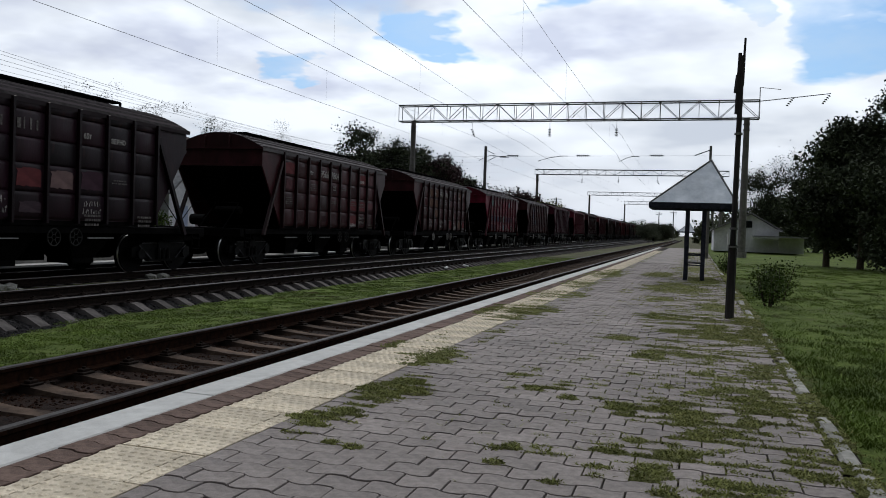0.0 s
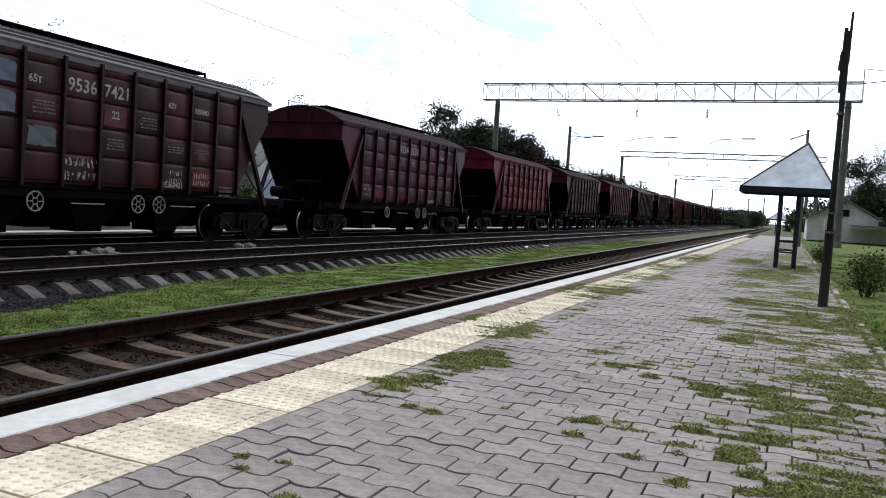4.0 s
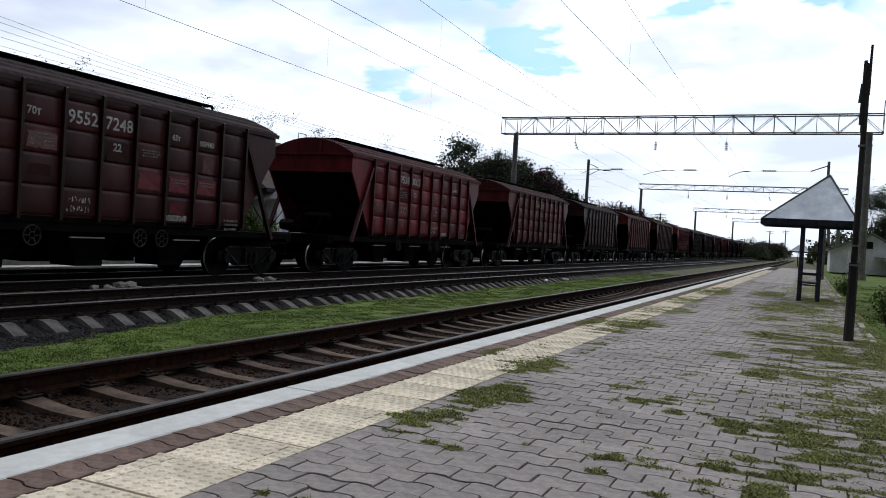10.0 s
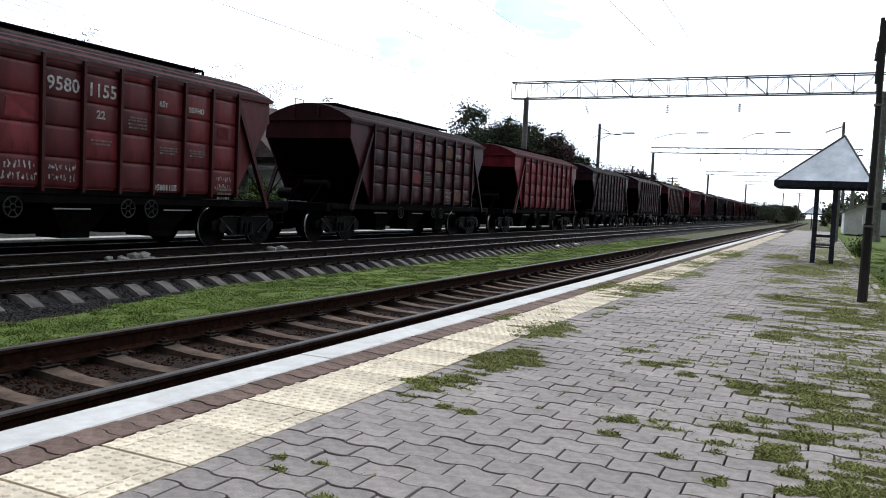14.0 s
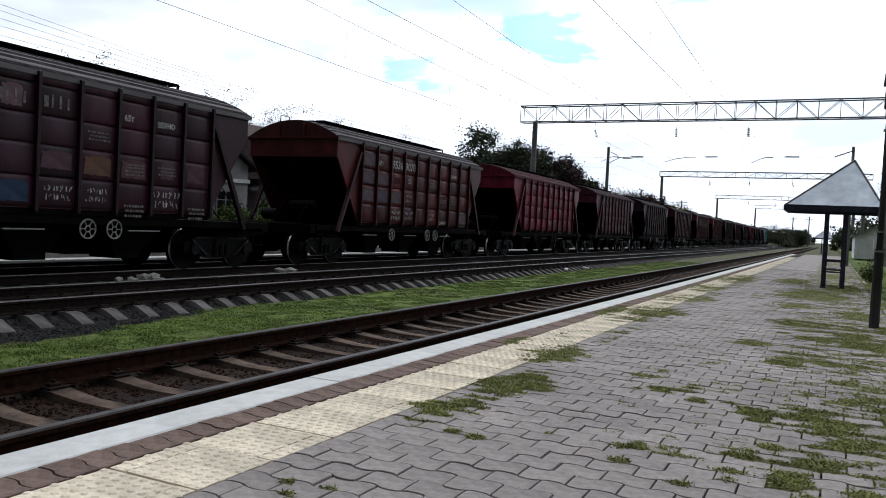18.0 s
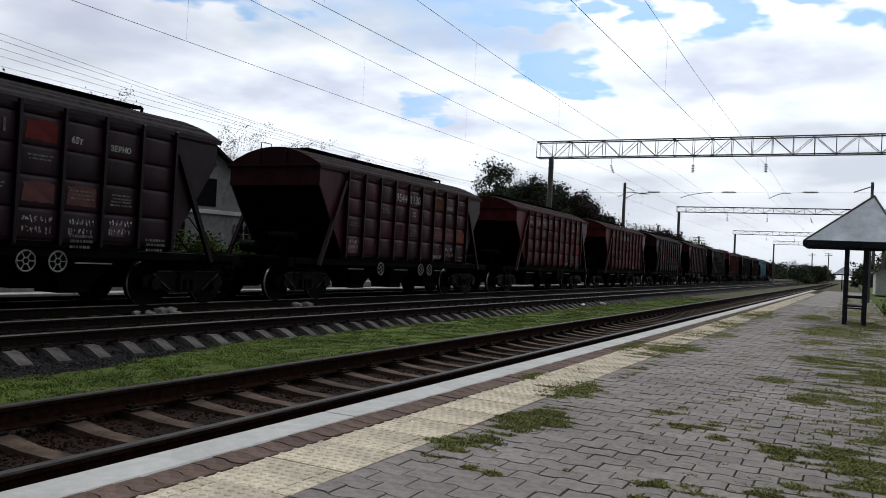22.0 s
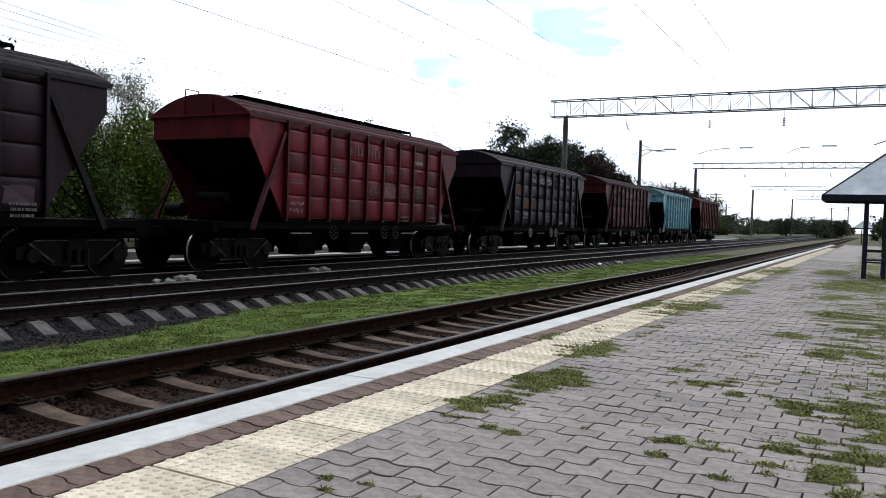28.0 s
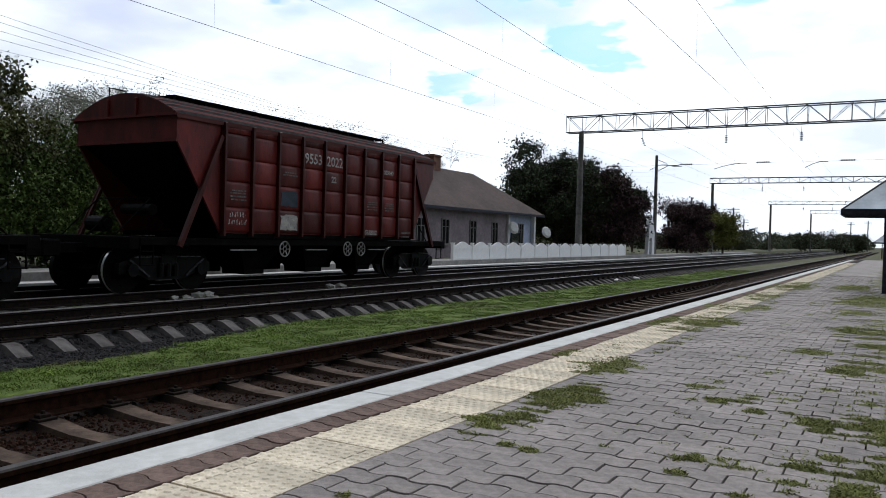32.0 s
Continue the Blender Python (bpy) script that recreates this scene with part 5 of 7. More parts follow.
for z in (1.02, 1.28, 2.62):
    b = bmesh.new()
    disc(b, (0, 0, z), (0, 0, 1), 0.058 if z > 1.1 else 0.08, 0.03, 10)
    part("band", b, GALV, t)
b = bmesh.new()
box(b, -0.075, -0.06, -0.05, 0.05, 0.98, 1.2)
part("notice", b, FRAMEWHITE, t, "small white notice plate")

# ---- overhead line gantries, masts and wires ----


def gantry(y, x0, x1, z0, z1, masts, label, ins):
    t = thing("overhead_gantry", label, "gantry", pose(0, y, 0))
    for yy in (-0.35, 0.35):
        for z in (z0, z1):
            b = bmesh.new()
            bar(b, (x0, yy, z), (x1, yy, z), 0.075)
            part("chord", b, GALV, t)
    n = int((x1 - x0) / 1.15)
    for yy in (-0.35, 0.35):
        for i in range(n + 1):
            x = x0 + (x1 - x0) * i / n
            b = bmesh.new()
            bar(b, (x, yy, z0), (x, yy, z1), 0.036)
            if i < n:
                xn = x0 + (x1 - x0) * (i + 1) / n
                up = (i % 2 == 0) if i < n / 2 else (i % 2 == 1)
                bar(b, (x, yy, z1 if up else z0), (xn, yy, z0 if up else z1), 0.034)
            part("truss_web", b, GALV, t)
    for i in range(0, n + 1, 2):
        x = x0 + (x1 - x0) * i / n
        for z in (z0, z1):
            b = bmesh.new()
            bar(b, (x, -0.35, z), (x, 0.35, z), 0.05)
            part("cross_tie", b, GALV, t)
    for x in masts:
        b = bmesh.new()
        bar(b, (x, 0, -0.3), (x, 0, z0), 0.50, 0.34, segs=14)
        part("mast", b, MAST, t)
        b = bmesh.new()
        disc(b, (x, 0, 0.0), (0, 0, 1), 0.32, 0.5, 12)
        part("footing", b, CONCRETE, t)
        for z in (z0 - 0.35, z0 - 0.7):
            b = bmesh.new()
            disc(b, (x, 0, z), (0, 0, 1), 0.21, 0.07, 14)
            part("band", b, GALV, t)
    for x, lean in ins:
        b = bmesh.new()
        bar(b, (x, 0, z0), (x, 0, z0 - 0.55), 0.03, segs=5)
        for k in range(5):
            disc(b, (x + lean * k * 0.04, 0, z0 - 0.58 - k * 0.11), (lean * 0.3, 0, 1), 0.125, 0.06, 10, 0.05)
        part("insulator_string", b, INSUL, t)
    return t


gantry_one = gantry(53.0, -20.25, 3.5, 8.57, 9.68, (-19.25, 2.8), "lattice steel gantry on concrete masts over the tracks", ((-14.95, 1), (-9.55, 0), (-5.15, 0)))
b = bmesh.new()
bar(b, (3.5, 0, 9.6), (3.5, 0, 10.5), 0.05)
bar(b, (3.5, 0, 9.65), (7.5, 0, 10.05), 0.045)
bar(b, (3.5, 0, 10.5), (4.7, 0, 10.35), 0.03)
feeder = part("feeder_arm", b, GALV, gantry_one, "thin steel feeder arm")
for x in (5.4, 7.4):
    b = bmesh.new()
    for k in range(5):
        disc(b, (x - 0.08 * k, 0, 9.55 + 0.05 * x - 0.11 * k), (0.4, 0, 1), 0.10, 0.06, 8, 0.05)
    part("insulator_string", b, INSUL, feeder)
gantry(107.7, -21.2, 3.8, 8.9, 9.58, (-20.9, 3.0), "lattice steel gantry farther down the line", ((-14.8, 0), (-10.0, 0), (-5.0, 1)))
gantry(160.0, -20.8, 3.8, 8.65, 9.3, (-20.4, 3.0), "distant lattice steel gantry over the tracks", ((-14.8, 0), (-10.0, 0), (-5.0, 0)))
gantry(215.0, -18.3, 3.8, 9.0, 9.8, (-18.1, 3.0), "distant lattice steel gantry over the tracks", ())


# cross-span rope under the first gantry, with its insulators and steady arms
t = thing("cross_span", "steel cross-span rope with insulators and steady arms below the gantry", "overhead line", pose(0, 53.0, 0))
b = bmesh.new()
bar(b, (-19.2, 0, 6.12), (2.8, 0, 6.28), 0.012, segs=5)
part("rope", b, WIRE, t)
for x in (-16.9, -12.0, -7.28, -2.56):
    b = bmesh.new()
    for k in range(6):
        disc(b, (x - 0.32 + 0.13 * k, 0, 6.18 + 0.006 * x + 0.1), (1, 0, 0), 0.075, 0.07, 8, 0.05)
    bar(b, (x - 0.45, 0, 6.28 + 0.006 * x), (x + 0.45, 0, 6.28 + 0.006 * x), 0.03, segs=5)
    part("insulator_string", b, INSUL, t)
for x, dx in ((-13.4, -1.0), (-8.45, -1.8), (-3.84, -1.05)):
    b = bmesh.new()
    bar(b, (x + 0.2, 0, 6.2), (x - 0.25, 0, 6.2), 0.05, segs=5)
    bar(b, (x - 0.25, 0, 6.2), (x + dx * 0.6, 0, 6.08), 0.045, segs=5)
    bar(b, (x + dx * 0.6, 0, 6.08), (x + dx, 0, 5.86), 0.04, segs=5)
    part("steady_arm", b, GALV, t)

# dwarf signal between the tracks far down the line
t = thing("dwarf_signal", "small dark dwarf signal on a pale base", "signal", pose(-7.3, 150.0, -0.4))
b = bmesh.new()
box(b, -0.16, 0.16, -0.16, 0.16, 0, 0.45, 0.03)
part("base", b, KERB, t, "pale concrete base")
b = bmesh.new()
box(b, -0.14, 0.14, -0.12, 0.12, 0.45, 0.98, 0.04)
part("head", b, BLACK, t)


def line_mast(x, y, h, arm, label):
    t = thing("line_mast", label, "mast", pose(x, y, 0))
    b = bmesh.new()
    bar(b, (0, 0, -0.3), (0, 0, h), 0.42, 0.26, segs=12)
    part("mast", b, MAST, t)
    if arm:
        b = bmesh.new()
        bar(b, (0, 0, h - 0.35), (arm * 0.75, 0, h - 0.75), 0.06)
        bar(b, (0, 0, h - 1.5), (arm, 0, h - 0.9), 0.05)
        bar(b, (arm * 0.55, 0, h - 0.9), (arm * 1.9, 0, h - 1.05), 0.05)
        part("cantilever", b, GALV, t)
        b = bmesh.new()
        for k in range(6):
            disc(b, (arm * (1.2 + 0.09 * k), 0, h - 0.98), (1, 0, 0), 0.09, 0.07, 8)
        part("insulator_string", b, INSUL, t)
    return t


line_mast(-19.2, 73.0, 9.0, 1.2, "concrete overhead-line mast with a cantilever arm")
line_mast(-22.4, 102.5, 6.8, 0, "plain concrete mast beyond the far platform")
for x, y, h in ((-24.5, 145.0, 7.4), (-29.0, 185.0, 6.7), (3.2, 185.0, 8.8), (-11.2, 260.0, 8.4), (-6.8, 260.0, 8.7), (6.0, 260.0, 8.0)):
    t = line_mast(x, y, h, 0, "distant line pole with crossarms")
    for z in (h - 0.3, h - 0.8):
        b = bmesh.new()
        bar(b, (-1.0, 0, z), (1.0, 0, z), 0.12)
        part("crossarm", b, GALV, t)
# leaning wooden poles in the yard
for x, y, h in ((-25.4, 82.0, 4.9), (-24.6, 84.5, 4.6)):
    t = thing("wooden_pole", "weathered wooden pole in the yard", "pole", pose(x, y, -0.3, 0, 2, 0))
    b = bmesh.new()
    bar(b, (0, 0, 0), (0, 0, h), 0.26, 0.18, segs=8)
    part("shaft", b, BARK, t)
# the second shelter's lamp pole and mast behind the shelter
t = thing("lamp_post", "concrete lamp post behind the shelter", "lamp post", pose(0.62, 44.0, 0))
b = bmesh.new()
bar(b, (0, 0, 0), (0, 0, 5.9), 0.20, 0.13, segs=8)
part("shaft", b, MAST, t)
b = bmesh.new()
bar(b, (0, 0, 5.7), (-0.8, 0, 5.4), 0.05)
part("arm", b, GALV, t)


def wire(name, pts, radius, label):
    """A hanging wire through the given points."""
    b = bmesh.new()
    prev = None
    for p in pts:
        cur = [b.verts.new((p[0] + radius * math.cos(a), p[1], p[2] + radius * math.sin(a))) for a in (0.5, 2.6, 4.7)]
        if prev:
            for i in range(3):
                b.faces.new((prev[i], prev[(i + 1) % 3], cur[(i + 1) % 3], cur[i]))
        prev = cur
    return tagged(part(name, b, WIRE), label, "wire", group="overhead wires")


SPANS = [-56.0, -1.5, 53.0, 107.7, 160.0, 215.0]


def sagged(x, highs, sag, jog=0.0):
    pts = []
    for k, (a, c) in enumerate(zip(SPANS, SPANS[1:])):
        for i in range(12):
            u = i / 12
            pts.append((x + jog * (2 * u - 1), a + (c - a) * u, highs[k] * (1 - u) + highs[k + 1] * u - sag * 4 * u * (1 - u)))
    pts.append((x, SPANS[-1], highs[-1]))
    return pts


for x, hc, hm in ((TRAIN_X, 6.1, (8.6, 8.5, 7.45, 7.9, 7.9, 7.9)), (MID_X, 6.55, (8.8, 8.8, 7.5, 7.9, 7.9, 7.9)), (NEAR_X, 6.0, (8.4, 8.4, 7.5, 7.9, 7.9, 7.9))):
    wire("contact_wire", sagged(x, [hc] * 6, 0.06, 0.12), 0.007, "thin copper contact wire over the track")
    wire("messenger_wire", sagged(x, hm, 0.5), 0.007, "sagging messenger wire over the track")
    for k in (1, 2):
        for i in range(1, 7):
            u = i / 7
            y = SPANS[k] + (SPANS[k + 1] - SPANS[k]) * u
            b = bmesh.new()
            bar(b, (x, 0, hc - 0.03), (x, 0, hm[k] * (1 - u) + hm[k + 1] * u - 2.0 * u * (1 - u)), 0.005, segs=3)
            tagged(part("dropper_wire", b, WIRE, m=pose(0, y, 0)), "thin dropper wire between the overhead wires", "wire", group="overhead wires")
for x, z, k in ((-22.0, 6.03, 0.0015), (-21.9, 5.98, 0.0012), (-22.1, 5.92, 0.0010), (-22.0, 5.84, 0.0007), (-22.2, 5.78, 0.0004)):
    wire("feeder_wire", [(x, float(y), z + k * (y - 38) ** 2) for y in range(-16, 93, 6)], 0.006, "slack line wire on the poles behind the tracks")
t = thing("wooden_pole", "weathered wooden pole carrying a house cable", "pole", pose(-20.6, 3.0, -0.2))
b = bmesh.new()
bar(b, (0, 0, 0), (0, 0, 6.6), 0.26, 0.18, segs=8)
part("shaft", b, BARK, t)
wire("service_wire", [(-20.6 - 3.0 * u, 3.0 + 21.4 * u, 6.2 - 1.2 * u - 1.6 * u * (1 - u)) for u in (i / 14 for i in range(15))], 0.012, "slack black service cable from a pole to a house")

# ---- across the tracks: fence, houses ----
PANEL_W = 2.0


def fence_panel_mesh():
    """Precast panel with a scalloped top, three framed fields and balusters."""
    b = bmesh.new()
    n = 16
    top = []
    for i in range(n + 1):
        u = i / n
        top.append((-PANEL_W / 2 + 0.06 + (PANEL_W - 0.12) * u, 0.66 + 0.24 * math.sin(math.pi * u) ** 1.6 + (0.03 if i in (2, 14) else 0)))
    prism(b, [(-PANEL_W / 2 + 0.06, 0.0), (PANEL_W / 2 - 0.06, 0.0), *top[::-1]], "y", -0.03, 0.03)
    box(b, -PANEL_W / 2 + 0.06, PANEL_W / 2 - 0.06, -0.05, 0.05, 0.55, 0.60)
    box(b, -PANEL_W / 2 + 0.06, PANEL_W / 2 - 0.06, -0.05, 0.05, 0.04, 0.12)
    return keep_mesh("panel", b, FENCE)


def fence_post_mesh():
    b = bmesh.new()
    box(b, -0.07, 0.07, -0.07, 0.07, -0.1, 0.80, 0.01)
    box(b, -0.09, 0.09, -0.09, 0.09, 0.80, 0.85, 0.01)
    return keep_mesh("post", b, FENCE)


fence = thing("precast_fence", "white painted precast concrete fence with a scalloped top", "fence", pose(-18.45, 0, -0.06))
fp, fo = fence_panel_mesh(), fence_post_mesh()
for i in range(14):
    part("panel", fp, None, fence, m=pose(0, 34.4 + i * PANEL_W, 0, 0, 0, 90))
for i in range(15):
    part("post", fo, None, fence, m=pose(0, 33.4 + i * PANEL_W, 0))


def window(parent, x, y, z, w, h, face, shade=None):
    """A framed window on a wall; face is the way it looks: +x or -y."""
    turn = pose(x, y, z) if face == "y" else pose(x, y, z, 0, 0, 90)
    b = bmesh.new()
    f = 0.05
    for x0, x1, z0, z1 in ((-w / 2, w / 2, 0, f), (-w / 2, w / 2, h - f, h), (-w / 2, -w / 2 + f, f, h - f), (w / 2 - f, w / 2, f, h - f), (-0.025, 0.025, f, h - f), (-w / 2 + f, -0.025, h * 0.68, h * 0.68 + 0.04), (0.025, w / 2 - f, h * 0.68, h * 0.68 + 0.04)):
        box(b, x0, x1, -0.06, 0.02, z0, z1)
    wdw = part("window", b, FRAMEDULL, parent, m=turn)
    b = bmesh.new()
    box(b, -w / 2 + 0.02, w / 2 - 0.02, -0.015, 0.015, 0.02, h - 0.02)
    part("pane", b, OPENING, wdw)
    b = bmesh.new()
    box(b, -w / 2 - 0.06, w / 2 + 0.06, -0.12, 0.02, -0.05, 0)
    part("sill", b, FRAMEDULL, wdw)


def long_house():
    """Low whitewashed station house with a hipped brown roof."""
    t = thing("station_house", "long low grey-rendered house under a hipped brown roof", "house", pose(-22.2, 0, -0.12))
    y0, y1, w, ze, zr = 28.8, 52.0, 6.4, 2.85, 5.55
    b = bmesh.new()
    box(b, -w, 0, y0, 47.6, -0.3, ze)
    part("wall", b, WALLMAUVE, t)
    b = bmesh.new()
    box(b, -w, -0.15, 47.6, y1, -0.3, ze)
    part("annex_wall", b, WALLBLUE, t, "pale blue rendered wall")
    b = bmesh.new()
    o = 0.55
    a = [b.verts.new(p) for p in ((o, y0 - o, ze), (o, y1 + o, ze), (-w - o, y1 + o, ze), (-w - o, y0 - o, ze), (-w / 2, y0 + 0.2, zr), (-w / 2, y1 - 3.4, zr))]
    for f in ((0, 1, 5, 4), (1, 2, 5), (2, 3, 4, 5), (3, 0, 4), (3, 2, 1, 0)):
        b.faces.new([a[i] for i in f])
    bmesh.ops.recalc_face_normals(b, faces=b.faces)
    part("roof", b, ROOFBROWN, t)
    b = bmesh.new()
    bar(b, (o, y0 - o, ze - 0.06), (o, y1 + o, ze - 0.06), 0.06, 0.16)
    part("fascia", b, DARKBLUE, t)
    b = bmesh.new()
    box(b, -w / 2 - 0.35, -w / 2 + 0.35, 42.6, 43.5, zr - 0.4, zr + 0.75)
    box(b, -w / 2 - 0.42, -w / 2 + 0.42, 42.53, 43.57, zr + 0.62, zr + 0.72)
    part("chimney", b, BRICK, t)
    for y in (33.0, 36.5, 39.2, 42.6, 45.6):
        window(t, 0.02, y, 0.75, 0.85, 1.45, "x")
    window(t, -0.13, 50.0, 0.8, 0.75, 1.4, "x")
    for y in (47.6, 51.9):
        b = bmesh.new()
        box(b, -0.14, 0.12, y - 0.13, y + 0.13, -0.3, ze, 0.01)
        part("pilaster", b, WALLWHITE, t, "white pilaster")
    b = bmesh.new()
    box(b, 0.0, 0.10, 48.1, 49.3, -0.2, 1.55)
    part("gate_panel", b, DARKGLASS, t, "dark sheet-metal door")
    for y, z in ((47.7, 1.9), (53.4, 1.7)):
        b = bmesh.new()
        disc(b, (0.42, y, z), (1, -0.5, 0.35), 0.42, 0.10, 20, 0.30)
        bar(b, (0.1, y, z - 0.2), (0.4, y, z), 0.04)
        part("dish_aerial", b, FRAMEWHITE, t, "white satellite dish")


long_house()


def gable_house(x, y, w, depth, ze, zr, label, wall, roof, turn=0):
    """House whose gable faces the line; x is the gable's face, y its middle."""
    t = thing("house", label, "house", pose(x, y, -0.12, 0, 0, turn))
    b = bmesh.new()
    prism(b, [(-w / 2, -0.3), (w / 2, -0.3), (w / 2, ze), (0, zr), (-w / 2, ze)], "x", -depth, 0)
    part("wall", b, wall, t)
    for s in (-1, 1):
        b = bmesh.new()
        dy, dz = w / 2 + 0.35, (zr - ze) * (w / 2 + 0.35) / (w / 2)
        prism(b, [(0, zr + 0.02), (s * dy, zr - dz + 0.02), (s * dy, zr - dz + 0.14), (0, zr + 0.14)], "x", -depth - 0.2, 0.35)
        part("roof_slope", b, roof, t)
    return t


g = gable_house(-23.6, 24.4, 5.6, 4.2, 3.3, 5.25, "grey rendered house with a dark attic window in its gable", WALLGREY, ROOFDARK, turn=-16)
b = bmesh.new()
box(b, -0.02, 0.10, -2.85, 2.85, 2.55, 2.72, 0.01)
part("string_course", b, FRAMEWHITE, g, "pale ledge across the gable")
b = bmesh.new()
box(b, -0.1, 0.03, -0.55, 0.35, 2.85, 4.0)
part("attic_window", b, OPENING, g)
window(g, 0.03, -1.4, 0.9, 0.9, 1.3, "x")
window(g, 0.03, 1.7, 0.9, 0.9, 1.3, "x")
p = gable_house(-21.4, 29.7, 1.9, 2.2, 2.55, 3.3, "small white and pale blue porch with a low gable", WALLWHITE, ROOFGREY)
b = bmesh.new()
box(b, -0.05, 0.03, -0.45, 0.35, -0.2, 1.85)
part("porch_door", b, WALLBLUE, p, "pale blue panelled door")
b = bmesh.new()
box(b, -2.0, -0.2, 0.96, 1.0, 0.0, 2.4)
part("side_cladding", b, WALLBLUE, p, "pale blue boarded side")

# white ruin gable beyond the fence, and the white shed on the platform side
t = thing("ruined_gable", "whitewashed ruined gable wall", "ruin", pose(-18.9, 71.0, -0.1))
b = bmesh.new()
prism(b, [(-1.2, 0), (-0.7, 0), (-0.7, 1.5), (0.1, 1.5), (0.1, 0), (1.0, 0), (1.0, 1.9), (0.4, 3.0), (0.0, 3.6), (-0.8, 2.7)], "x", -0.3, 0)
part("wall", b, WALLWHITE, t)
t = thing("white_shed", "white rendered shed with a grey gable roof", "shed", pose(4.1, 70.0, 0))
b = bmesh.new()
prism(b, [(-2.6, 0), (2.4, 0), (2.4, 1.85), (0.25, 3.1), (-2.6, 1.75)], "y", 0, 9)
part("wall", b, WALLWHITE, t)
for a, c in (((-2.8, 1.70), (0.25, 3.16)), ((0.25, 3.16), (2.7, 1.75))):
    b = bmesh.new()
    prism(b, [a, c, (c[0], c[1] + 0.1), (a[0], a[1] + 0.1)], "y", -0.3, 9.2)
    part("roof_slope", b, ROOFGREY, t)
b = bmesh.new()
box(b, -0.25, 0.35, -0.04, 0.05, 2.0, 2.55)
part("attic_window", b, DARKGLASS, t)
b = bmesh.new()
box(b, 0.4, 4.4, -2.0, -0.1, 1.25, 1.37)
part("lean_to_roof", b, ROOFGREY, t)
b = bmesh.new()
box(b, 2.4, 4.3, -0.2, 6, 0, 1.25)
part("lean_to_wall", b, WALLWHITE, t)

# ---- trees ----


def leaf_cloud(name, clumps, size, leaf, parent, seed):
    """Leaves as small folded quads, scattered round clump centres of (centre, radius, count)."""
    g = np.random.RandomState(seed)
    c = np.repeat(np.array([p[0] for p in clumps], dtype=float), [p[2] for p in clumps], axis=0)
    rad = np.repeat(np.array([p[1] for p in clumps]), [p[2] for p in clumps])
    n = len(c)
    p = c + g.normal(size=(n, 3)) * rad[:, None] * (1, 1, 0.8)
    p[:, 2] = np.maximum(p[:, 2], 0.03)
    u = g.normal(size=(n, 3))
    u /= np.linalg.norm(u, axis=1)[:, None]
    v = np.cross(u, g.normal(size=(n, 3)))
    v /= np.linalg.norm(v, axis=1)[:, None]
    s = size * g.uniform(0.5, 1.35, n)[:, None]
    co = np.stack((p - u * s * 0.6, p + v * s * 0.33, p + u * s * 0.6, p - v * s * 0.33), axis=1).reshape(-1, 3)
    me = bpy.data.meshes.new(name)
    me.vertices.add(4 * n)
    me.vertices.foreach_set("co", co.astype(np.float32).ravel())
    me.loops.add(4 * n)
    me.loops.foreach_set("vertex_index", np.arange(4 * n, dtype=np.int32))
    me.polygons.add(n)
    me.polygons.foreach_set("loop_start", np.arange(0, 4 * n, 4, dtype=np.int32))
    me.update(calc_edges=True)
    me.materials.append(leaf)
    return tagged(part(name, me, None, parent), kind="stuff")


def tree(x, y, h, spread, leaf, label, seed, z0=-0.15, clumps=60, per=42, size=0.16, low=0.25, trunk=0.16, loose=0.6, lean=0.0):
    """Tapered trunk, forked limbs and a crown of leaf clumps round the limb ends."""
    r = random.Random(seed)
    t = thing("tree", label, "tree", pose(x, y, z0))
    b = bmesh.new()
    tips = []
    bar(b, (0, 0, 0), (lean * h * 0.2, 0, h * 0.38), trunk * 2, trunk * 1.3, segs=8)
    base = Vector((lean * h * 0.2, 0, h * 0.38))
    for k in range(9):
        a = k * 2.4 + r.uniform(-0.4, 0.4)
        start = Vector((0, 0, 0)).lerp(base, r.uniform(0.55, 1.0))
        u = r.uniform(0.35, 1.0)
        end = Vector((spread * 0.75 * u * math.cos(a), spread * 0.75 * u * math.sin(a), h * r.uniform(low + 0.15, 0.92)))
        midp = start.lerp(end, 0.5) + Vector((0, 0, 0.06 * h))
        bar(b, start, midp, trunk * 1.0, trunk * 0.6, segs=6)
        bar(b, midp, end, trunk * 0.6, trunk * 0.2, segs=5)
        tips += [end, midp]
        for _ in range(3):
            tw = end + Vector((r.gauss(0, 1), r.gauss(0, 1), r.gauss(0.4, 0.7))) * spread * 0.22
            bar(b, midp.lerp(end, r.uniform(0.3, 1)), tw, trunk * 0.22, trunk * 0.08, segs=4)
            tips.append(tw)
    part("trunk", b, BARK, t)
    pts = []
    for c in range(clumps):
        tip = r.choice(tips)
        cc = tip + Vector((r.gauss(0, 1), r.gauss(0, 1), r.gauss(0, 0.8))) * spread * 0.20
        if cc.z < h * low * r.uniform(0.5, 1.2):
            cc.z = h * low * r.uniform(0.9, 1.6)
        rad = spread * r.uniform(0.10, 0.22)
        pts.append((tuple(cc), rad * loose, per))
    leaf_cloud("crown", pts, size, leaf, t, seed)
    return t


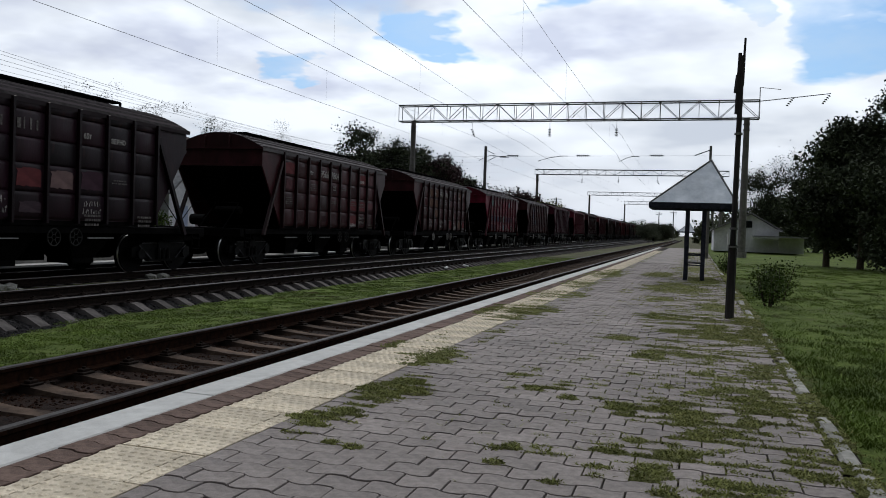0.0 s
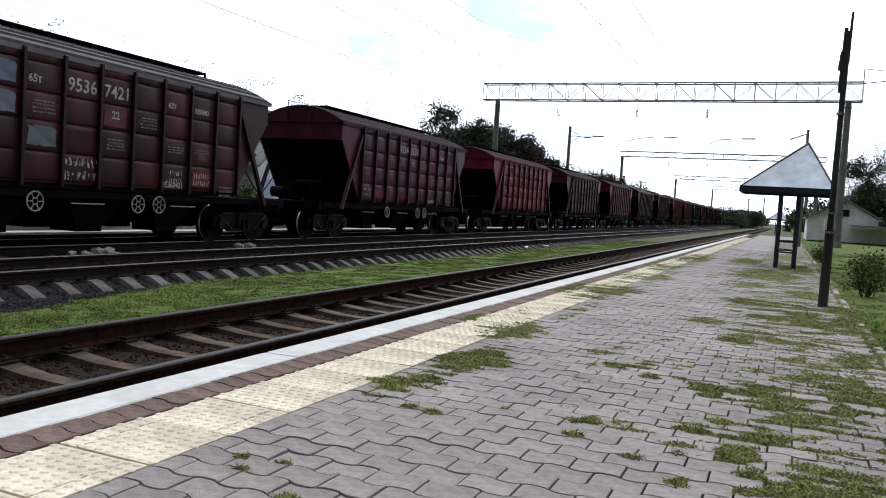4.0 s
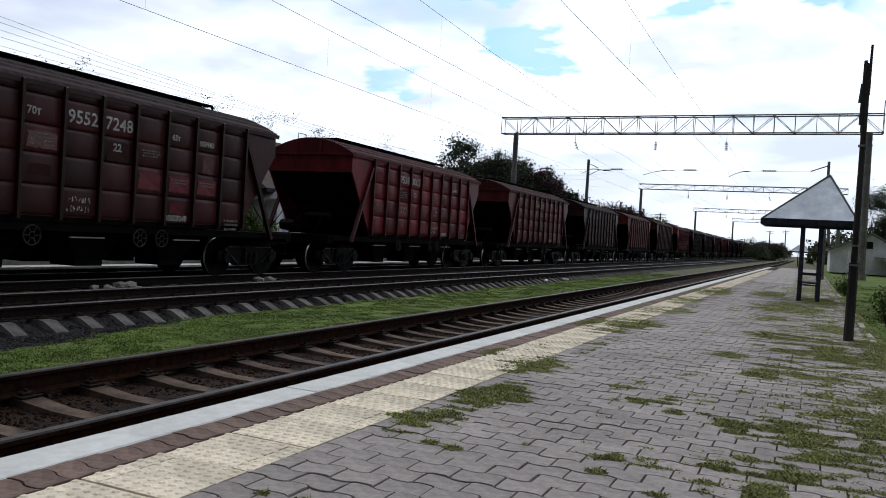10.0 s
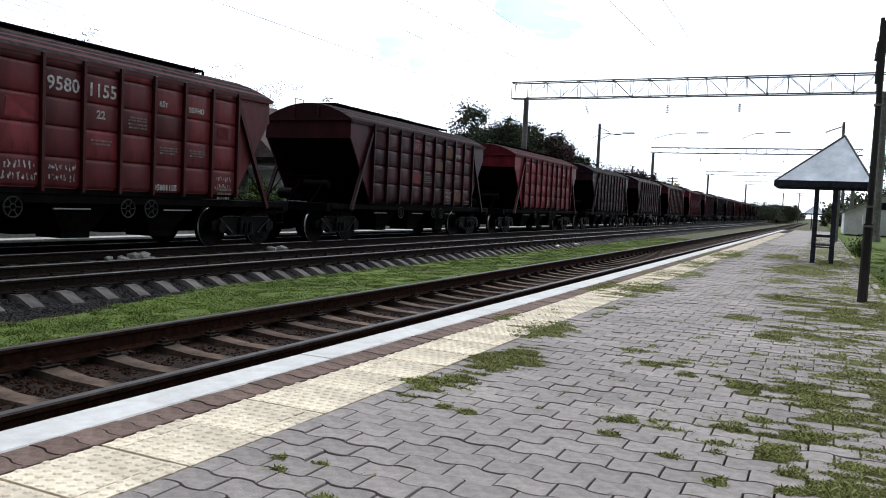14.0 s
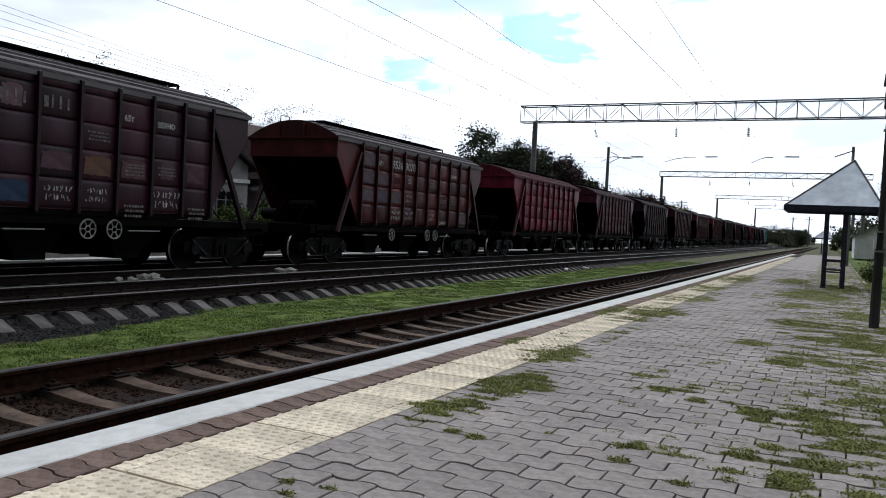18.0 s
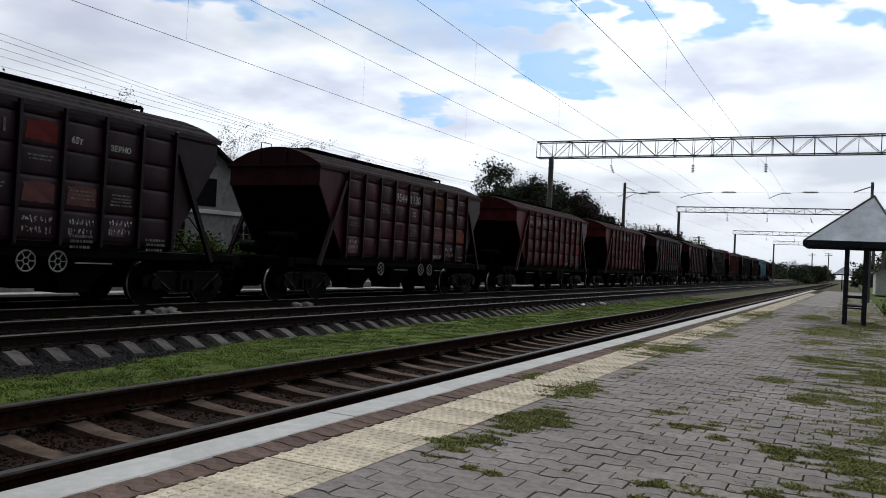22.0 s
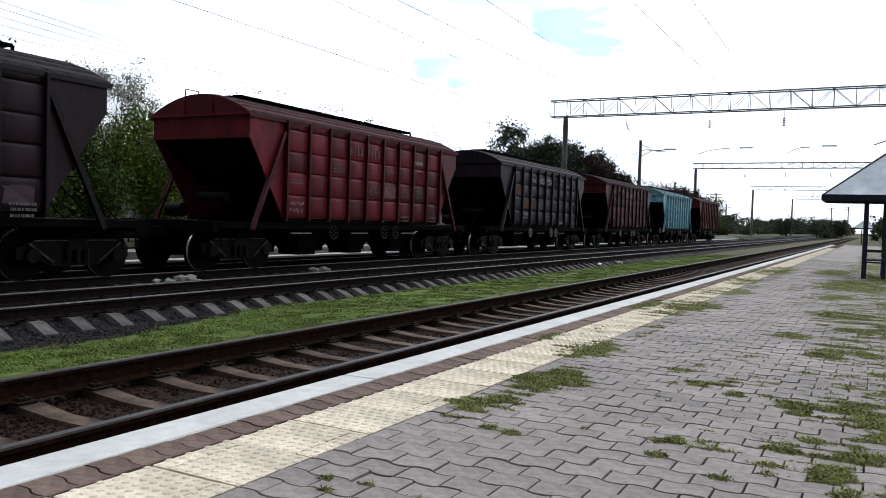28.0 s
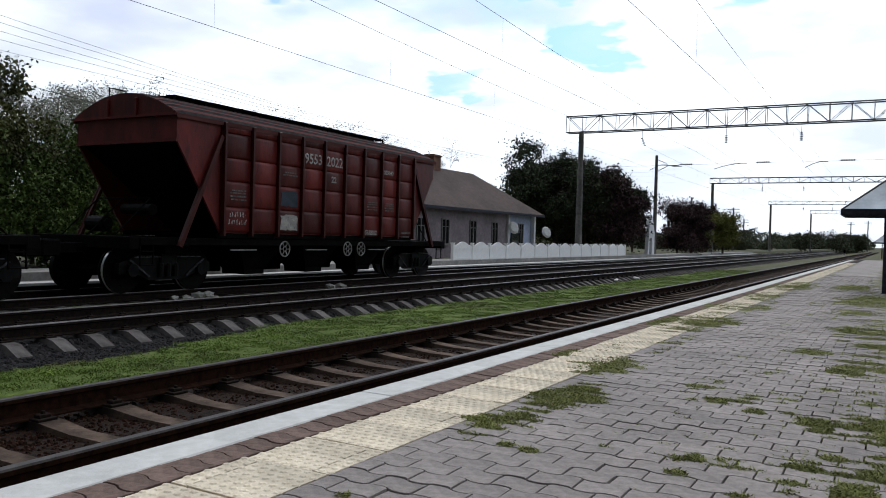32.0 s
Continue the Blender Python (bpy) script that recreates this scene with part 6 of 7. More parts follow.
def bush(x, y, h, spread, leaf, label, seed, z0=-0.12, count=900, size=0.09):
    r = random.Random(seed)
    t = thing("bush", label, "bush", pose(x, y, z0))
    b = bmesh.new()
    ends = []
    for k in range(7):
        a = r.uniform(0, 6.28)
        e = Vector((math.cos(a) * spread * r.uniform(0.2, 0.8), math.sin(a) * spread * r.uniform(0.2, 0.8), h * r.uniform(0.5, 0.95)))
        bar(b, (0.04 * math.cos(a), 0.04 * math.sin(a), -0.05), e, 0.03, 0.012, segs=5)
        ends.append(e)
    part("stems", b, BARK, t)
    pts = [(tuple(Vector(r.choice(ends)) * r.uniform(0.35, 1.1)), spread * 0.20, 6) for _ in range(count // 5)]
    leaf_cloud("foliage", pts, size, leaf, t, seed)


# the dark grove on the lawn side
for i, (x, y, h, s, lf) in enumerate([(6.0, 41.5, 6.6, 1.9, LEAF_DARK), (7.2, 40.0, 6.9, 1.9, LEAF_DARK), (8.9, 39.0, 8.3, 2.3, LEAF_DARK), (10.9, 38.0, 9.4, 2.8, LEAF_DARK), (6.6, 88.0, 8.0, 3.0, LEAF_DARK), (10.5, 90.0, 9.0, 3.6, LEAF_DARK), (8.2, 36.5, 4.2, 2.0, LEAF_DARK), (13.5, 36.0, 9.5, 3.2, LEAF_DARK)]):
    tree(x, y, h, s, lf, "dense dark-leaved tree at the edge of the lawn", 20 + i, clumps=280, per=110, size=0.15, low=0.03, trunk=0.16, loose=0.8)
# behind the fence
for i, (x, y, h, s, lf) in enumerate([(-28.8, 66.0, 9.5, 3.0, LEAF_DARK), (-26.6, 67.5, 8.6, 2.5, LEAF_DARK), (-23.6, 66.5, 8.9, 2.7, LEAF_DARK), (-21.0, 67.0, 7.4, 2.5, LEAF_PURPLE), (-24.5, 69.0, 6.0, 2.6, LEAF_PURPLE), (-21.8, 70.0, 5.6, 2.6, LEAF_DARK)]):
    tree(x, y, h, s, lf, "dark-leaved garden tree behind the white fence", 40 + i, clumps=300, per=110, size=0.19, low=0.08, trunk=0.18, loose=0.8)
for i, (x, y, h, s, lf) in enumerate([(-20.6, 88.0, 6.1, 2.3, LEAF_PURPLE), (-19.2, 88.5, 5.3, 1.9, LEAF_PURPLE), (-18.2, 101.0, 5.0, 2.0, LEAF_YELLOW), (-22.5, 104.0, 5.0, 2.4, LEAF_OLIVE), (-24.0, 118.0, 4.6, 3.0, LEAF_OLIVE)]):
    tree(x, y, h, s, lf, "rounded bush-like tree beside the line", 50 + i, clumps=240, per=90, size=0.18, low=0.03, trunk=0.14, loose=0.85)
# sparse pale trees and green thicket beyond the far platform
for i, (x, y, h, s, lf, cl) in enumerate([(-24.6, 16.4, 5.9, 1.5, LEAF_PALE, 60), (-26.0, 18.6, 6.2, 1.6, LEAF_PALE, 60), (-23.4, 15.2, 5.8, 1.5, LEAF_PALE, 50), (-23.2, 13.4, 6.3, 1.7, LEAF_OLIVE, 100), (-24.5, 11.5, 6.8, 2.2, LEAF_GREEN, 110), (-28.0, 31.5, 7.9, 2.0, LEAF_PALE, 46), (-30.0, 37.0, 8.0, 2.0, LEAF_PALE, 46), (-31.0, 47.0, 8.2, 2.0, LEAF_PALE, 46), (-32.5, 56.0, 8.6, 2.2, LEAF_PALE, 46), (-22.4, 8.2, 6.0, 1.8, LEAF_GREEN, 90), (-24.2, 19.4, 6.3, 1.5, LEAF_PALE, 60), (-25.6, 20.8, 6.2, 1.6, LEAF_PALE, 60), (-24.9, 17.8, 6.1, 1.5, LEAF_PALE, 60)]):
    tree(x, y, h, s, lf, "thin-leaved garden tree with pale sparse foliage" if lf is LEAF_PALE else "leafy green garden tree", 60 + i, clumps=cl * (3 if lf is LEAF_PALE else 2), per=60 if lf is LEAF_PALE else 110, size=0.06 if lf is LEAF_PALE else 0.11, low=0.30 if lf is LEAF_PALE else 0.08, trunk=0.08)
for i, (x, y, h, s, lf) in enumerate([(-20.6, 9.5, 2.4, 1.5, LEAF_GREEN), (-20.8, 12.0, 2.2, 1.5, LEAF_GREEN), (-21.0, 14.2, 2.4, 1.5, LEAF_GREEN), (-21.4, 16.2, 2.9, 1.5, LEAF_GREEN), (-21.3, 18.9, 4.5, 1.5, LEAF_LIME), (-21.6, 17.0, 4.0, 1.4, LEAF_LIME), (-21.9, 15.6, 4.3, 1.5, LEAF_GREEN), (-21.4, 13.2, 4.4, 1.6, LEAF_GREEN), (-21.2, 21.6, 1.6, 1.2, LEAF_GREEN), (-21.3, 24.6, 1.4, 1.2, LEAF_GREEN), (-21.2, 27.2, 1.6, 1.1, LEAF_GREEN), (-20.6, 7.0, 2.6, 1.6, LEAF_OLIVE), (-21.5, 19.8, 2.4, 1.2, LEAF_OLIVE)]):
    bush(x, y, h, s, lf, "green garden shrub behind the far platform", 80 + i, count=8000, size=0.10)
for i, (x, y, h, s) in enumerate([(1.35, 15.6, 0.75, 0.45), (1.75, 17.6, 0.9, 0.5), (1.1, 29.0, 0.8, 0.45), (1.9, 21.0, 0.5, 0.4)]):
    bush(x, y, h, s, LEAF_GREEN, "small weedy shrub on the lawn", 95 + i, count=900, size=0.05)
# round-headed trees far down the line
for i, (x, y, h, s) in enumerate([(-18.7, 200.0, 3.9, 1.9), (-11.4, 200.0, 5.0, 2.6), (-7.8, 214.0, 3.6, 2.2), (-27.5, 170.0, 3.6, 2.2)]):
    tree(x, y, h, s, LEAF_FAR_HAZED, "distant round-headed tree beside the line", 140 + i, z0=-0.4, clumps=150, per=70, size=0.26, low=0.03, trunk=0.16, loose=0.9)
# far belts of trees on the horizon
def belt(name, x0, x1, y0, y1, count, hmin, hmax, leaf, label, seed):
    r = random.Random(seed)
    pts = []
    for _ in range(count):
        x, y, h = r.uniform(x0, x1), r.uniform(y0, y1), r.uniform(hmin, hmax)
        for _ in range(26):
            a, q, u = r.uniform(0, 6.28), r.random(), r.random()
            w = h * 0.5 * (1 - 0.75 * max(0, u - 0.45))
            pts.append(((x + w * math.cos(a) * q ** 0.5, y + w * math.sin(a) * q ** 0.5, h * 0.9 * u), h * 0.10, 20))
    ob = leaf_cloud(name, pts, hmax * 0.10, leaf, None, seed)
    return tagged(ob, label, "trees", kind="stuff")


belt("distant_thicket", -45, -24, 120, 320, 80, 1.2, 3.2, LEAF_FAR_HAZED, "distant line of scrub and trees beside the railway", 1)
belt("horizon_trees", -160, -10, 330, 520, 130, 4, 8, LEAF_FAR_HAZED, "muted belt of trees on the horizon", 2)
belt("platform_end_trees", 2, 60, 150, 330, 70, 4, 8, LEAF_FAR_HAZED, "dull green trees beyond the platform's end", 3)
belt("lawn_edge_trees", 14, 60, 50, 120, 40, 5, 9, LEAF_DARK, "dark tree belt beyond the lawn", 4)
belt("yard_trees", -70, -34, 0, 120, 50, 4, 7, LEAF_OLIVE, "garden trees far behind the houses", 5)
# ---- grass and weeds ----


def blades(name, spots, material, label, seed, h=(0.03, 0.09), w=0.008, spread=0.5):
    """Short grass: bent blades of two faces each, from spots of (x, y, z, size, count)."""
    r = random.Random(seed)
    vs, fs = [], []
    for x, y, z, s, n in spots:
        for _ in range(n):
            a, q = r.uniform(0, 6.28), s * r.random() ** 0.5
            px, py = x + q * math.cos(a), y + q * math.sin(a)
            hh = r.uniform(*h) * (1.15 - 0.5 * q / max(s, 1e-3))
            b = r.uniform(0, 6.28)
            dx, dy = math.cos(b) * w, math.sin(b) * w
            lx, ly = r.gauss(0, spread) * hh, r.gauss(0, spread) * hh
            o = len(vs)
            vs += [(px - dx, py - dy, z), (px + dx, py + dy, z), (px + lx * 0.4 + dx * 0.7, py + ly * 0.4 + dy * 0.7, z + hh * 0.6), (px + lx * 0.4 - dx * 0.7, py + ly * 0.4 - dy * 0.7, z + hh * 0.6), (px + lx, py + ly, z + hh * 0.95)]
            fs += [(o, o + 1, o + 2, o + 3), (o + 3, o + 2, o + 4)]
    return tagged(soup(name, vs, fs, material), label, "grass", kind="stuff")


r5 = random.Random(11)
spots = []
for _ in range(2600):
    y = 1.5 + 45 * r5.random() ** 1.6
    x = r5.uniform(-8.4, -6.35)
    if x < shoulder_edge(x, y) - 0.03 and y < 10:
        continue
    spots.append((x, y, -0.37, 0.16, 58))
blades("strip_grass", spots, GRASS, "short bright grass between two tracks", 21, (0.012, 0.032), 0.0055, 1.3)
spots = []
for _ in range(2200):
    y = 2.0 + 40 * r5.random() ** 1.5
    spots.append((r5.uniform(1.0, 1.0 + 0.28 * y), y, -0.11, 0.18, 44))
blades("lawn_grass", spots, GRASS, "rough short grass on the lawn", 22, (0.025, 0.08), 0.006, 0.8)
spots = [(r5.uniform(-12.6, -12.3), 6 + 30 * r5.random(), -0.40, 0.2, 12) for _ in range(160)]
blades("gap_grass", spots, GRASS_DRY, "sparse weeds between two tracks", 23, (0.03, 0.10), 0.010)

# ---- paving: weeds first decide where the joints are overgrown ----
PL, PW = 0.22, 0.155
PX0, PX1 = -2.195, 0.80


# patches of weed and moss: middle x, y and half widths
BORDER_WEEDS = [(-2.03, 4.25, 0.189, 0.365), (-1.95, 5.22, 0.27, 0.459), (-2.14, 6.75, 0.27, 0.608), (-2.25, 11.3, 0.462, 1.32), (-2.35, 14.6, 0.495, 1.21), (-1.55, 2.39, 0.055, 0.044), (-1.97, 2.65, 0.033, 0.033), (-1.78, 2.69, 0.044, 0.044), (-1.88, 2.53, 0.044, 0.028), (-1.26, 2.43, 0.033, 0.022), (-1.76, 3.8, 0.055, 0.044), (-1.61, 3.77, 0.066, 0.055), (-2.4, 18.0, 0.44, 1.54), (-2.72, 7.2, 0.11, 0.33), (-2.7, 11.0, 0.22, 0.99), (-2.3, 23.0, 0.55, 2.75)]
INNER_WEEDS = [(-1.03, 5.74, 0.10, 0.14), (-0.78, 5.5, 0.09, 0.12), (-0.42, 5.4, 0.11, 0.17), (-0.04, 5.5, 0.27, 0.40), (-0.84, 4.12, 0.06, 0.06), (-0.68, 4.16, 0.09, 0.08), (-0.87, 3.82, 0.05, 0.04), (-0.38, 4.31, 0.09, 0.12), (-0.37, 3.92, 0.11, 0.09), (-0.55, 3.61, 0.07, 0.06), (-0.33, 3.38, 0.06, 0.06), (-0.13, 3.92, 0.10, 0.15), (-0.05, 3.67, 0.09, 0.13), (0.05, 3.52, 0.08, 0.10), (0.19, 3.77, 0.13, 0.24), (0.36, 3.8, 0.15, 0.25), (0.13, 3.12, 0.05, 0.10), (0.3, 6.3, 0.27, 0.30), (0.55, 5.9, 0.2, 0.4), (-0.06, 4.32, 0.08, 0.11), (0.1, 4.79, 0.13, 0.13), (0.31, 4.85, 0.16, 0.22), (0.62, 4.3, 0.16, 0.25)]
CORNER_WEEDS = [(-0.36, 3.9, 0.1, 0.11), (-0.12, 3.9, 0.11, 0.19), (0.17, 3.74, 0.14, 0.25), (0.33, 3.69, 0.08, 0.26), (0.18, 3.16, 0.1, 0.17), (-0.36, 5.3, 0.09, 0.23), (0.03, 5.34, 0.24, 0.5), (0.46, 6.16, 0.2, 0.65), (-0.32, 7.68, 0.17, 0.32), (-0.35, 4.3, 0.08, 0.18), (0.01, 4.36, 0.11, 0.21), (-0.24, 4.51, 0.07, 0.11), (0.35, 6.83, 0.15, 0.21), (-0.26, 3.02, 0.05, 0.05), (-0.04, 3.43, 0.08, 0.07), (0.4, 5.2, 0.09, 0.19), (-0.87, 5.92, 0.09, 0.17), (0.29, 10.46, 0.28, 1.48), (0.71, 9.77, 0.18, 1.45), (-0.17, 9.99, 0.22, 0.46)]
OUTER_WEEDS = [(-1.27, 6.17, 0.13, 0.12), (-0.33, 7.78, 0.20, 0.27), (0.18, 8.07, 0.32, 0.38), (0.51, 9.6, 0.30, 0.65), (-0.31, 11.73, 0.46, 0.8), (-0.28, 18.2, 0.8, 2.4), (0.4, 13.5, 0.4, 1.2), (-0.6, 14.8, 0.4, 0.8), (0.3, 22.0, 0.6, 3.0), (-0.9, 24.0, 0.5, 2.0), (0.0, 29.0, 0.8, 3.0), (0.6, 7.2, 0.2, 0.5), (-0.7, 8.9, 0.2, 0.3), (-0.1, 9.9, 0.3, 0.4), (0.7, 11.8, 0.2, 0.8)]


def overgrown(x, y):
    """How far the weeds cover the paving here: over 0 where they grow."""
    best = -1.0
    for zone in (BORDER_WEEDS, INNER_WEEDS, CORNER_WEEDS, OUTER_WEEDS):
        for px, py, rx, ry in zone:
            d = ((x - px) / rx) ** 2 + ((y - py) / ry) ** 2
            if d < 3.2:
                best = max(best, 1 - d)
    if y > 4.0:
        side = min(0.20, (x - 0.05 + 0.05 * (y - 4)) * 0.7)
        best = max(best, side if x > -0.55 else -1.0, -0.42 if x > -1.35 else -1.0, 0.0 if -2.55 < x < -1.95 and y > 7.5 else -1.0)
    if best <= -1.0:
        return best
    k = 1.0 if y < 8 else 0.5
    seam = 0.17 * math.cos(math.tau * ((y + 0.5) / PW - 0.5)) if y < 14 else 0.0
    return seam + best * 0.8 + 1.1 * n2(x * 0.55, y * 1.6, 7.0 * k, 31) + 0.6 * n2(x * 0.6, y * 1.5, 19.0 * k, 33) - 0.12


def wave_outline(u0, u1, w, g, sign):
    """A wave-sided paving block, or the piece of one from u0 to u1 of its length."""
    n = max(3, round(12 * (u1 - u0)))
    us = [u0 + (u1 - u0) * i / n for i in range(n + 1)]
    xs = [PL * (u - 0.5) for u in us]
    xs[0], xs[-1] = xs[0] + g, xs[-1] - g
    side = [(x, sign * 0.0135 * max(-1.0, min(1.0, 1.5 * math.sin(u * math.tau)))) for x, u in zip(xs, us)]
    return [(x, -w / 2 + g + d) for x, d in side] + [(x, w / 2 - g + d) for x, d in reversed(side)]


def paver_mesh(name, material, u0=0.0, u1=1.0, sign=1):
    out, inn = wave_outline(u0, u1, PW, 0.0045, sign), wave_outline(u0, u1, PW, 0.0058, sign)
    b = bmesh.new()
    lo = [b.verts.new((*p, -0.05)) for p in out]
    hi = [b.verts.new((*p, -0.0025)) for p in out]
    tp = [b.verts.new((*p, 0.0)) for p in inn]
    n = len(out)
    for i in range(n):
        j = (i + 1) % n
        b.faces.new((lo[i], lo[j], hi[j], hi[i]))
        b.faces.new((hi[i], hi[j], tp[j], tp[i]))
    b.faces.new(tp)
    bmesh.ops.recalc_face_normals(b, faces=b.faces)
    return keep_mesh(name, b, material)


# whole blocks for even and odd rows, and cut ones at the borders
GREY = {k: paver_mesh("grey_paver", PAVER, *k) for k in ((0.0, 1.0, 1), (0.0, 1.0, -1), (0.5, 1.0, -1), (0.0, 0.6, 1), (0.0, 0.1, -1))}
red_me = paver_mesh("red_paver", PAVER_RED)


def lay(material, name, places, near, parent):
    """The nearest blocks as parts, the rest joined."""
    shape = {}
    vs, fs = [], []
    for mesh, x, y, z, tx, ty in places:
        if near(x, y):
            part(name, mesh, None, parent, m=pose(x, y, z, tx, ty, rng.uniform(-0.5, 0.5)))
        else:
            if mesh.name not in shape:
                shape[mesh.name] = [tuple(v.co) for v in mesh.vertices], [tuple(p.vertices) for p in mesh.polygons]
            tmpl, tf = shape[mesh.name]
            o = len(vs)
            sx, sy = math.sin(radians(ty)), math.sin(radians(tx))
            vs += [(x + a, y + c, z + d - a * sx + c * sy) for a, c, d in tmpl]
            fs += [tuple(i + o for i in f) for f in tf]
    tagged(soup(name + "s", vs, fs, material, parent), kind="stuff")


places = []
j = 0
y = -0.5 - 38 * PW
while y < 34.0:
    sign = -1 if j % 2 else 1
    x = PX0 + (0.0 if j % 2 else PL / 2)
    j += 1
    while x - PL / 2 < PX1 - 0.03:
        u0 = 0.5 if x < PX0 + 0.01 else 0.0
        u1 = 1.0 if x + PL / 2 < PX1 + 0.02 else (0.6 if sign > 0 else 0.1)
        sink = -0.004 * max(0, min(1, overgrown(x, y)))
        places.append((GREY[(u0, u1, sign)], x, y, rng.uniform(-0.003, 0.002) + sink + 0.006 * n2(x, y, 1.7, 8), rng.gauss(0, 0.5), rng.gauss(0, 0.4)))
        x += PL
    y += PW
lay(PAVER, "paving_block", places, lambda x, y: 1.7 < y < 3.75 and -2.2 < x < 0.2, platform)
# farther off the blocks merge into one paved skin
bm = bmesh.new()
box(bm, -2.93, PX1, Y0 + 0.5, -0.58 - 38 * PW, -0.04, -0.003)
box(bm, PX0 + 0.01, PX1, 34.0, PLAT_END - 0.5, -0.04, -0.003)
tagged(part("far_paving", bm, PAVER, platform), kind="stuff")
places = []
y = -0.5 - 38 * PW
while y < 40:
    places.append((red_me, -2.822, y, rng.uniform(-0.003, 0.002), rng.gauss(0, 0.5), rng.gauss(0, 0.5)))
    y += PW
lay(PAVER_RED, "edge_block", places, lambda x, y: 0.5 < y < 14, platform)
bm = bmesh.new()
box(bm, -2.93, -2.72, 40.0, PLAT_END - 0.5, -0.04, -0.003)
tagged(part("far_edge_blocks", bm, PAVER_RED, platform), kind="stuff")


def tactile_mesh(name, w, l):
    """Ribbed tile: rows of small blunt studs."""
    b = bmesh.new()
    box(b, -w / 2 + 0.005, w / 2 - 0.005, -l / 2 + 0.005, l / 2 - 0.005, -0.05, 0.0, 0.0015)
    nx, ny = max(1, round(w / 0.058)), max(1, round(l / 0.058))
    for i in range(nx):
        for j in range(ny):
            cx, cy = -w / 2 + w * (i + (0.3 if j % 2 else 0.7)) / nx, -l / 2 + l * (j + 0.5) / ny
            lo = [b.verts.new((cx + 0.022 * math.cos(a), cy + 0.022 * math.sin(a), 0.0)) for a in (k * math.tau / 6 for k in range(6))]
            hi = [b.verts.new((cx + 0.013 * math.cos(a), cy + 0.013 * math.sin(a), 0.0050)) for a in (k * math.tau / 6 for k in range(6))]
            for k in range(6):
                b.faces.new((lo[k], lo[(k + 1) % 6], hi[(k + 1) % 6], hi[k]))
            b.faces.new(hi)
    return keep_mesh(name, b, TACTILE)


tile_a, strip_a, strip_b = tactile_mesh("tactile_tile", 0.40, 0.47), tactile_mesh("tactile_strip", 0.10, 0.47), tactile_mesh("tactile_strip", 0.10, 0.47)
TX0, TX1, TP = -2.70, -2.20, 0.474
y, k = 2.14 - 18 * TP, 0
while y < 60:
    lead = k % 2 == 0
    cx = TX0 + 0.20 if lead else TX1 - 0.20
    sx = TX1 - 0.05 if lead else TX0 + 0.05
    part("tactile_tile", tile_a, None, platform, m=pose(cx, y, rng.uniform(-0.002, 0.003), rng.gauss(0, 0.25), rng.gauss(0, 0.25)), label="cream studded tactile tile" if k == 0 else "")
    part("tactile_strip", strip_a, None, platform, m=pose(sx, y, rng.uniform(-0.002, 0.003), rng.gauss(0, 0.25), rng.gauss(0, 0.4)))
    y, k = y + TP, k + 1

# kerb along the lawn
kerb_me = slab_mesh("kerb_stone", 0.10, 0.985, 0.2, KERB, 0.018)
y = -24.0
while y < PLAT_END:
    part("kerb_stone", kerb_me, None, platform, m=pose(0.875 + rng.uniform(-0.012, 0.012), y, -0.004 + rng.uniform(-0.014, 0.012), rng.gauss(0, 0.5), rng.gauss(0, 2), rng.gauss(0, 0.7)))
    y += 1.0

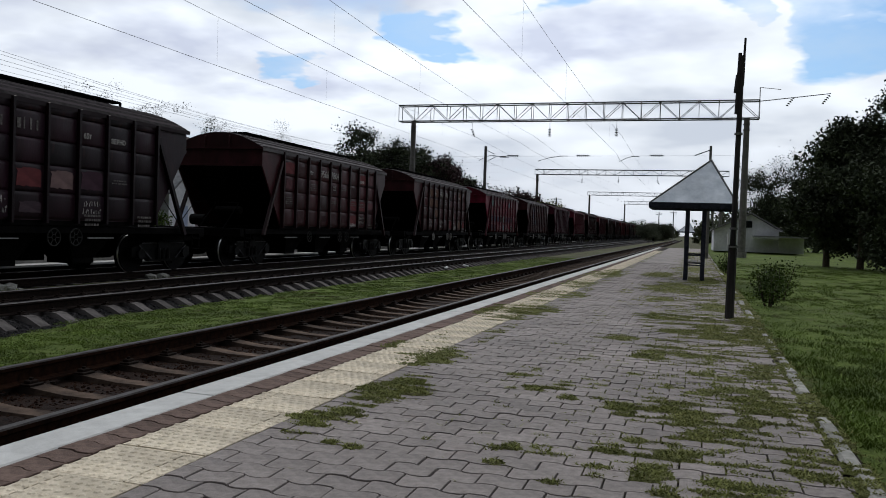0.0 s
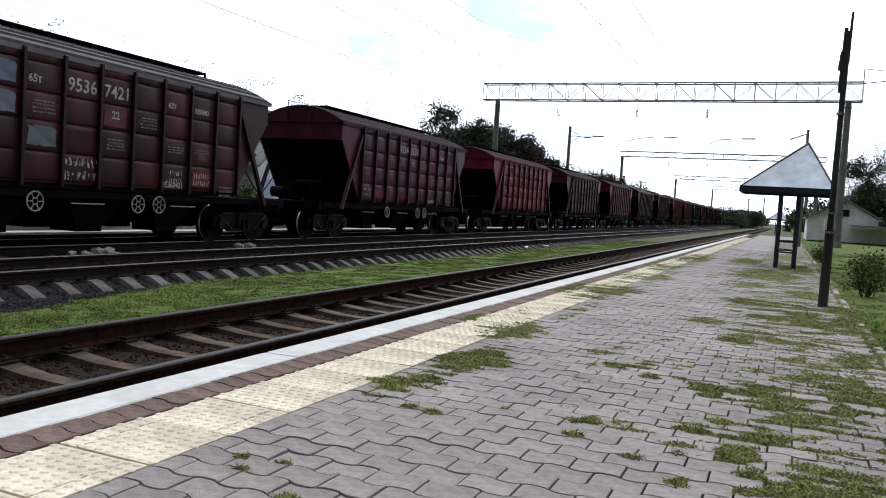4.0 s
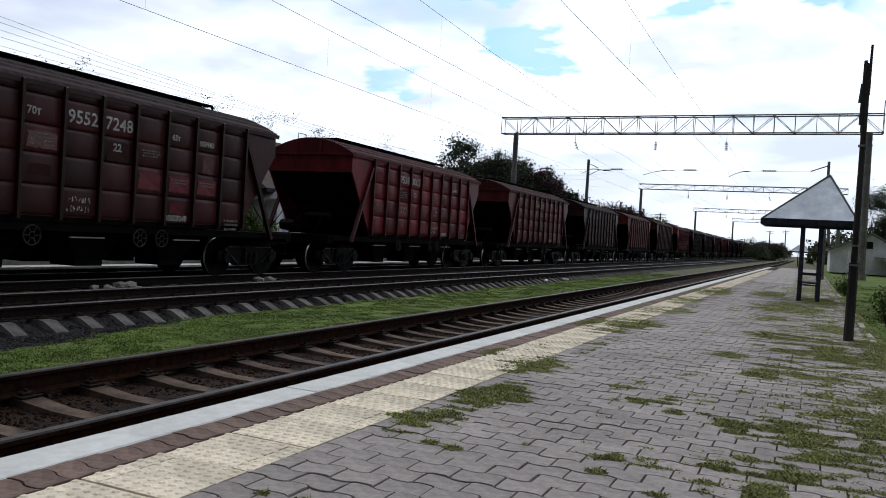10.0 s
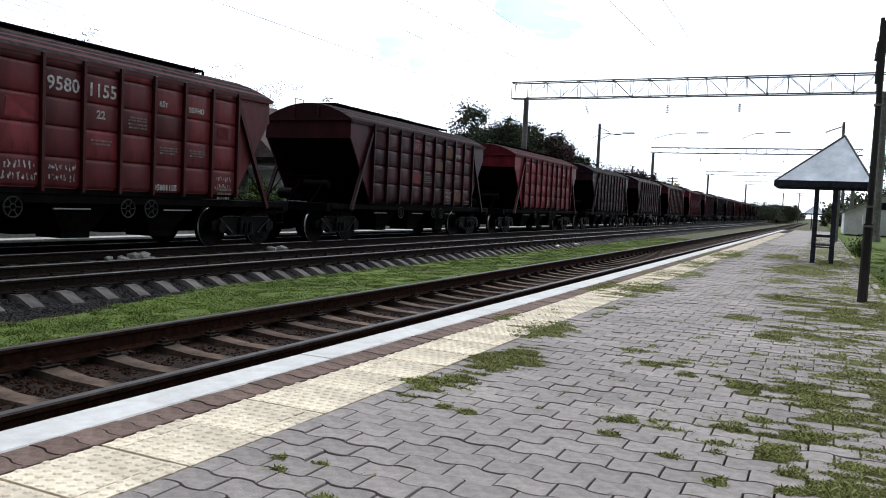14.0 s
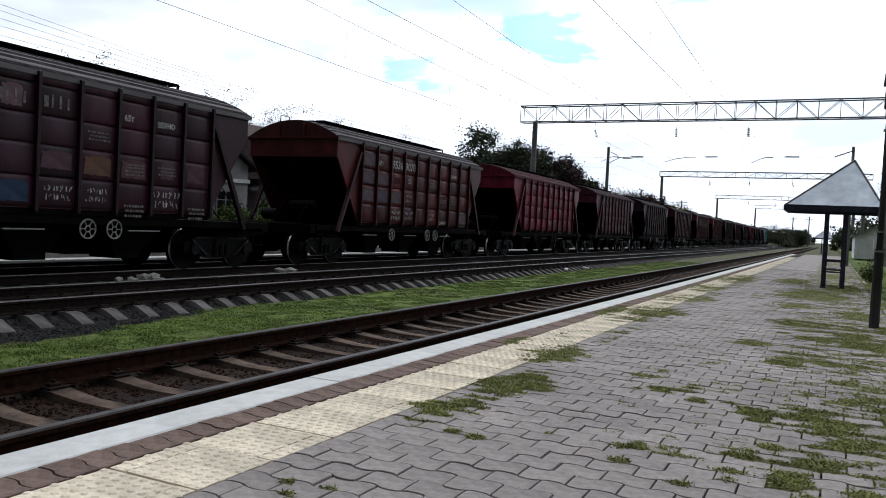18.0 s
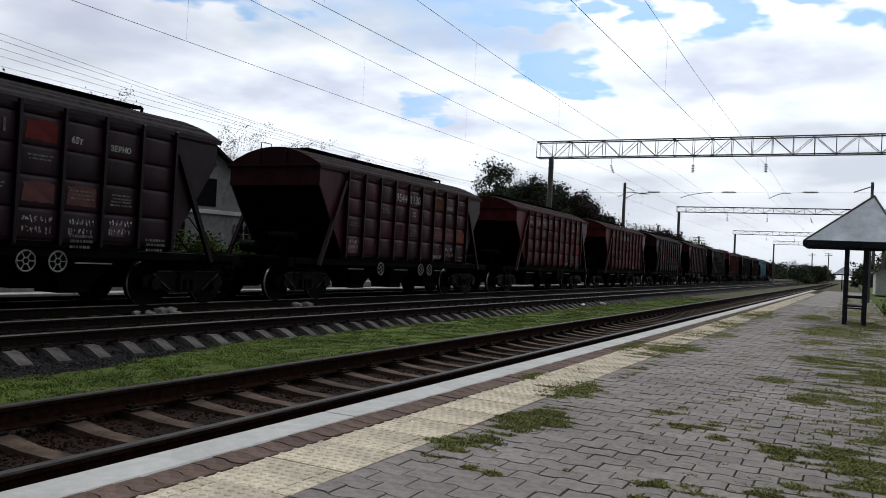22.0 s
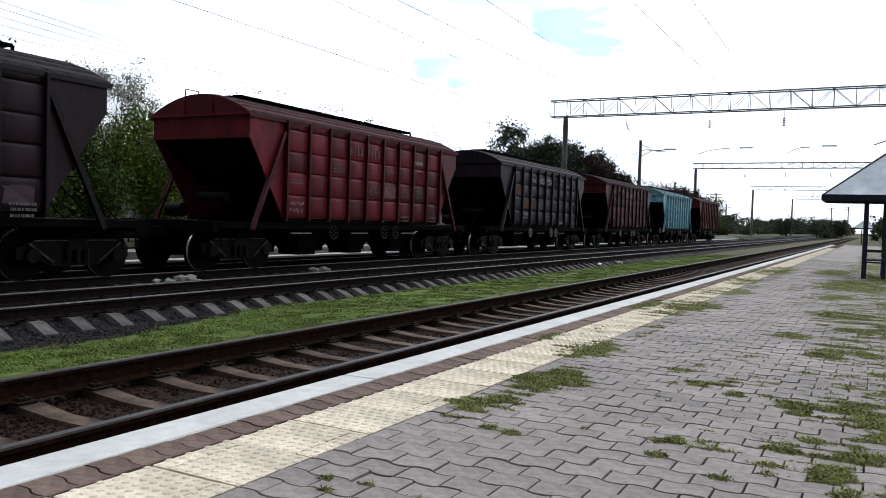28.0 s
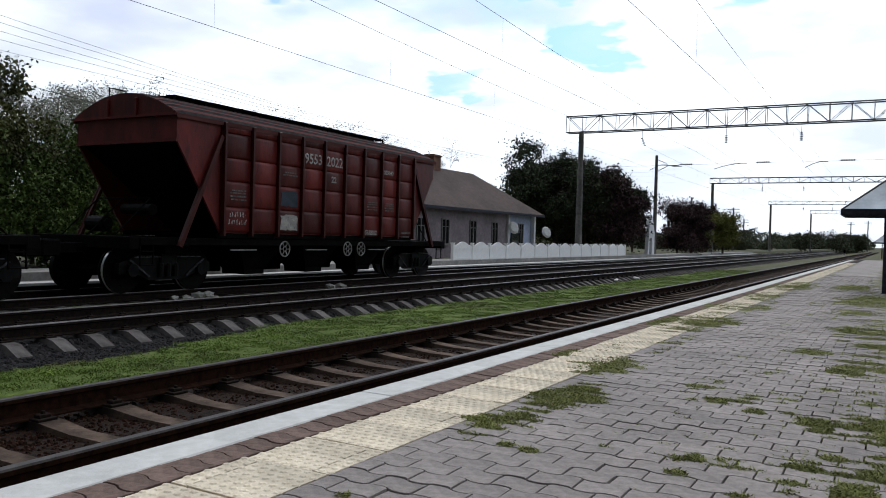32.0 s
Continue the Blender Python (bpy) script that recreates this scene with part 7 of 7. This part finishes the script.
# weeds growing from the joints: a mat of moss with short blades
vs, fs, spots = [], [], []
seen = set()
y = 1.6
while y < 60:
    st = 0.022 if y < 6 else (0.04 if y < 12 else (0.09 if y < 26 else 0.2))
    x = -2.85
    while x < 0.94:
        v = overgrown(x, y)
        if v > 0.0:
            z = -0.002 + min(0.014, 0.02 * v) + 0.004 * n2(x, y, 40, 3)
            o = len(vs)
            hs = st * 0.72
            vs += [(x - hs + r5.uniform(-0.3, 0.3) * st, y - hs, z - 0.014), (x + hs, y - hs + r5.uniform(-0.3, 0.3) * st, z - 0.014), (x + hs + r5.uniform(-0.3, 0.3) * st, y + hs, z - 0.014), (x - hs, y + hs + r5.uniform(-0.3, 0.3) * st, z - 0.014), (x + r5.uniform(-0.3, 0.3) * st, y + r5.uniform(-0.3, 0.3) * st, z)]
            fs += [(o, o + 1, o + 4), (o + 1, o + 2, o + 4), (o + 2, o + 3, o + 4), (o + 3, o, o + 4)]
            n = 2 if v < 0.3 else 4
            if y > 6:
                n += 2
            if y > 12:
                n += 5
            spots.append((x, y, z - 0.006, st * 0.8, n))
        x += st
    y += st
tagged(soup("moss_mats", vs, fs, MOSS), "low moss mats over the paving joints", "moss", kind="stuff")
for _ in range(500):
    y = 1.8 + 22 * r5.random() ** 1.5
    spots.append((r5.triangular(-2.15, 0.85, 0.5), round((y + 0.5) / PW) * PW - 0.5 + PW / 2, -0.01, 0.022, 7))
for _ in range(700):
    y = 2.0 + 36 * r5.random() ** 1.4
    spots.append((r5.choice((0.80, 0.86, 0.95)) + r5.gauss(0, 0.03), y, -0.02, 0.07, 16))
blades("joint_weeds", spots, GRASS_DRY, "low weeds growing from the paving joints", 24, (0.007, 0.021), 0.0042, 1.4)


# ---- what moves: the train ----
def train_shift(t):
    return 27.58 + 0.2 * math.exp(-((t - 14.5) / 4.5) ** 2) - 0.09309 * t + 0.0046176 * t ** 2 - 6.0687e-4 * t ** 3 + 7.095e-6 * t ** 4 - PITCH * t


def motions():
    for n, (ob, wheels) in WAGONS.items():
        walk(ob, [(float(t), pose(TRAIN_X + LEAN * (train_shift(t) + PITCH * n - 15), train_shift(t) + PITCH * n, TRAIN_Z, 0, 0, math.degrees(-LEAN))) for t in range(33)])
        near = [k / FPS for k in range(0, 32 * FPS + 1) if -14 < train_shift(k / FPS) + PITCH * n < 40]
        times = sorted({0.0, *near, 32.0})
        first = train_shift(near[0]) if near else 0.0
        last = train_shift(near[-1]) if near else 0.0
        for ws, y in wheels:
            rows = []
            for t in times:
                s = min(max(first - train_shift(t), 0.0), first - last)
                rows.append((t, pose(0, y, 0.475, math.degrees(s / 0.475) % 360)))
            walk(ws, rows)


motions()
